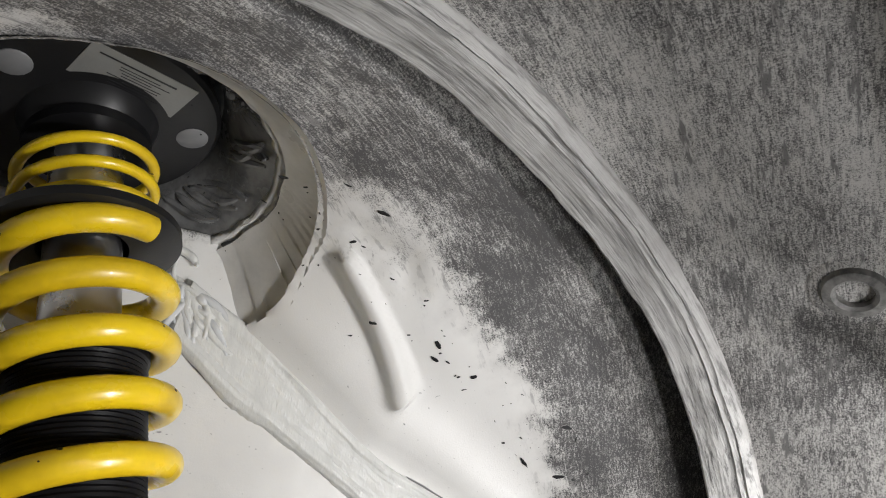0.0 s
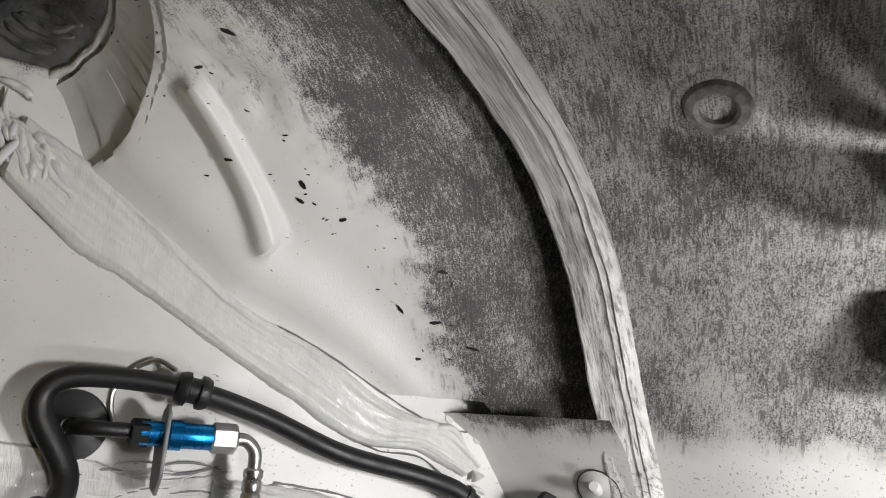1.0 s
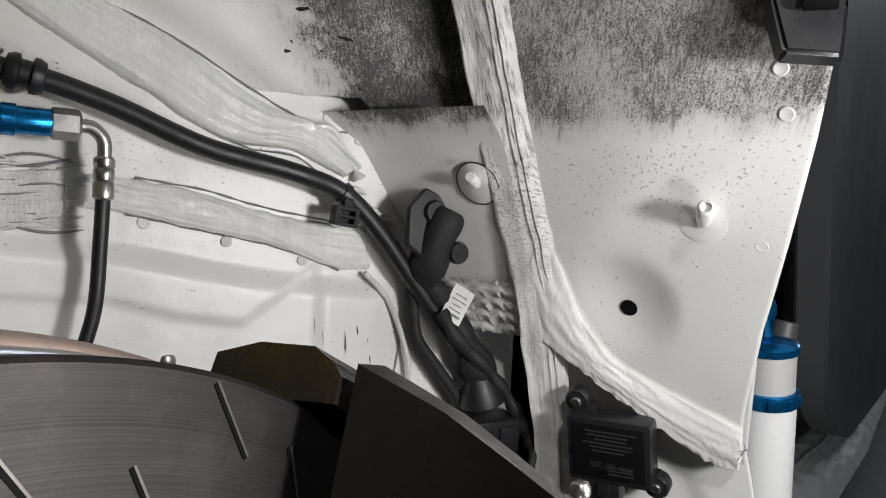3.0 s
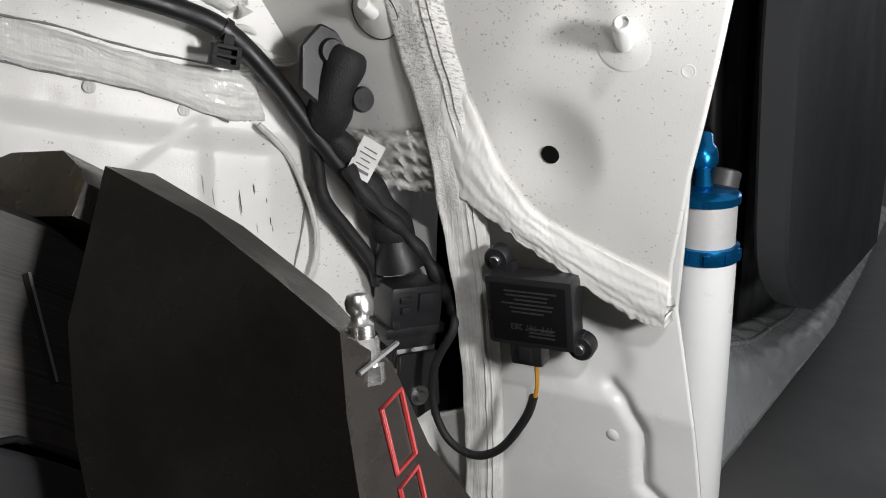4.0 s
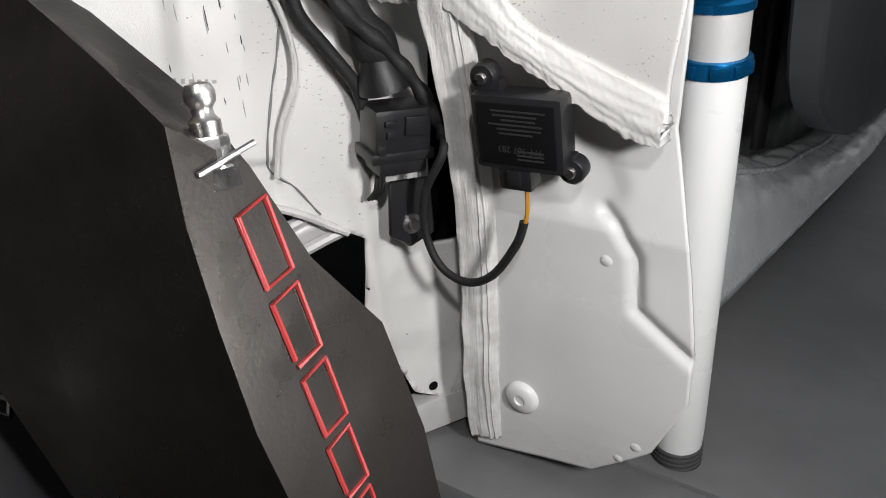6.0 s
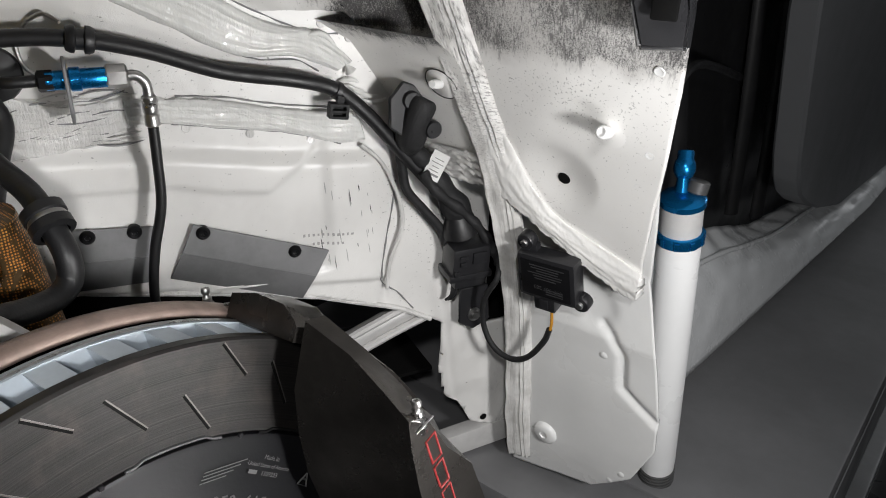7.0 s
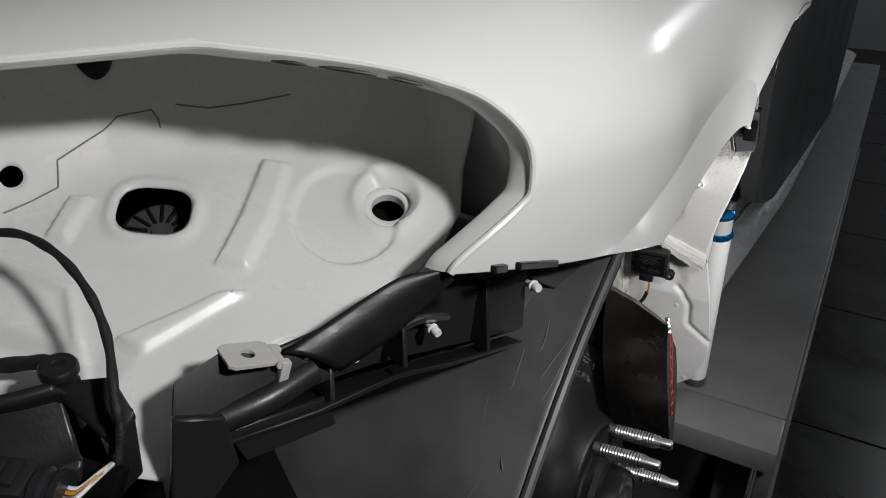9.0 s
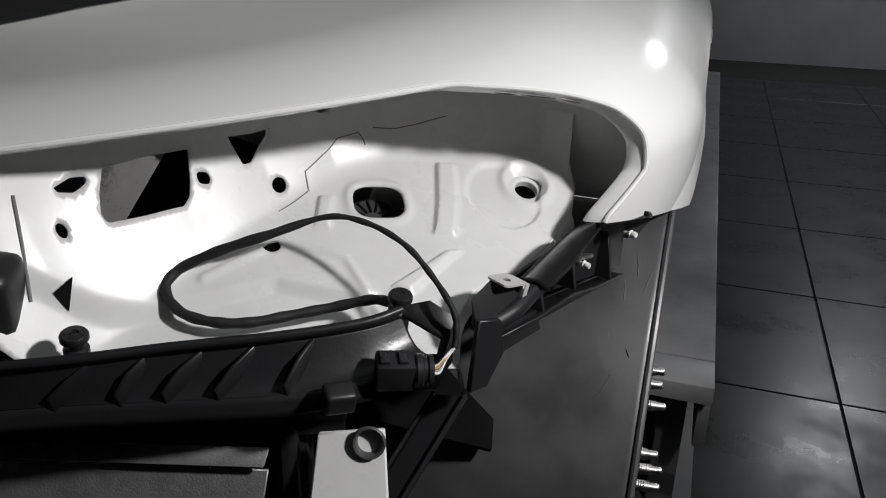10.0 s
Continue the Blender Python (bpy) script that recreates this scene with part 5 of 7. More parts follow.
C_OUT = [(-0.132, -0.258, 0.918), (-0.153, -0.286, 0.914), (-0.192, -0.311, 0.911), (-0.247, -0.335, 0.910), (-0.296, -0.357, 0.910), (-0.40, -0.408, 0.910)]
ci, co_ = spline(C_IN, 8), spline(C_OUT, 8)


def carr(u, v):
    i = u * (len(ci) - 1)
    k = min(int(i), len(ci) - 2)
    a, b = ci[k].lerp(ci[k + 1], i - k), co_[k].lerp(co_[k + 1], i - k)
    return a.lerp(b, v) + V(0, 0, -0.006 * math.sin(math.pi * v))


bm = bmesh.new()
sheet(bm, carr, 60, 10)
thicken(part("channel", bm, M_BLACK, carrier), 0.003)
bm = bmesh.new()
sheet(bm, lambda u, v: carr(u, 0) + V(0.002 * v, -0.003 * v, -0.004 + 0.010 * v) + V(0, 0.006 * (1 - v), 0), 60, 3)
thicken(part("upper_lip", bm, M_BLACK, carrier), 0.004)
bm = bmesh.new()
sheet(bm, lambda u, v: carr(u, 1) + V(0, -0.003 * v, -0.012 * v), 60, 3)
thicken(part("lower_lip", bm, M_BLACK, carrier), 0.004)
for u in (0.34, 0.46, 0.55, 0.65, 0.75, 0.85):
    bm = bmesh.new()
    a, b, c = carr(u, 0.08), carr(min(1, u + 0.06), 0.95), carr(min(1, u + 0.03), 0.5)
    plate(bm, [a + V(0, 0, 0.001), c + V(0, -0.002, 0.010), b + V(0, -0.002, 0.006), b + V(0, 0, -0.004), c + V(0, 0, -0.004), a + V(0, 0, -0.006)], (1, 0.2, 0), 0.0022, 0.0004)
    part("rib", bm, M_BLACK, carrier)
bm = bmesh.new()
block(bm, (0.017, 0.013, 0.014), pose(-0.1640, -0.3040, 0.911, 14, 6, 40), 0.003, 3)
part("end_boss", bm, M_BLACK, carrier)
bm = bmesh.new()
plate(bm, [V(-0.150, -0.252, 0.9385), V(-0.147, -0.244, 0.9400), V(-0.137, -0.2370, 0.941), V(-0.1180, -0.2435, 0.936), V(-0.1215, -0.2520, 0.926)], (0, 0.2, -1), 0.004, 0.0008)
part("end_shelf", bm, M_BLACK, carrier)
bm = bmesh.new()
plate(bm, [V(-0.1180, -0.2435, 0.935), V(-0.1215, -0.2535, 0.923), V(-0.1265, -0.2560, 0.8950), V(-0.1205, -0.2430, 0.9060)], (-0.8, 0.5, 0), 0.006, 0.0008)
part("end_cheek", bm, M_BLACK, carrier)
# front of the carrier's end, its shade put in as near-black
bm = bmesh.new()
plate(bm, [V(-0.1195, -0.2540, 0.915), V(-0.1450, -0.2620, 0.915), V(-0.1450, -0.2640, 0.8950), V(-0.1255, -0.2580, 0.8950)], (0.2, 0.9, 0), 0.006, 0.0008)
part("end_face_shade", bm, M_DARK, carrier)
for at in ((-0.151, -0.248, 0.944), (-0.290, -0.345, 0.945)):
    rb = thing("rubber_stop", "round black rubber bump stop on the carrier", "bump stop", at, "rubber stops")
    bm = bmesh.new()
    lathe(bm, [(0, 0.0032), (0.0022, 0.0032), (0.0026, 0.004), (0.0064, 0.0037), (0.0071, 0.0026), (0.0071, 0.0), (0.0045, -0.001), (0.0045, -0.005), (0.0064, -0.006), (0.0064, -0.026), (0, -0.026)], at, (0.15, -0.1, 1), 32)
    part("stop", bm, M_RUBBER, rb)

# connector of the missing headlight and its taped cable
stay = thing("latch_housing", "black plastic latch housing beside the bucket", "housing", (-0.338, -0.362, 0.96))
bm = bmesh.new()
block(bm, (0.045, 0.030, 0.045), pose(-0.345, -0.350, 0.962, 12, 8, 25), 0.008, 3)
part("shell", bm, M_BLACK, stay)
bm = bmesh.new()
lathe(bm, [(0.016, -0.01), (0.016, 0.006), (0.012, 0.010), (0, 0.010)], (-0.333, -0.362, 1.008), (0.2, -0.2, 1), 24)
part("cap", bm, M_RUBBER, stay)
plug = thing("headlight_plug", "black headlight connector with coloured wires", "connector", (-0.1415, -0.281, 0.918))
bm = bmesh.new()
pm = pose(-0.1415, -0.2811, 0.9187, 8, 5, 28)
block(bm, (0.021, 0.016, 0.017), pm, 0.0022)
part("housing", bm, M_BLACK, plug)
for x in (-0.006, 0.004):
    bm = bmesh.new()
    block(bm, (0.005, 0.010, 0.003), pm @ pose(x, 0, 0.0088), 0.0006)
    part("latch", bm, M_BLACK, plug)
bm = bmesh.new()
lathe(bm, [(0.0085, 0), (0.0094, 0.001), (0.0094, 0.004), (0.008, 0.005), (0.008, 0.0065), (0.009, 0.0075), (0.009, 0.010), (0, 0.010)], pm @ V(0.0105, 0, 0), pm.to_3x3() @ V(1, 0, 0), 24)
part("collar", bm, M_BLACK, plug)
for k, (dy, mt) in enumerate(((-0.003, M_PRINT), (-0.001, M_RUST), (0.001, M_WIRE), (0.003, M_PRINT))):
    bm = bmesh.new()
    tube(bm, [pm @ V(0.019, dy, 0.001), pm @ V(0.024, dy, 0.001), V(-0.1185, -0.2610 + dy * 0.3, 0.9195 + k * 0.0006), V(-0.1155, -0.2545 + dy * 0.3, 0.9240)], 0.0008, 6, 5)
    part("wire", bm, mt, plug)
cable = thing("headlight_cable", "cloth-taped black cable looping over the bucket", "cable", (-0.2, -0.24, 0.93))
CAB = [(-0.1160, -0.2550, 0.9225), (-0.1165, -0.251, 0.934), (-0.1205, -0.248, 0.945), (-0.138, -0.235, 0.957), (-0.156, -0.228, 0.969), (-0.180, -0.224, 0.977), (-0.205, -0.227, 0.979), (-0.235, -0.244, 0.970), (-0.262, -0.258, 0.961), (-0.282, -0.269, 0.951),
       (-0.284, -0.281, 0.944), (-0.270, -0.289, 0.936), (-0.251, -0.288, 0.932), (-0.232, -0.279, 0.930), (-0.212, -0.262, 0.930), (-0.192, -0.246, 0.931), (-0.172, -0.240, 0.936), (-0.158, -0.243, 0.938)]
bm = bmesh.new()
tube(bm, CAB, lambda t: 0.0018 + 0.0013 * min(1, max(0, (t - 0.36) / 0.06)) + 0.0002 * math.sin(t * 150), 12, 8)
part("cable", bm, M_TAPE, cable)

horn = thing("horn", "grey round horn seen through the oval hole", "horn", (-0.205, -0.145, 0.925))
bm = bmesh.new()
hn = V(0.36, -0.42, 1).normalized()
lathe(bm, [(0, 0.006), (0.004, 0.006), (0.005, 0.004), (0.018, 0.004), (0.022, 0.0), (0.022, -0.01), (0, -0.01)], (-0.212, -0.146, 0.943), hn, 36)
part("body", bm, M_HORN, horn)
for k in range(14):
    a = 2 * math.pi * k / 14
    bm = bmesh.new()
    block(bm, (0.011, 0.0016, 0.0016), Matrix.Translation((-0.212, -0.146, 0.943)) @ frame_along(hn) @ pose(0, 0, 0.0045, 0, 0, math.degrees(a)) @ pose(0.012, 0, 0), 0.0003, 1)
    part("ray", bm, M_HAT, horn)

# radiator pack under the carrier
rad = thing("radiator", "dark radiator frame with grey slats behind the nose", "radiator", (-0.3, -0.3, 0.80))
bm = bmesh.new()
for c, sz in (((-0.335, -0.334, 0.874), (0.34, 0.02, 0.016)), ((-0.208, -0.285, 0.79), (0.022, 0.03, 0.16)), ((-0.2, -0.300, 0.80), (0.010, 0.02, 0.15))):
    block(bm, sz, Matrix.Translation(c) @ pose(0, 0, 0, -10, 0, 22), 0.003)
part("frame", bm, M_BLACK, rad)


def rad_pt(s, dz, off=0.0):
    """On the radiator's front: s along it, dz below its upper edge."""
    return V(-0.356 + 0.149 * s, -0.336 + 0.033 * s + 0.23 * dz - off, 0.858 + 0.009 * s + dz)


for z0, z1 in ((0.0, -0.008), (-0.013, -0.034), (-0.040, -0.060), (-0.066, -0.086)):
    bm = bmesh.new()
    plate(bm, [rad_pt(-0.9, z0), rad_pt(0.985, z0), rad_pt(0.985, z1, 0.006), rad_pt(-0.9, z1, 0.006)], (0.2, -0.9, 0.3), 0.002, 0.0006)
    part("slat", bm, M_FIN, rad)
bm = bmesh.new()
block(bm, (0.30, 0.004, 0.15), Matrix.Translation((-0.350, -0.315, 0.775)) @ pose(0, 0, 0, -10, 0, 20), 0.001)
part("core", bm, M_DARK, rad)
bm = bmesh.new()
plate(bm, [V(-0.184, -0.292, 0.876), V(-0.150, -0.276, 0.876), V(-0.140, -0.296, 0.834), V(-0.150, -0.332, 0.775), V(-0.180, -0.342, 0.775)], (0.3, -0.9, 0.3), 0.004, 0.001)
part("chassis_leg", bm, M_INNER, car, "white painted chassis leg behind the carrier")
bm = bmesh.new()
lathe(bm, [(0, -0.006), (0.0062, -0.006), (0.0074, 0.0006), (0.0086, 0.0012), (0.0098, 0.0)], (-0.1545, -0.2895, 0.8735), (0.3, -0.9, 0.3), 32)
part("tow_eye_sleeve", bm, M_HORN, car, "open end of the tow-eye sleeve")
duct = thing("air_duct", "black plastic air duct beside the radiator", "air duct", (-0.15, -0.25, 0.80))
bm = bmesh.new()
sheet(bm, lambda u, v: V(-0.118 - 0.045 * u - 0.022 * v, -0.222 - 0.10 * u, 0.868 - 0.09 * u - 0.003 * v), 12, 6)
thicken(part("panel", bm, M_BLACK, duct), 0.003)
for v0 in (0.02, 0.98):
    bm = bmesh.new()
    tube(bm, [V(-0.118 - 0.045 * u - 0.022 * v0, -0.222 - 0.10 * u, 0.870 - 0.09 * u - 0.003 * v0) for u in (0, 0.25, 0.5, 0.75, 1)], 0.0014, 8, 3)
    part("edge_bead", bm, M_BLACK, duct)


# ---- brake ----
CAMBER = 6.0
AX = V(math.cos(radians(CAMBER)), 0, math.sin(radians(CAMBER)))
UP = V(-math.sin(radians(CAMBER)), 0, math.cos(radians(CAMBER)))
HUB = V(-0.088, 0.157, 0.590)


def wheel(h, r, deg):
    """Point of the wheel: h outwards along the axle, r from it, deg from the top towards the rear."""
    return HUB + AX * h + (V(0, 1, 0) * math.sin(radians(deg)) + UP * math.cos(radians(deg))) * r


def wheel_frame(h, r, deg):
    """Frame there: x along the turn, y away from the axle, z outwards."""
    t = V(0, 1, 0) * math.cos(radians(deg)) - UP * math.sin(radians(deg))
    o = V(0, 1, 0) * math.sin(radians(deg)) + UP * math.cos(radians(deg))
    m = Matrix((t, o, AX)).transposed().to_4x4()
    m.translation = wheel(h, r, deg)
    return m


def text_part(string, size, m, mat, parent, name="lettering", spacing=1.0, align="LEFT"):
    cu = bpy.data.curves.new("text", "FONT")
    cu.body, cu.size, cu.extrude, cu.align_x, cu.space_character = string, size, size * 0.015, align, spacing
    ob = bpy.data.objects.new("text", cu)
    scene.collection.objects.link(ob)
    bpy.context.view_layer.update()
    me = bpy.data.meshes.new_from_object(ob)
    bpy.data.objects.remove(ob)
    bm = bmesh.new()
    bm.from_mesh(me)
    bpy.data.meshes.remove(me)
    bmesh.ops.transform(bm, matrix=m, verts=bm.verts)
    return part(name, bm, mat, parent, smooth=False)


disc = thing("brake_disc", "slotted ventilated steel brake disc with a black hat", "brake disc", HUB)
bm = bmesh.new()
lathe(bm, [(0.142, -0.006), (0.142, 0), (0.1835, 0), (0.1848, -0.0012), (0.1848, -0.0062), (0.142, -0.0062)], HUB, AX, 160, closed=True)
part("front_ring", bm, M_DISC, disc, "dark swept friction ring")
bm = bmesh.new()
lathe(bm, [(0.142, -0.0255), (0.1848, -0.0255), (0.1848, -0.0325), (0.1838, -0.034), (0.142, -0.034)], HUB, AX, 160, closed=True)
part("rear_ring", bm, M_VANE, disc, "pale grey rear friction ring")
bm = bmesh.new()
lathe(bm, [(0.1849, -0.0275), (0.1856, -0.0285), (0.1849, -0.0300)], HUB, AX, 160)
part("rear_ring_edge", bm, M_ALU, disc, "bright turned edge")
bm = bmesh.new()
lathe(bm, [(0.126, -0.010), (0.1405, -0.008), (0.1405, 0.0004), (0.139, 0.0012), (0.1215, 0.0012), (0.1205, 0.0020), (0.099, 0.0026), (0.096, 0.004), (0.089, 0.010), (0.081, 0.020), (0.074, 0.034), (0.071, 0.036), (0.045, 0.036), (0.045, 0.030), (0, 0.030)], HUB, AX, 128)
part("hat", bm, M_HAT, disc, "black anodised hat with engraved part number")
# vanes widen towards the rim
bm = bmesh.new()
plate(bm, [V(-0.0085, 0.1842, -0.0255), V(0.0035, 0.1842, -0.0255), V(0.0115, 0.150, -0.0255), V(0.0065, 0.148, -0.0255)], V(0, 0, 1), 0.0195)
vane_me = bpy.data.meshes.new("vane")
bm.to_mesh(vane_me)
bm.free()
vane_me.materials.append(M_VANE)
# black cylinder that stands for the shade between the vanes
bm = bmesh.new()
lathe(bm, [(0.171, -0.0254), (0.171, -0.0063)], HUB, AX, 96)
part("vane_gap_shade", bm, M_DARK, disc)
for k in range(48):
    ob = new("vane", vane_me)
    ob.parent = disc
    m = wheel_frame(0, 0, 360 / 48 * k)
    ob.matrix_parent_inverse = disc.matrix_basis.inverted()
    ob.matrix_basis = m
for k in range(14):
    # three rows of grooves: lit edge and shaded side put in as coloured strips
    for a0, r0, a1, r1 in ((19.0, 0.1825, 23.6, 0.168), (28.0, 0.1735, 33.0, 0.155), (13.3, 0.1635, 18.0, 0.1465)):
        turn = 360 / 14 * k
        p, q = wheel(0.0001, r0, a0 + turn), wheel(0.0001, r1, a1 + turn)
        side = AX.cross((q - p).normalized())
        for w0, w1, mat, nm in ((-0.0009, 0.0002, M_DARK, "slot_shade"), (0.0002, 0.0008, M_GROOVE, "slot_glint")):
            bm = bmesh.new()
            plate(bm, [p + side * w0, p + side * w1, q + side * w1, q + side * w0], AX, 0.0003)
            part(nm, bm, mat, disc)
for k in range(14):
    a0 = 360 / 14 * k
    bm = bmesh.new()
    tube(bm, [wheel(0.0004, 0.1412 + (0.0016 if 1 < j < 10 else 0.0), a0 + 3 + j * 1.6) for j in range(12)], 0.0007, 6, 1)
    part("float_gap", bm, M_DARK if k % 3 else M_RELIEF, disc)
    bm = bmesh.new()
    lathe(bm, [(0, 0.0008), (0.0010, 0.0008), (0.0014, 0.0003), (0.0014, -0.001)], wheel(0.0004, 0.1405, a0 - 1.0), AX, 14)
    part("drive_pin", bm, M_HAT, disc)
num = "9F2.615.584"
for k, ch in enumerate(num):
    text_part(ch, 0.0080, wheel_frame(0.0030, 0.1130 - 0.0006 * k, 19.3 + 2.32 * k) @ pose(0, -0.003, 0), M_ETCH, disc, "digit")
tf = wheel_frame(0.0028, 0.1265, 33) @ pose(0, 0, 0, 0, 0, -7)
text_part("Made in", 0.0030, tf @ pose(0, 0.0024, 0), M_ETCH, disc, align="CENTER")
text_part("United States of America", 0.0026, tf @ pose(0, -0.0012, 0), M_ETCH, disc, align="CENTER")
text_part("1109233", 0.0030, tf @ pose(0.002, -0.0050, 0), M_ETCH, disc, align="CENTER")
bm = bmesh.new()
block(bm, (0.0050, 0.0018, 0.0002), tf @ pose(-0.0085, -0.0040, 0), 0)
part("logo_bar", bm, M_ETCH, disc)
for k in range(4):
    bm = bmesh.new()
    block(bm, (0.022 - 0.003 * k, 0.0004, 0.0002), wheel_frame(0.0027, 0.1285 - 0.0017 * k, 22.0) @ pose(-0.002 * k, 0, 0, 0, 0, 6), 0)
    part("logo_stripe", bm, M_ETCH, disc)
bm = bmesh.new()
tri_pts = [wheel_frame(0.0027, 0.1215, 45) @ V(*q) for q in ((0, 0.0040, 0), (0.0032, -0.002, 0), (-0.0032, -0.002, 0))]
tube(bm, tri_pts + tri_pts[:1], 0.0005, 5, 1)
tube(bm, [(tri_pts[0] + tri_pts[1]) / 2, (tri_pts[0] + tri_pts[2]) / 2], 0.0005, 5, 1)
part("warning_triangle", bm, M_ETCH, disc)

bm = bmesh.new()
sheet(bm, lambda u, v: wheel(-0.0355 - 0.0125 * v, 0.1868 + 0.0024 * v + 0.0010 * math.sin(math.pi * v), -120 + 149 * u), 100, 4)
thicken(part("shield_band", bm, M_RUST, disc, "brown dusty outer band of the brake shield"), 0.003)
bm = bmesh.new()
lathe(bm, [(0.06, -0.044), (0.186, -0.046), (0.186, -0.048), (0.06, -0.046)], HUB, AX, 96, closed=True)
part("shield_plate", bm, M_DARK, disc)

hub = thing("wheel_hub", "steel wheel hub with long bright studs", "wheel hub", HUB + AX * 0.04)
bm = bmesh.new()
lathe(bm, [(0.070, 0.030), (0.0705, 0.0365), (0.069, 0.040), (0.048, 0.041), (0.045, 0.046), (0.036, 0.047), (0.034, 0.060), (0.031, 0.064), (0.029, 0.064), (0.028, 0.048), (0, 0.048)], HUB, AX, 72)
part("flange", bm, M_HAT, hub)
bm = bmesh.new()
lathe(bm, [(0.030, 0.048), (0.0335, 0.049), (0.0335, 0.058), (0.031, 0.062), (0.026, 0.062), (0.024, 0.058), (0, 0.056)], HUB, AX, 48)
part("bearing_cap", bm, M_ALU, hub)
for deg in (29, -8, -79, 101, 173, -151):
    bm = bmesh.new()
    lathe(bm, [(0.0062, 0.038), (0.0062, 0.083), (0.0048, 0.086), (0.0048, 0.094), (0.0035, 0.096), (0, 0.096)], wheel(0, 0.066, deg), AX, 20)
    for k in range(14):
        lathe(bm, [(0.0062, 0.044 + 0.0026 * k), (0.0067, 0.0453 + 0.0026 * k), (0.0062, 0.0466 + 0.0026 * k)], wheel(0, 0.066, deg), AX, 16)
    part("wheel_stud", bm, M_STEEL, hub)

caliper = thing("brake_caliper", "grey multi-piston brake caliper with red lettering", "brake caliper", (-0.07, 0.29, 0.60))
# sections (y, z) from the outer face inwards, each from the front ridge down, round the foot and up the back
CAL = [(-0.0300, [(0.2458, 0.7420), (0.2462, 0.728), (0.2485, 0.711), (0.2520, 0.691), (0.2620, 0.655), (0.2750, 0.610), (0.2840, 0.578), (0.2960, 0.566), (0.3010, 0.600), (0.3000, 0.640), (0.2950, 0.668), (0.2850, 0.697), (0.2690, 0.7155), (0.2590, 0.7335)]),
       (-0.0450, [(0.2480, 0.7480), (0.2460, 0.728), (0.2470, 0.711), (0.2500, 0.691), (0.2590, 0.655), (0.2720, 0.612), (0.2830, 0.572), (0.3040, 0.560), (0.3100, 0.600), (0.3095, 0.640), (0.3020, 0.670), (0.2870, 0.701), (0.2720, 0.7200), (0.2610, 0.7430)]),
       (-0.0650, [(0.2500, 0.7560), (0.2420, 0.732), (0.2410, 0.712), (0.2440, 0.690), (0.2530, 0.655), (0.2680, 0.614), (0.2830, 0.568), (0.3150, 0.555), (0.3220, 0.600), (0.3220, 0.640), (0.3090, 0.675), (0.2910, 0.704), (0.2720, 0.7280), (0.2600, 0.7535)]),
       (-0.0890, [(0.2480, 0.7640), (0.2370, 0.735), (0.2360, 0.713), (0.2380, 0.690), (0.2470, 0.655), (0.2640, 0.615), (0.2840, 0.565), (0.3250, 0.552), (0.3380, 0.600), (0.3390, 0.636), (0.3260, 0.671), (0.3020, 0.700), (0.2800, 0.7290), (0.2590, 0.7620)])]


def loft(bm, loops):
    rings = [[bm.verts.new(p) for p in l] for l in loops]
    for a, b in zip(rings, rings[1:]):
        for k in range(len(a)):
            bm.faces.new((a[k], a[(k + 1) % len(a)], b[(k + 1) % len(b)], b[k]))
    bm.faces.new(rings[0][::-1])
    bm.faces.new(rings[-1])
    return bm


def cal_x(x, z):
    """The caliper leans with the wheel's camber."""
    return x + (0.742 - z) * 0.09


bm = bmesh.new()
loft(bm, [[V(cal_x(x, z), y, z) for y, z in pts] for x, pts in CAL])
bmesh.ops.bevel(bm, geom=[e for e in bm.edges if e.calc_face_angle(0) > 0.45], offset=0.0016, segments=3, affect="EDGES")
part("outer_body", bm, M_CAL, caliper, "dusty grey outer half of the caliper")
# bridge over the disc, with a rounded crown
bm = bmesh.new()
degs = [27.5 + 6.0 * k for k in range(13)]
loops = []
for h, dr in ((0.0115, -0.0045), (0.0085, -0.0015), (0.0, 0.0030), (-0.020, 0.0036), (-0.036, 0.0)):
    loops.append([wheel(h, lerp_table([(27, 0.1965), (33, 0.1985), (39, 0.1905), (60, 0.1885), (100, 0.1895)], d) + dr * (1 if d < 36 else 0.4), d) for d in degs] + [wheel(h, 0.1850, d) for d in reversed(degs)])
loft(bm, loops)
part("bridge", bm, M_CAL, caliper)
bm = bmesh.new()
loft(bm, [[V(cal_x(x, z) - 0.0, y - 0.004, z - 0.012) for y, z in CAL[k][1]] for x, k in ((-0.146, 3), (-0.165, 2), (-0.180, 1))])
bmesh.ops.bevel(bm, geom=[e for e in bm.edges if e.calc_face_angle(0) > 0.5], offset=0.004, segments=2, affect="EDGES")
part("inner_body", bm, M_CAL, caliper)
for at, mt in (((-0.0318, 0.2543, 0.7350), M_STEEL), ((-0.160, 0.246, 0.745), M_STEEL)):
    bm = bmesh.new()
    d = V(-0.16, 0.02, 1)
    lathe(bm, [(0.0036, -0.004), (0.0036, -0.001), (0.0030, -0.0005), (0.0030, 0.0032), (0.0027, 0.0037)], at, d, 6)
    lathe(bm, [(0.0023, 0.003), (0.0023, 0.0058), (0.0016, 0.0066), (0.0015, 0.0076), (0.0022, 0.0085), (0.0023, 0.0099), (0.0018, 0.0110), (0.0008, 0.0113), (0.0008, 0.0100), (0, 0.0100)], at, d, 20)
    part("bleed_screw", bm, mt, caliper, "zinc-plated bleed screw")
# bright wire that stands for the highlight on the pocket's edge
bm = bmesh.new()
tube(bm, [V(-0.0288, 0.2492, 0.7345), V(-0.0290, 0.2600, 0.7370)], 0.0005, 6, 1)
part("edge_highlight", bm, M_ALU, caliper)
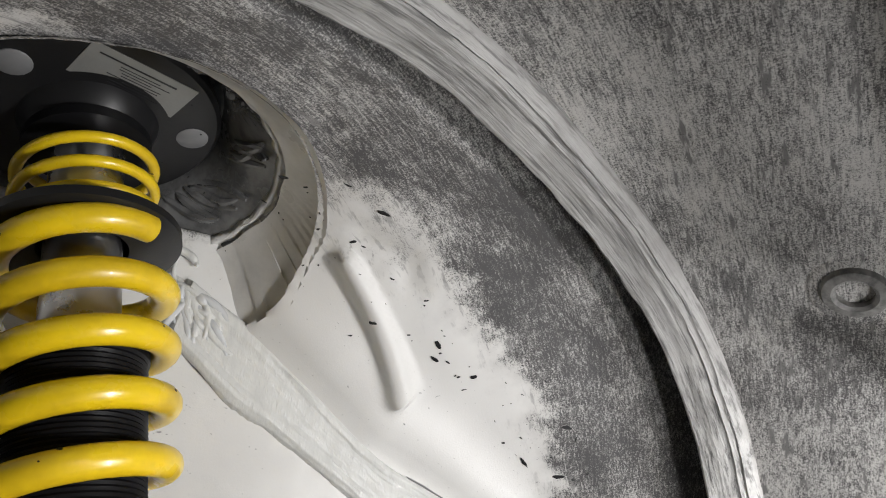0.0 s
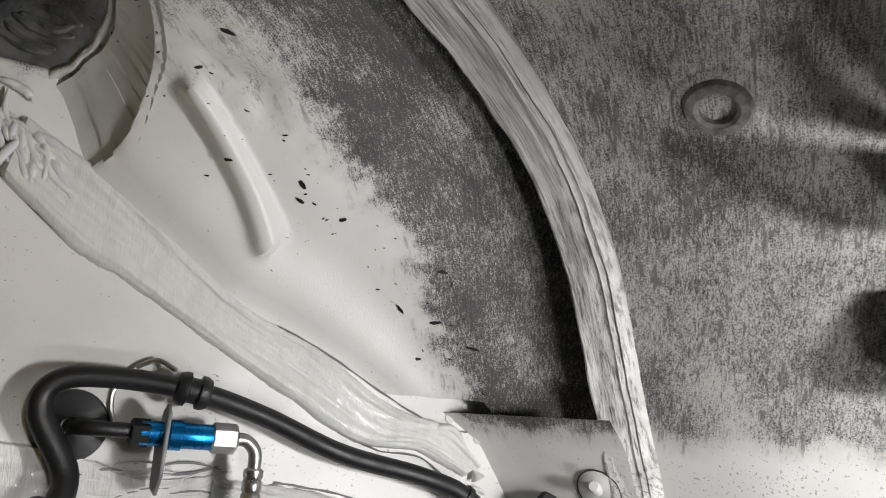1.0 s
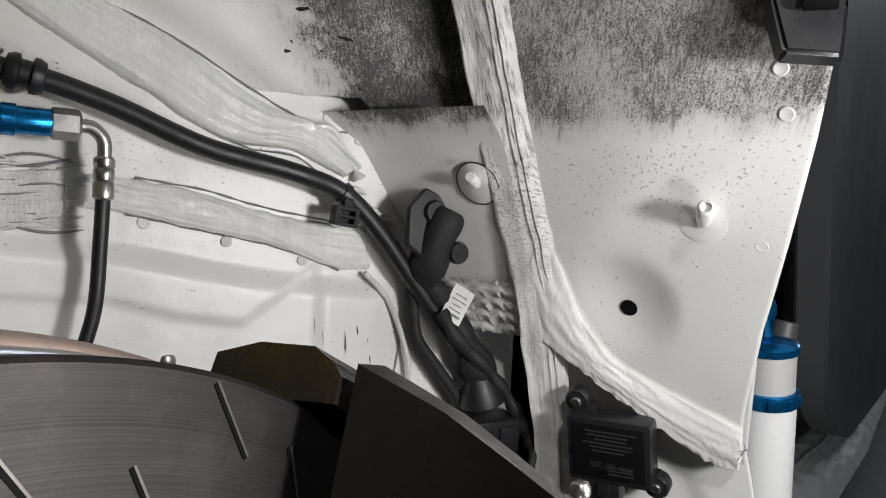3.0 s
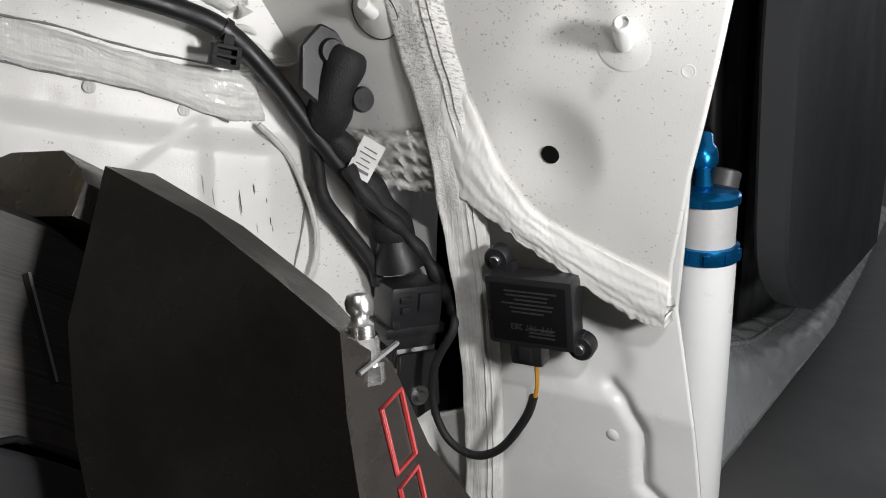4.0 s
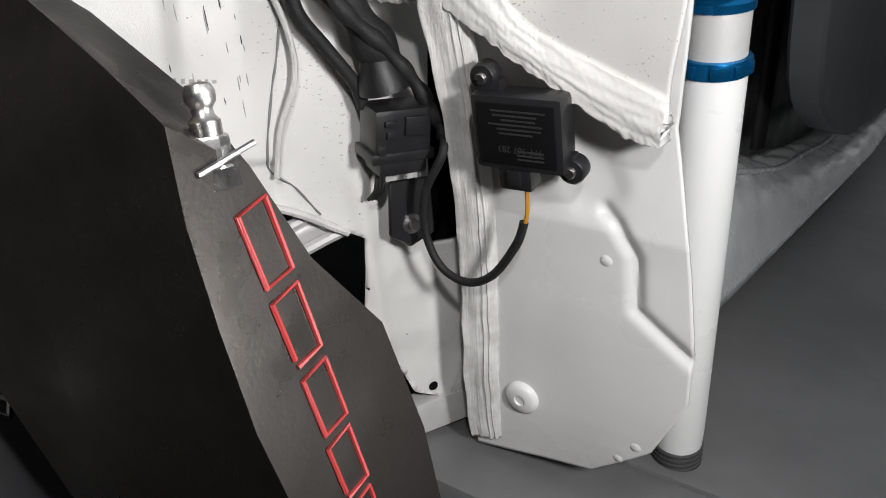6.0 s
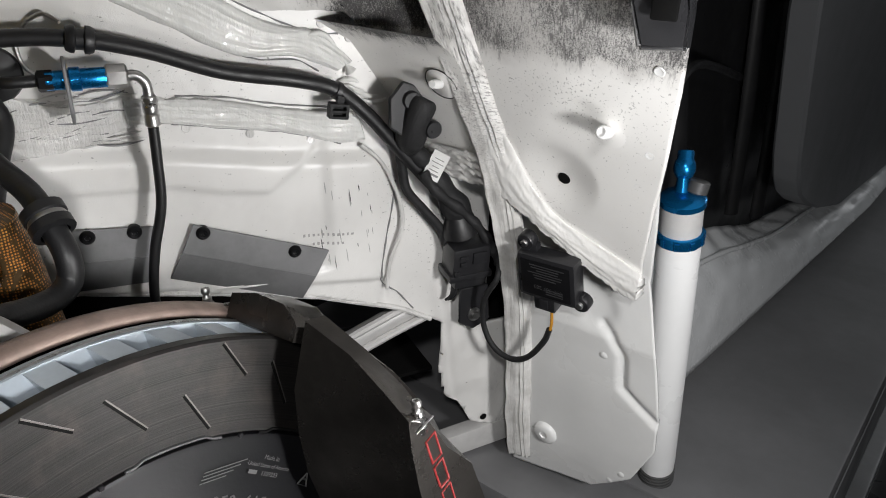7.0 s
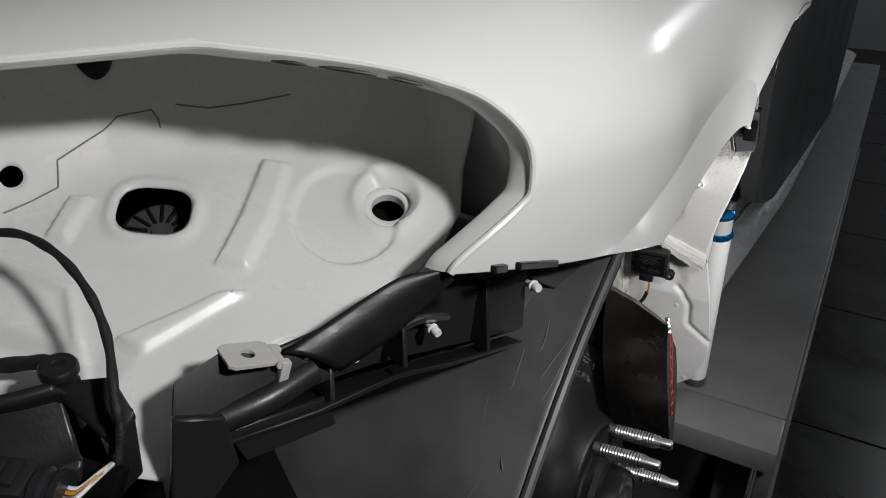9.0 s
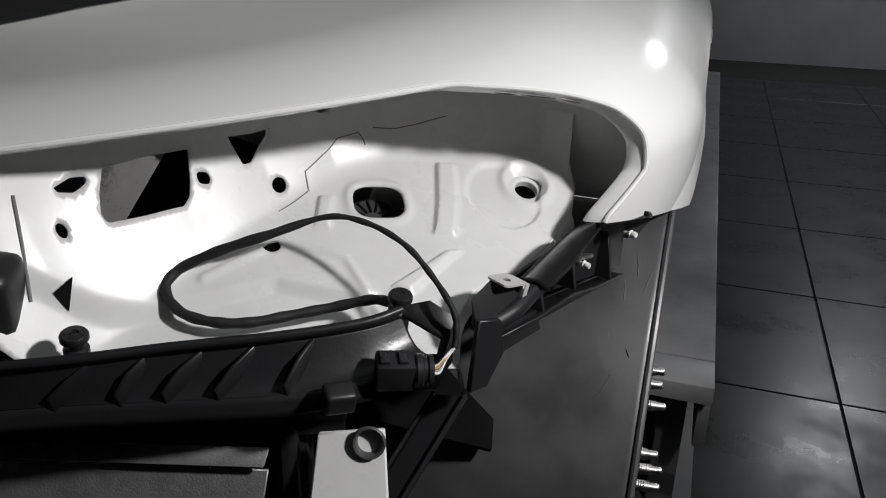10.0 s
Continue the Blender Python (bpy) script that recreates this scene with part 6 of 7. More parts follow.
# red outlined marks down the outer face; plain shapes in place of a maker's name
for k in range(7):
    z = 0.7212 - 0.0157 * k
    y = lerp_table([(0.73, 0.2575), (0.708, 0.2630), (0.692, 0.2672), (0.66, 0.2745), (0.62, 0.2850), (0.58, 0.2910)], z)
    pts = []
    for a, b in ((-0.0048, 0.0056), (0.0010, 0.0073), (0.0045, -0.0056), (-0.0013, -0.0073)):
        pts.append(V(cal_x(-0.0298, z + b), y + a, z + b))
    bm = bmesh.new()
    tube(bm, [pts[3].lerp(pts[0], 0.12 if k % 2 else 0.0), pts[0], pts[1], pts[2], pts[3]] + ([] if k % 2 else [pts[0]]), 0.00055, 6, 1)
    part("red_mark", bm, M_RED, caliper, "red outlined mark")

# ---- strut ----
strut = thing("coilover_strut", "coil-over strut with a yellow spring and black top mount", "shock absorber", BOT)
E1 = (V(1, 0, 0) - S_AX * S_AX.x).normalized()
E2 = S_AX.cross(E1)


def coil(bm, h0, h1, turns, r, wire, n=14, a0=0.0, flat=1.0):
    k = int(turns * 36)
    tube(bm, [TOP + S_AX * (h0 + (h1 - h0) * i / k) + (E1 * math.cos(a0 + 2 * math.pi * turns * i / k) + E2 * math.sin(a0 + 2 * math.pi * turns * i / k)) * r for i in range(k + 1)], wire, n, 1, flat=flat)
    return bm


part("main_spring", coil(bmesh.new(), 0.074, 0.215, 5.92, 0.0325, 0.0060, 16, -0.405), M_YELLOW, strut, "chipped yellow main coil spring")
part("helper_spring", coil(bmesh.new(), 0.026, 0.062, 2.9, 0.0280, 0.0026, 10, -3.73), M_YELLOW, strut, "thin yellow helper spring")
bm = bmesh.new()
lathe(bm, [(0, -0.004), (0.056, -0.004), (0.0585, -0.002), (0.0585, 0.003), (0.0565, 0.005), (0.030, 0.006), (0.026, 0.014), (0.024, 0.016), (0, 0.016)], TOP, S_AX, 80)
part("top_mount", bm, M_MOUNT, strut, "satin black round top mount plate")
for a in (-68, 65, 178):
    bm = bmesh.new()
    lathe(bm, [(0, 0.0062), (0.0070, 0.0062), (0.0075, 0.0058), (0.0075, 0.004)], ring_pt(radians(a), 0.0458, 0), S_AX, 24)
    part("mount_bolt", bm, M_GREY, strut, "flush grey bolt head")
bm = bmesh.new()
lathe(bm, [(0.010, 0.014), (0.027, 0.016), (0.027, 0.021), (0.010, 0.022)], TOP, S_AX, 40)
part("upper_perch", bm, M_HAT, strut)
bm = bmesh.new()
lathe(bm, [(0.016, 0.061), (0.030, 0.0615), (0.0335, 0.064), (0.0395, 0.067), (0.0395, 0.071), (0.034, 0.073), (0.018, 0.073)], TOP, S_AX, 56)
part("coupler", bm, M_MOUNT, strut, "black coupling ring between the springs")
bm = bmesh.new()
lathe(bm, [(0.0155, 0.016), (0.0155, 0.118)], TOP, S_AX, 40)
part("damper_rod", bm, M_ALU, strut, "polished damper tube")
bm = bmesh.new()
prof_t = [(0.0, 0.116), (0.025, 0.116), (0.0265, 0.118), (0.0265, 0.126), (0.0255, 0.127)]
for k in range(44):
    prof_t += [(0.0258, 0.128 + 0.002 * k), (0.0250, 0.129 + 0.002 * k)]
prof_t += [(0.0258, 0.217), (0.0345, 0.218), (0.0355, 0.221), (0.0355, 0.227), (0.0345, 0.229), (0.026, 0.230), (0.026, 0.30), (0, 0.30)]
lathe(bm, prof_t, TOP, S_AX, 48)
part("damper_body", bm, M_HAT, strut, "black threaded damper body")
bm = bmesh.new()
lathe(bm, [(0, 0.2165), (0.0345, 0.2165), (0.0345, 0.2225), (0, 0.2225)], TOP, S_AX, 12)
part("perch_nut", bm, M_BLUE, strut, "blue anodised spring perch nut")
stick_c = V(-0.307, 0.125, 1.034)
sx = V(-0.002, 0.050, 0.003) - S_AX * V(-0.002, 0.050, 0.003).dot(S_AX)
sx.normalize()
sy = S_AX.cross(sx)
stick_c = stick_c + S_AX * (0.0056 - (stick_c - TOP).dot(S_AX))
sm = Matrix((sx, sy, S_AX)).transposed().to_4x4()
sm.translation = stick_c
bm = bmesh.new()
block(bm, (0.050, 0.022, 0.0004), sm, 0)
sticker = part("sticker", bm, M_STICK, strut, "silver data sticker with dark print")
for k in range(8):
    bm = bmesh.new()
    block(bm, (0.024 - 0.005 * (k % 3), 0.0003, 0.0002), sm @ pose(0.003 - 0.003 * (k % 2), -0.0068 + 0.0016 * k, 0.0004), 0)
    part("print_line", bm, M_BLACK, sticker)
bm = bmesh.new()
block(bm, (0.036, 0.0008, 0.0002), sm @ pose(-0.002, 0.0068, 0.0004), 0)
part("logo_bar", bm, M_BLACK, sticker)
random.seed(8)
for k in range(26):
    t = random.uniform(0, 1)
    a = -0.405 + 2 * math.pi * 5.92 * t
    c = TOP + S_AX * (0.074 + 0.141 * t) + (E1 * math.cos(a) + E2 * math.sin(a)) * 0.0325
    o = ((E1 * math.cos(a) + E2 * math.sin(a)) * random.uniform(0.5, 1) - S_AX * random.uniform(-0.4, 1)).normalized()
    bm = bmesh.new()
    e1 = o.orthogonal().normalized()
    e2 = o.cross(e1)
    big = random.choice((0.0005, 0.0006, 0.0008, 0.0012))
    plate(bm, [c + o * 0.0059 + (e1 * math.cos(g) * random.uniform(0.5, 1.5) + e2 * math.sin(g) * random.uniform(0.4, 1.0)) * big for g in (0, 0.8, 1.6, 2.4, 3.2, 4.0, 4.8, 5.6)], o, 0.0002)
    part("paint_chip", bm, M_HAT, strut)

# ---- lines, hoses and wiring ----
hose = thing("rubber_hose", "thick black rubber hose clipped along the inner wall", "hose", (-0.30, 0.28, 0.85))
HP = [(-0.300, 0.210, 0.770), (-0.311, 0.222, 0.790), (-0.323, 0.234, 0.812), (-0.332, 0.222, 0.838), (-0.329, 0.226, 0.852), (-0.319, 0.246, 0.8555), (-0.303, 0.277, 0.853), (-0.288, 0.309, 0.844), (-0.269, 0.346, 0.829), (-0.248, 0.387, 0.820), (-0.236, 0.411, 0.811), (-0.226, 0.431, 0.791), (-0.217, 0.450, 0.766), (-0.204, 0.476, 0.732), (-0.190, 0.502, 0.700)]
bm = bmesh.new()
tube(bm, HP, lambda t: 0.0049 + 0.0008 * smooth((0.28 - t) / 0.1), 16, 8)
part("hose", bm, M_RUBBER, hose)


def along(pts, i):
    a, b = Vector(pts[i - 1]), Vector(pts[i + 1])
    return Vector(pts[i]), (b - a).normalized()


p, d = along(HP, 6)
bm = bmesh.new()
lathe(bm, [(0.0050, -0.008), (0.0068, -0.0075), (0.0080, -0.005), (0.0080, -0.0028), (0.0060, -0.002), (0.0060, 0.002), (0.0080, 0.0028), (0.0080, 0.005), (0.0068, 0.0075), (0.0050, 0.008)], p, d, 24)
part("rubber_sleeve", bm, M_RUBBER, hose)
bm = bmesh.new()
tube(bm, [on_wall(0.262, 0.862, 0.002), on_wall(0.255, 0.850, 0.001), on_wall(0.257, 0.836, 0.002), on_wall(0.266, 0.829, 0.003)], 0.0013, 8)
tube(bm, [on_wall(0.262, 0.862, 0.002), on_wall(0.270, 0.866, 0.006), on_wall(0.277, 0.862, 0.012)], 0.0013, 8)
part("wire_loop", bm, M_STEEL, hose, "thin steel wire clip")
p, d = along(HP, 10)
bm = bmesh.new()
lathe(bm, [(0.0048, -0.0018), (0.0060, -0.0016), (0.0060, 0.0016), (0.0048, 0.0018)], p, d, 20)
part("cable_tie", bm, M_BLACK, hose)
bm = bmesh.new()
ck = Matrix.Translation(p + V(0.004, -0.004, -0.012)) @ pose(0, 0, 0, 0, 8, 62)
for cx, cz, sx, sz in ((-0.0055, 0, 0.0022, 0.010), (0.0055, 0, 0.0022, 0.010), (0, 0.0042, 0.012, 0.0018), (0, 0.0, 0.012, 0.0015), (0, -0.0042, 0.012, 0.0018)):
    block(bm, (sx, 0.008, sz), ck @ pose(cx, 0, cz), 0.0004)
block(bm, (0.011, 0.003, 0.009), ck @ pose(0, 0.003, 0), 0.0004)
block(bm, (0.005, 0.005, 0.006), ck @ pose(0.001, 0.001, 0.007), 0.0006)
part("clip_block", bm, M_TAPE, hose)

grom = thing("wall_grommet", "black rubber grommet in the inner wall", "grommet", on_wall(0.241, 0.835))
bm = bmesh.new()
lathe(bm, [(0.004, 0.006), (0.009, 0.004), (0.0155, 0.003), (0.0165, 0.001), (0.0165, -0.001)], on_wall(0.241, 0.833), WALL_N, 32)
part("grommet", bm, M_RUBBER, grom)

line = thing("brake_line", "blue brake line union on a bracket, with hose", "brake line", on_wall(0.28, 0.83))
WT = V(0.447, 0.894, 0)


def fit_at(y, z=0.8325):
    return on_wall(y, z, 0.0246)


bm = bmesh.new()
tube(bm, [on_wall(0.241, 0.833, 0.004), fit_at(0.247, 0.833), fit_at(0.262, 0.833)], 0.0034, 10, 5)
part("pipe", bm, M_RUBBER, line)
bm = bmesh.new()
lathe(bm, [(0.0050, 0), (0.0062, 0.001), (0.0062, 0.008), (0.005, 0.009), (0.005, 0.012)], fit_at(0.262), WT, 6)
part("lock_nut", bm, M_HAT, line)
bm = bmesh.new()
o = [on_wall(0.2745, z, off) for z, off in ((0.843, 0.016), (0.846, 0.026), (0.842, 0.034), (0.815, 0.034), (0.806, 0.024), (0.808, 0.008), (0.83, 0.002))]
plate(bm, o, WT, 0.0018, 0.0004)
part("bracket_plate", bm, M_GREY, line, "grey sheet bracket plate")
bm = bmesh.new()
lathe(bm, [(0.0055, 0), (0.0068, 0.0008), (0.0068, 0.006), (0.0058, 0.0065), (0.0058, 0.020), (0.0052, 0.021)], fit_at(0.2765), WT, 24)
lathe(bm, [(0.0055, -0.010), (0.0055, 0)], fit_at(0.2750), WT, 24)
part("union", bm, M_BLUE, line, "blue anodised union")
bm = bmesh.new()
lathe(bm, [(0.0060, 0), (0.0070, 0.001), (0.0070, 0.011), (0.0058, 0.012), (0.0040, 0.0125)], fit_at(0.2935), WT, 6)
part("steel_nut", bm, M_STEEL, line)
bm = bmesh.new()
tube(bm, [fit_at(0.304), fit_at(0.3085, 0.832), fit_at(0.3125, 0.827), fit_at(0.3130, 0.818)], 0.0031, 12, 6)
part("elbow", bm, M_STEEL, line)
bm = bmesh.new()
q = fit_at(0.3130, 0.820)
lathe(bm, [(0.0036, 0), (0.0046, 0.001), (0.0046, 0.004), (0.0040, 0.005), (0.0046, 0.006), (0.0046, 0.010), (0.0040, 0.011), (0.0046, 0.012), (0.0046, 0.018), (0.0036, 0.019)], q, (0, 0, -1), 18)
part("crimp_sleeve", bm, M_STEEL, line)
bm = bmesh.new()
tube(bm, [fit_at(0.3130, 0.804), fit_at(0.3125, 0.78), fit_at(0.311, 0.75), fit_at(0.304, 0.72), fit_at(0.300, 0.69), fit_at(0.300, 0.655)], 0.0033, 12, 6)
part("flex_hose", bm, M_RUBBER, line)

hose_b = thing("cooling_hose", "black rubber hose bending behind the brake disc", "hose", (-0.22, 0.2, 0.75))
HB = [(-0.304, 0.214, 0.800), (-0.278, 0.212, 0.797), (-0.258, 0.214, 0.790), (-0.240, 0.213, 0.780), (-0.227, 0.213, 0.765), (-0.224, 0.210, 0.752), (-0.219, 0.196, 0.748), (-0.205, 0.168, 0.757), (-0.188, 0.138, 0.772)]
bm = bmesh.new()
tube(bm, HB, 0.0064, 16, 8)
part("hose", bm, M_RUBBER, hose_b)
p, d = along(HB, 3)
bm = bmesh.new()
lathe(bm, [(0.0075, -0.008), (0.0110, -0.007), (0.0110, -0.002), (0.0095, -0.001), (0.0095, 0.001), (0.0110, 0.002), (0.0110, 0.007), (0.0075, 0.008)], p, d, 24)
part("rubber_sleeve", bm, M_RUBBER, hose_b)
bm = bmesh.new()
lathe(bm, [(0.0098, -0.0012), (0.0102, 0), (0.0098, 0.0012)], p, d, 24)
part("metal_band", bm, M_STEEL, hose_b)
bm = bmesh.new()
CUFF = spline([(-0.194, 0.150, 0.768), (-0.184, 0.127, 0.777), (-0.179, 0.104, 0.778)], 12)
tube(bm, CUFF, lambda t: 0.0122 - 0.0012 * t + 0.0009 * math.cos(t * 25), 24, 1)
part("braided_cuff", bm, M_TAPE, hose_b, "black ribbed protective cuff with slots")
bm = bmesh.new()
lathe(bm, [(0.0119, -0.0012), (0.0126, 0), (0.0119, 0.0012)], CUFF[17], CUFF[18] - CUFF[16], 28)
part("cuff_tie", bm, M_STEEL, hose_b, "bright steel tie")
for i in (3, 8, 13, 21):
    ax = (CUFF[i + 1] - CUFF[i - 1]).normalized()
    for k in range(9):
        # near-black blocks on the cuff stand for the shade in its slots
        bm = bmesh.new()
        block(bm, (0.0016, 0.0048, 0.0024), Matrix.Translation(CUFF[i]) @ frame_along(ax) @ Matrix.Rotation(2 * math.pi * k / 9 + i, 4, "Z") @ pose(0.0117, 0, 0), 0.0006, 1)
        part("cuff_slot_shade", bm, M_DARK, hose_b)

knuckle = thing("wheel_carrier", "bare aluminium wheel carrier and strut clevis with a flange nut", "wheel carrier", (-0.2, 0.14, 0.68))
bm = bmesh.new()
plate(bm, [V(-0.252, 0.108, 0.791), V(-0.226, 0.159, 0.808), V(-0.222, 0.167, 0.807), V(-0.218, 0.171, 0.799), V(-0.213, 0.173, 0.778), V(-0.211, 0.173, 0.765), V(-0.233, 0.131, 0.755), V(-0.245, 0.106, 0.744)], V(-0.86, 0.48, -0.15), 0.012, 0.0012)
part("clevis", bm, M_GREY, knuckle, "grey clevis plate")
bm = bmesh.new()
na = V(0.86, -0.48, 0.15)
lathe(bm, [(0, 0), (0.0165, 0), (0.0165, 0.0015), (0.0155, 0.002), (0.0125, 0.002)], (-0.2195, 0.1594, 0.7899), na, 32)
lathe(bm, [(0.0105, 0.002), (0.0105, 0.009), (0.009, 0.0105), (0.006, 0.0105)], (-0.2195, 0.1594, 0.7899), na, 6)
lathe(bm, [(0.006, 0.009), (0.006, 0.016), (0.005, 0.0175), (0, 0.0175)], (-0.2195, 0.1594, 0.7899), na, 20)
part("flange_nut", bm, M_STEEL, knuckle, "large zinc flange nut")
bm = bmesh.new()
plate(bm, [V(-0.178, 0.148, 0.780), V(-0.172, 0.158, 0.772), V(-0.166, 0.168, 0.760), V(-0.172, 0.160, 0.745), V(-0.178, 0.140, 0.735), V(-0.186, 0.105, 0.705), V(-0.189, 0.076, 0.690), V(-0.189, 0.078, 0.720), V(-0.189, 0.098, 0.748), V(-0.186, 0.112, 0.759), V(-0.182, 0.131, 0.772)], V(0.9, -0.35, 0.25), -0.02, 0.003)
part("upright", bm, M_CAST, knuckle, "bright machined aluminium upright")
bm = bmesh.new()
bolt(bm, (-0.181, 0.115, 0.745), V(0.9, -0.35, 0.25), 0.0068, 0.006, True, 0.009)
part("upright_bolt", bm, M_STEEL, knuckle)
bm = bmesh.new()
lathe(bm, [(0.010, 0), (0.010, 0.003), (0.005, 0.003), (0.005, 0)], (-0.186, 0.086, 0.745), V(0.9, -0.35, 0.25), 24, closed=True)
part("sensor_ring", bm, M_WHITE, knuckle)
bm = bmesh.new()
tube(bm, [(-0.268, 0.192, 0.778), (-0.268, 0.198, 0.755), (-0.262, 0.200, 0.725), (-0.250, 0.200, 0.695)], 0.017, 24, 6)
part("heat_sleeve", bm, M_GOLD, knuckle, "gold dotted heat-shield sleeve")
# added filler in the near-black shade colour, behind the upright
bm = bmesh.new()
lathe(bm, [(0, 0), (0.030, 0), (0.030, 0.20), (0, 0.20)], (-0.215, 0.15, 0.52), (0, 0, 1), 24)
part("upright_filler", bm, M_DARK, knuckle)
bm = bmesh.new()
tube(bm, [(-0.158, 0.152, 0.752), (-0.164, 0.138, 0.755), (-0.168, 0.122, 0.756)], lambda t: 0.0062 - 0.0016 * t, 18, 6)
part("sensor_boot", bm, M_RUBBER, knuckle, "black rubber sensor boot")
sensor = thing("sensor_cables", "thin grey sensor cables tied beside the wheel carrier", "cable", (-0.17, 0.07, 0.74))
for k, pts in enumerate((((-0.182, 0.110, 0.776), (-0.174, 0.090, 0.775), (-0.172, 0.076, 0.765), (-0.167, 0.064, 0.742), (-0.163, 0.056, 0.72)), ((-0.165, 0.135, 0.755), (-0.170, 0.112, 0.755), (-0.172, 0.092, 0.742), (-0.168, 0.074, 0.72), (-0.163, 0.056, 0.69)))):
    bm = bmesh.new()
    tube(bm, pts, 0.0032, 10, 6)
    part("cable", bm, M_TAPE if k else M_HORN, sensor)
bm = bmesh.new()
lathe(bm, [(0.006, 0), (0.0085, 0.001), (0.0085, 0.016), (0.006, 0.017)], (-0.166, 0.062, 0.725), (-0.1, 0.15, 1), 18)
part("tie_sleeve", bm, M_RUBBER, sensor)

for pts, bolts in ((((0.262, 0.735), (0.306, 0.730), (0.304, 0.688), (0.258, 0.690)), ((0.270, 0.729), (0.295, 0.728))), (((0.328, 0.727), (0.411, 0.691), (0.392, 0.653), (0.311, 0.688)), ((0.333, 0.720), (0.388, 0.695)))):
    sp = thing("splash_plate", "grey sheet-metal splash plate with black button screws", "plate", on_wall(pts[0][0], pts[0][1]), "splash plates")
    bm = bmesh.new()
    (ya, za), (yb, zb), (yc, zc), (yd, zd) = pts
    m1, m2 = ((ya + yd) / 2, (za + zd) / 2), ((yb + yc) / 2, (zb + zc) / 2)
    plate(bm, [on_wall(ya, za, 0.0075), on_wall(yb, zb, 0.0075), on_wall(*m2, 0.0078), on_wall(*m1, 0.0078)], WALL_N, 0.0015, 0.0003)
    part("sheet", bm, M_GREY, sp)
    bm = bmesh.new()
    plate(bm, [on_wall(*m1, 0.0079), on_wall(*m2, 0.0079), on_wall(yc, zc, 0.0035), on_wall(yd, zd, 0.0035)], WALL_N, 0.0015, 0.0003)
    part("folded_edge", bm, M_GREY, sp)
    for y, z in bolts:
        bm = bmesh.new()
        lathe(bm, [(0.0016, 0.0014), (0.0018, 0.0024), (0.0030, 0.0026), (0.0043, 0.0016), (0.0048, 0.0004), (0.0048, -0.003)], on_wall(y, z, 0.009), WALL_N, 20)
        lathe(bm, [(0, 0.0008), (0.0016, 0.0014)], on_wall(y, z, 0.009), WALL_N, 6)
        part("button_screw", bm, M_HAT, sp)

harness = thing("wiring_harness", "taped black wiring harness hanging beside the panel seam", "wiring harness", (-0.2, 0.48, 0.74))
bm = bmesh.new()
tube(bm, [(-0.197, 0.455, 0.805), (-0.203, 0.450, 0.785), (-0.212, 0.458, 0.766), (-0.207, 0.468, 0.753), (-0.202, 0.478, 0.736), (-0.196, 0.488, 0.718), (-0.191, 0.497, 0.702)], lambda t: 0.0085 + 0.0022 * math.sin(t * 9) + 0.0012 * math.sin(t * 31), 14, 8)
part("trunk", bm, M_TAPE, harness)
bm = bmesh.new()
tube(bm, [(-0.219, 0.452, 0.768), (-0.220, 0.457, 0.750), (-0.218, 0.460, 0.731), (-0.211, 0.472, 0.713), (-0.204, 0.484, 0.695), (-0.202, 0.488, 0.682)], 0.0036, 10, 6)
part("branch", bm, M_TAPE, harness)
bm = bmesh.new()
tube(bm, [(-0.204, 0.462, 0.748), (-0.196, 0.469, 0.732), (-0.186, 0.487, 0.714), (-0.178, 0.502, 0.695), (-0.172, 0.510, 0.679), (-0.166, 0.512, 0.667)], lambda t: 0.0040 + 0.0008 * math.sin(t * 40), 10, 6)
part("branch", bm, M_TAPE, harness)
bm = bmesh.new()
hm = Matrix.Translation((-0.1975, 0.4690, 0.7520)) @ frame_along(V(0.75, -0.62, 0.2), V(-0.35, -0.2, 0.9)) @ pose(0, 0, 0, 0, 0, 38)
block(bm, (0.013, 0.021, 0.0005), hm, 0)
tag = part("paper_tag", bm, M_PAPER, harness, "white paper tag with black print")
for k in range(5):
    bm = bmesh.new()
    block(bm, (0.0095 - 0.002 * (k % 3), 0.0006 if k else 0.0016, 0.0002), hm @ pose(0, 0.0068 - 0.0030 * k, 0.0005), 0)
    part("print_line", bm, M_BLACK, tag)
socket = thing("harness_connector", "large black multi-pin connector with a rubber boot", "connector", (-0.188, 0.497, 0.67))
bm = bmesh.new()
lathe(bm, [(0.0085, 0), (0.010, 0.004), (0.0135, 0.012), (0.0145, 0.018)], (-0.194, 0.490, 0.710), V(0.10, 0.25, -1), 24)
part("boot", bm, M_RUBBER, socket)
bm = bmesh.new()
km = Matrix.Translation((-0.1885, 0.4975, 0.672)) @ Matrix((V(0.447, 0.894, 0), V(-0.894, 0.447, 0), V(0, 0, 1))).transposed().to_4x4() @ pose(0, 0, 0, 6, 0, 0)
block(bm, (0.033, 0.022, 0.026), km, 0.003)
part("housing", bm, M_BLACK, socket)
bm = bmesh.new()
block(bm, (0.037, 0.024, 0.006), km @ pose(0, 0, -0.013), 0.0015)
block(bm, (0.028, 0.020, 0.010), km @ pose(0.001, 0, -0.019), 0.002)
part("lever", bm, M_BLACK, socket)
for x, z, sx_, sz in ((-0.008, 0.006, 0.007, 0.003), (-0.008, 0.000, 0.005, 0.004), (0.006, 0.004, 0.012, 0.010), (-0.013, -0.008, 0.004, 0.005)):
    bm = bmesh.new()
    block(bm, (sx_, 0.003, sz), km @ pose(x, -0.0115, z), 0.0006)
    part("latch", bm, M_BLACK, socket)
bm = bmesh.new()
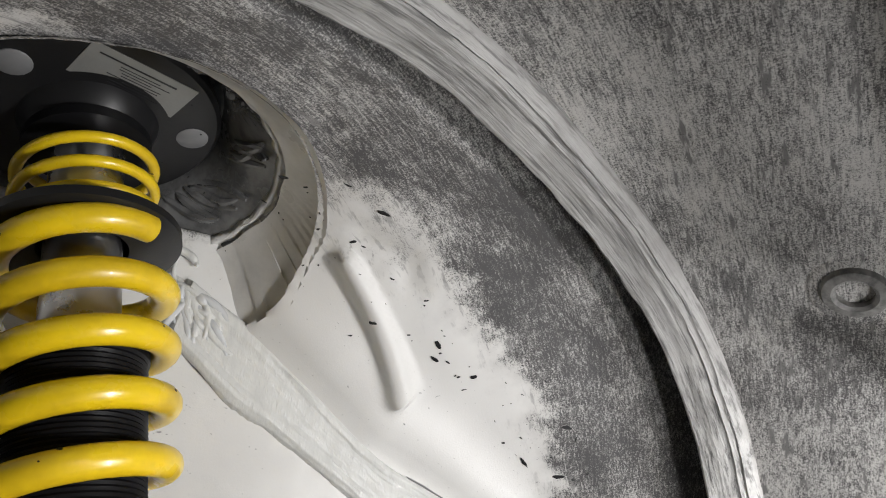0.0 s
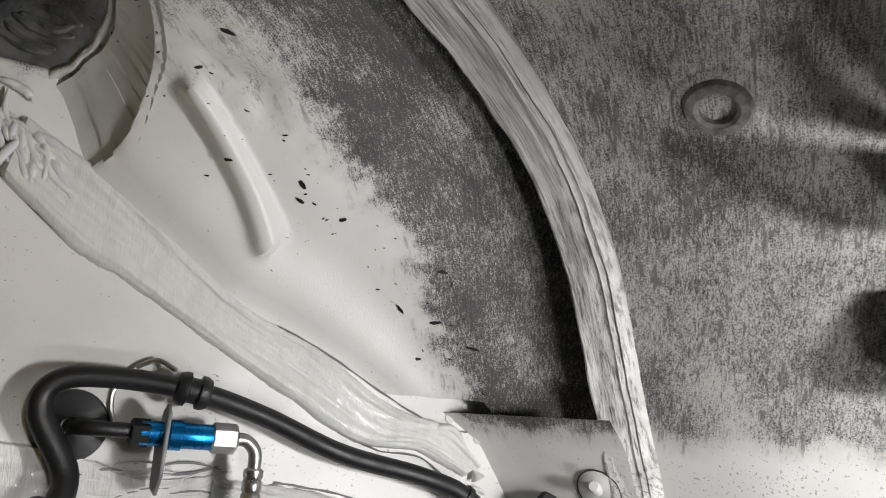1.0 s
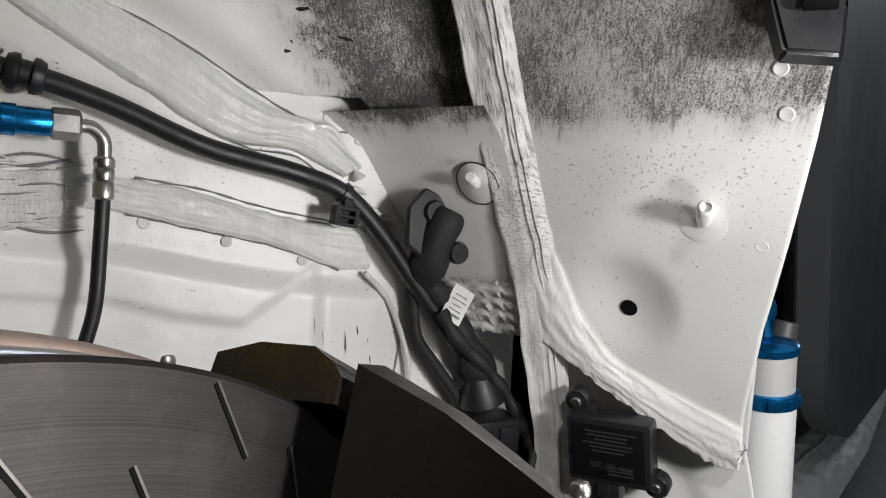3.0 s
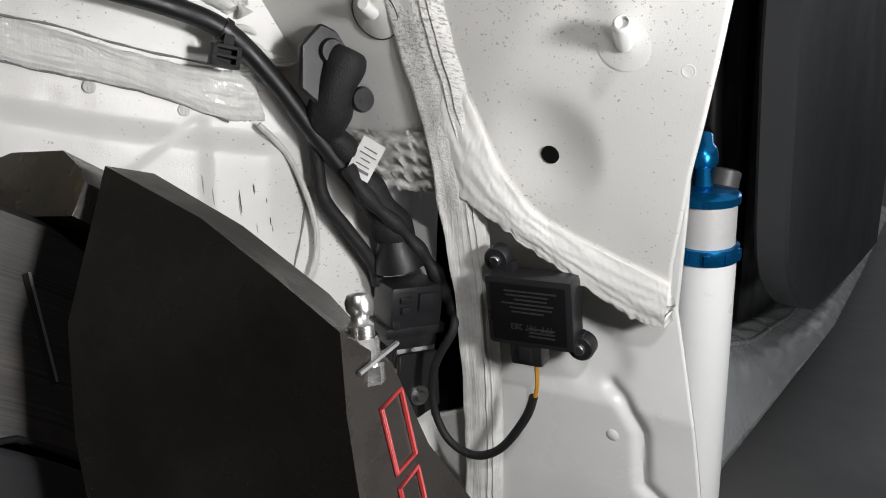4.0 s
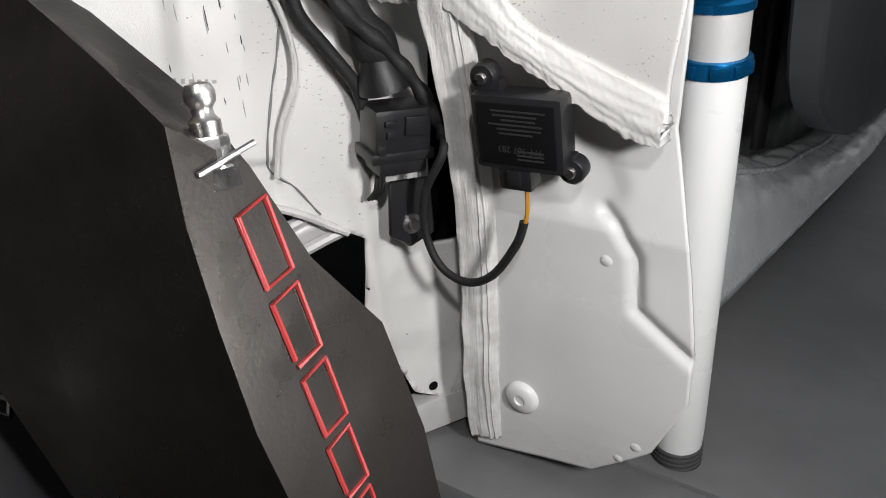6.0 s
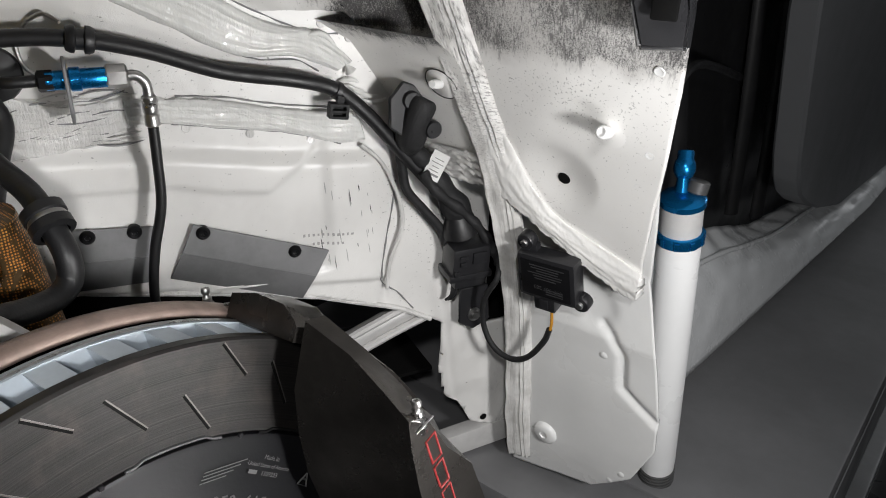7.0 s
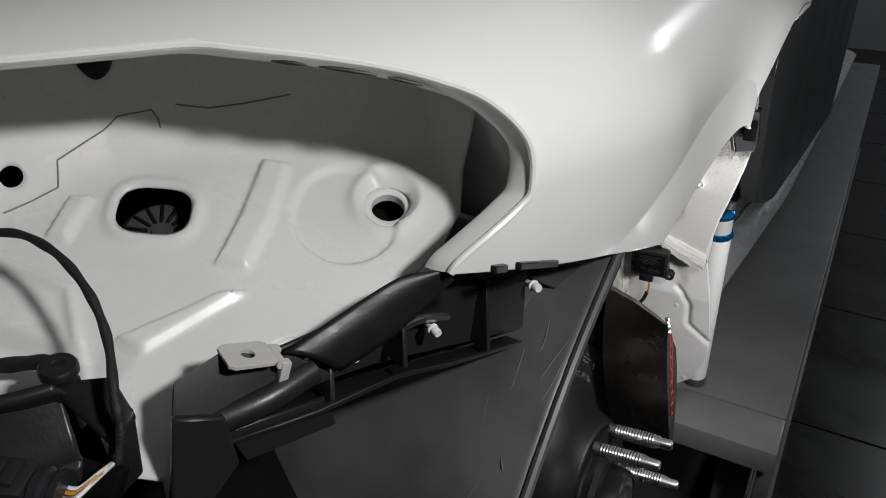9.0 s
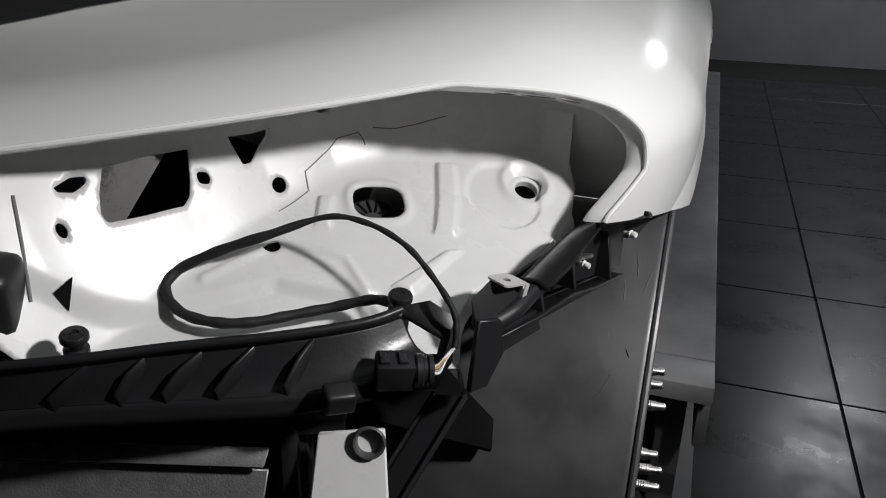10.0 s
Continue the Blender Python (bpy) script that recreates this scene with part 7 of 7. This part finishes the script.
for k in range(3):
    tube(bm, [km @ V(-0.010 + 0.002 * k, 0, -0.022), km @ V(-0.011 + 0.002 * k, -0.001, -0.034), km @ V(-0.013 + 0.002 * k, 0.004, -0.042)], 0.0012, 6, 4)
part("wires", bm, M_TAPE, socket)
for nm, pts, n_, th in (("harness_bracket", [(0.505, 0.640), (0.528, 0.640), (0.531, 0.606), (0.517, 0.599), (0.505, 0.608)], 0.014, 0.003), ("harness_bracket", [(0.447, 0.806), (0.456, 0.817), (0.468, 0.812), (0.474, 0.793), (0.472, 0.775), (0.461, 0.774), (0.447, 0.786)], 0.028, 0.004)):
    hb = thing(nm, "black plastic harness bracket", "bracket", on_wall(pts[0][0], pts[0][1]), "harness brackets")
    bm = bmesh.new()
    plate(bm, [on_wall(y, z, n_) for y, z in pts], WALL_N, th, 0.001)
    part("plate", bm, M_BLACK, hb)
    bm = bmesh.new()
    c = on_wall(sum(p[0] for p in pts) / len(pts), pts[-1][1] + (0.006 if n_ < 0.02 else 0.018), n_ + th)
    if n_ < 0.02:
        bolt(bm, c, WALL_N, 0.0035, 0.004, False, 0.006)
        part("screw", bm, M_STEEL, hb)
    else:
        lathe(bm, [(0, 0.003), (0.0055, 0.003), (0.0065, 0.001), (0.0065, 0)], c, WALL_N, 24)
        lathe(bm, [(0, 0.003), (0.0055, 0.003), (0.0065, 0.001), (0.0065, 0)], c + V(0.008, 0.014, -0.022), WALL_N, 24)
        part("boss", bm, M_BLACK, hb)

module = thing("control_module", "small black control unit box screwed to the panel", "control unit", (-0.112, 0.50, 0.66))
mm = pose(-0.1105, 0.4955, 0.6820, 12, -2, 3) @ Matrix.Scale(0.86, 4)
bm = bmesh.new()
block(bm, (0.054, 0.018, 0.044), mm, 0.003)
part("housing", bm, M_BLACK, module)
bm = bmesh.new()
block(bm, (0.046, 0.002, 0.036), mm @ pose(0, -0.0088, 0), 0.0008)
lid = part("label_plate", bm, M_HAT, module)
text_part("7PP 907 283", 0.0052, mm @ pose(0.015, -0.0101, -0.0065, 90, 180, 0), M_RELIEF, lid)
for k in range(6):
    bm = bmesh.new()
    block(bm, (0.032 - 0.006 * (k % 3), 0.0002, 0.0010), mm @ pose(0.002 - 0.002 * (k % 2), -0.0100, 0.0140 - 0.0026 * k), 0)
    part("print_line", bm, M_RELIEF, lid)
for k in range(3):
    bm = bmesh.new()
    block(bm, (0.016, 0.0002, 0.0010), mm @ pose(0.008, -0.0100, -0.0088 - 0.0024 * k), 0)
    part("print_line", bm, M_RELIEF, lid)
for x, z in ((-0.0215, 0.0285), (0.0275, -0.0215)):
    bm = bmesh.new()
    lathe(bm, [(0.0068, -0.006), (0.0068, 0.001), (0.006, 0.002), (0, 0.002)], mm @ V(x, 0, z), mm.to_3x3() @ V(0, -1, 0), 24)
    block(bm, (0.014, 0.008, 0.010), mm @ pose(x * 0.82, 0.002, z * 0.8), 0.001)
    ear = part("ear", bm, M_BLACK, module)
    bm = bmesh.new()
    bolt(bm, mm @ V(x, -0.002, z), mm.to_3x3() @ V(0, -1, 0), 0.0028, 0.0025, False, 0.0)
    part("screw", bm, M_STEEL, ear)
bm = bmesh.new()
block(bm, (0.020, 0.013, 0.015), mm @ pose(-0.004, -0.001, -0.0275), 0.0015)
block(bm, (0.008, 0.003, 0.009), mm @ pose(-0.004, -0.008, -0.027), 0.0006)
part("connector", bm, M_BLACK, module)
bm = bmesh.new()
tube(bm, [mm @ V(-0.001, 0, -0.034), V(-0.1085, 0.500, 0.640), V(-0.111, 0.501, 0.628)], 0.0012, 8, 5)
part("wire", bm, M_WIRE, module, "orange wires")
bm = bmesh.new()
tube(bm, [(-0.110, 0.500, 0.634), (-0.115, 0.502, 0.620), (-0.130, 0.505, 0.598), (-0.147, 0.506, 0.589), (-0.164, 0.506, 0.594), (-0.173, 0.504, 0.612), (-0.171, 0.500, 0.637), (-0.160, 0.500, 0.660), (-0.164, 0.508, 0.668)], 0.0024, 10, 8)
part("cable", bm, M_TAPE, module)

# ---- beside the wheel well ----
bottle = thing("jack_bottle", "white tapered bottle with blue anodised collars", "bottle", (-0.047, 0.6107, DECK))
B0, B1 = V(-0.0470, 0.6107, DECK), V(-0.0456, 0.5627, 0.7112)
BA = (B1 - B0).normalized()
L = (B1 - B0).length
bm = bmesh.new()
lathe(bm, [(0, 0.016), (0.0150, 0.016), (0.0155, 0.03), (0.0162, L - 0.004), (0.0158, L - 0.002), (0, L - 0.002)], B0, BA, 48)
part("body", bm, M_TUBE, bottle)
bm = bmesh.new()
for k in range(4):
    lathe(bm, [(0.0135, 0.004 * k), (0.0160, 0.004 * k + 0.001), (0.0160, 0.004 * k + 0.003), (0.0135, 0.004 * k + 0.004)], B0, BA, 40)
lathe(bm, [(0, 0), (0.0135, 0), (0.0135, 0.017), (0, 0.017)], B0, BA, 32)
part("ribbed_foot", bm, M_HORN, bottle)
bm = bmesh.new()
lathe(bm, [(0.0155, L - 0.005), (0.0172, L - 0.0045), (0.0174, L), (0.0174, L + 0.002), (0.0170, L + 0.0035), (0.015, L + 0.004)], B0, BA, 48)
part("lower_collar", bm, M_BLUE, bottle, "blue anodised collar")
for k in range(10):
    a = 2 * math.pi * k / 10
    bm = bmesh.new()
    block(bm, (0.0020, 0.0036, 0.0060), Matrix.Translation(B0) @ frame_along(BA, V(1, 0, 0)) @ Matrix.Rotation(a, 4, "Z") @ pose(0.0174, 0, L - 0.0008), 0.0004)
    part("collar_lug", bm, M_BLUE, bottle)
bm = bmesh.new()
prof_b = [(0.0150, L + 0.003)]
for k in range(14):
    prof_b += [(0.01508, L + 0.0045 + 0.0015 * k), (0.0150, L + 0.0052 + 0.0015 * k)]
lathe(bm, prof_b + [(0.0150, L + 0.027)], B0, BA, 48)
part("silver_barrel", bm, M_CAST, bottle, "finely grooved silver barrel")
bm = bmesh.new()
lathe(bm, [(0.0150, L + 0.0255), (0.0164, L + 0.026), (0.0164, L + 0.030), (0.0150, L + 0.0315), (0.0065, L + 0.033), (0, L + 0.033)], B0, BA, 40)
part("cap", bm, M_BLUE, bottle, "blue anodised cap")
bm = bmesh.new()
lathe(bm, [(0.0060, -0.004), (0.0050, 0.004), (0.0046, 0.008), (0.0056, 0.009), (0.0074, 0.0125), (0.0078, 0.016), (0.0072, 0.020), (0.0058, 0.022), (0.0058, 0.027), (0.005, 0.028), (0, 0.028)], V(-0.0490, 0.5635, 0.7440), V(-0.18, 0.32, 0.9), 32)
part("coupling", bm, M_BLUE, bottle, "blue quick coupling")
bm = bmesh.new()
lathe(bm, [(0.006, 0), (0.0075, 0.001), (0.0075, 0.009), (0.006, 0.010), (0, 0.010)], V(-0.0400, 0.5660, 0.7430), V(0.1, 0.2, 1), 24)
part("valve_knob", bm, M_HORN, bottle)

def sill_low(y):
    return V(lerp_table([(0.56, -0.073), (0.70, -0.065), (1.33, -0.027), (1.80, -0.020), (3.2, -0.01)], y), y, 0.50)


def sill_top(y):
    return V(lerp_table([(0.56, -0.125), (1.3, -0.105), (3.2, -0.09)], y), y, lerp_table([(0.56, 0.66), (0.80, 0.615), (1.0, 0.555), (1.25, 0.525), (3.2, 0.52)], y))


def sill(u, v):
    y = 0.575 + 2.6 * u ** 1.5
    return sill_low(y).lerp(sill_top(y), v) + V(0.012, 0, 0.006) * math.sin(math.pi * v) + V(0.003, 0, 0.003) * noise.noise(V(y * 30, v * 6, 3)) * (0.2 + 0.8 * v)


bm = bmesh.new()
sheet(bm, sill, 200, 20)
thicken(part("sill", bm, M_GLOSS, car, "white door sill with glossy lumpy sealant", facing=V(1, 1, 1)), 0.003, -1.0)
bm = bmesh.new()
tube(bm, [sill(k / 40, 0.72) + V(0.001, 0, 0.002 + 0.001 * math.sin(k * 2.3)) for k in range(30)], 0.003, 10, 4)
part("sill_bead", bm, M_GLOSS, car)
bm = bmesh.new()
sheet(bm, lambda u, v: V(-0.145 + 0.03 * u, 0.565 + 2.6 * u, 0.48 + 1.0 * v), 10, 10)
part("aperture_trim", bm, M_MOUNT, car, "dark door aperture behind the wheel well")
for y, x, z1 in ((0.72, -0.135, 0.90), (0.90, -0.128, 1.05), (0.945, -0.110, 1.10)):
    bm = bmesh.new()
    tube(bm, [V(x, y + 0.07, sill_top(y).z - 0.01), V(x, y + 0.05, 0.72), V(x - 0.004, y - 0.01, z1)], 0.009, 10, 4, flat=0.5)
    part("door_seal", bm, M_RUBBER, car, "black rubber door seal")
bm = bmesh.new()
tube(bm, [V(-0.085, 0.60, 0.790), V(-0.11, 0.72, 0.80), V(-0.115, 0.86, 0.765)], 0.004, 8, 5)
part("seal_lip", bm, M_RUBBER, car)
# quarter of the body above the panel, seen through the gap
bm = bmesh.new()
plate(bm, [V(-0.013, 0.4405, 0.8857), V(-0.0223, 0.4808, 0.9102), V(-0.0255, 0.460, 0.905), V(-0.0262, 0.444, 0.8985), V(-0.0253, 0.435, 0.8925), V(-0.0200, 0.436, 0.8868)], (-0.9, 0.3, 0), 0.002, 0.0005)
part("fender_web", bm, M_WHITE, car)
# black end piece over the panel's outer corner
endp = thing("panel_end_cap", "black plastic end cap on the arch panel's corner", "cap", (-0.02, 0.43, 0.87))
bm = bmesh.new()
loft(bm, [[V(-0.034, 0.418, 0.905), V(-0.008, 0.424, 0.912), V(-0.0055, 0.4215, 0.884), V(-0.0065, 0.424, 0.866), V(-0.0275, 0.4085, 0.8655), V(-0.033, 0.410, 0.885)],
          [V(-0.030, 0.398, 0.908), V(-0.006, 0.402, 0.913), V(-0.0035, 0.4065, 0.886), V(-0.0045, 0.4125, 0.868), V(-0.0225, 0.4005, 0.8685), V(-0.028, 0.398, 0.888)]])
bmesh.ops.bevel(bm, geom=list(bm.edges), offset=0.0015, segments=2, affect="EDGES")
part("shell", bm, M_BLACK, endp)
# solid near-black block in place of the shaded hollow in the cap
bm = bmesh.new()
block(bm, (0.012, 0.004, 0.020), pose(-0.012, 0.4005, 0.892, -12, 0, 10), 0.001)
part("pocket", bm, M_DARK, endp)

def door_x(y, z):
    return -0.045 + 0.035 * (y - 0.9) - 0.10 * max(0, z - 0.9)


bm = bmesh.new()
outline = [(0.79, 1.25), (0.815, 0.98), (0.840, 0.83), (0.868, 0.74), (0.886, 0.685), (0.902, 0.655), (0.925, 0.632), (0.960, 0.613), (1.02, 0.590), (1.13, 0.562), (1.5, 0.545), (2.0, 0.535), (2.0, 1.25)]
plate(bm, [V(door_x(y, 0), y, z) for y, z in outline], (-1, 0.035, 0), 0.03, 0.003)
part("door_skin", bm, M_DOOR, car, "dark grey lower door skin with rounded corner")

# chassis parts behind the brake
under = thing("subframe", "dusty grey subframe tube under the inner wall", "subframe", (-0.27, 0.45, 0.58))
bm = bmesh.new()
tube(bm, [(-0.33, 0.36, 0.53), (-0.25, 0.47, 0.60), (-0.22, 0.52, 0.62)], 0.016, 16, 4, flat=0.6)
part("tube", bm, M_CAST, under)
for dz in (-0.010, 0.009):
    bm = bmesh.new()
    tube(bm, [(-0.318, 0.353, 0.536 + dz), (-0.238, 0.463, 0.606 + dz), (-0.208, 0.513, 0.626 + dz)], 0.0035, 8, 4)
    part("pressed_rib", bm, M_CAST, under)
# near-black plate stands for the shaded cavity under the inner wall
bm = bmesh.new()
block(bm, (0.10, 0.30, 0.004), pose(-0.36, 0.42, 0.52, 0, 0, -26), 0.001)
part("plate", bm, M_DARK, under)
bm = bmesh.new()
block(bm, (0.016, 0.17, 0.024), Matrix.Translation(on_wall(0.535, 0.466, -0.006)) @ pose(0, 0, 0, 4, 0, -26.6), 0.002)
part("crossbar", bm, M_CAST, under, "bare steel bar below the inner wall")
# the tab's hole: a black disc for its shade, no opening
bm = bmesh.new()
lathe(bm, [(0, 0.0006), (0.0030, 0.0006), (0.0033, 0.0)], on_wall(0.538, 0.489, 0.001 + wall_relief(0.538, 0.489)), WALL_N, 18)
part("tab_hole_shade", bm, M_DARK, car)
# added black sheet that closes the well behind the brake and stands for its shade
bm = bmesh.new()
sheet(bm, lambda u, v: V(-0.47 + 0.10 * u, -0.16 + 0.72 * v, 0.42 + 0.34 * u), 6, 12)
part("underbody", bm, M_DARK, car, "black sheet closing the well behind the brake")

# ---- garage furniture far behind ----
cab = thing("tool_cabinet", "dark tool cabinet against the garage wall", "cabinet", (2.6, 5.9, 0))
bm = bmesh.new()
block(bm, (1.2, 0.5, 0.9), Matrix.Translation((2.6, 6.0, 0.45)), 0.01)
part("body", bm, M_BLACK, cab)
for k in range(4):
    bm = bmesh.new()
    block(bm, (1.1, 0.02, 0.18), Matrix.Translation((2.6, 5.74, 0.18 + 0.21 * k)), 0.005)
    dr = part("drawer", bm, M_HORN, cab)
    bm = bmesh.new()
    block(bm, (0.5, 0.02, 0.015), Matrix.Translation((2.6, 5.72, 0.22 + 0.21 * k)), 0.004)
    part("handle", bm, M_STEEL, dr)
panel = slab("trim", (0.9, 6.36, 0.6), (2.1, 6.399, 2.2), M_GREY, "pale grey panel on the garage wall", "wall panel")

# floor tiles
TILE = 0.62
tile_me = None
for i in range(10):
    for j in range(12):
        x, y = -1.10 + TILE * i, -1.54 + TILE * j
        if tile_me is None:
            bm = bmesh.new()
            block(bm, (TILE - 0.006, TILE - 0.006, 0.012), Matrix.Translation((0, 0, -0.006)), 0.0015, 1)
            tile_me = bpy.data.meshes.new("tile")
            bm.to_mesh(tile_me)
            bm.free()
            tile_me.materials.append(M_TILE)
        ob = new("tile", tile_me)
        ob.parent = floor
        ob.location = (x, y, 0)
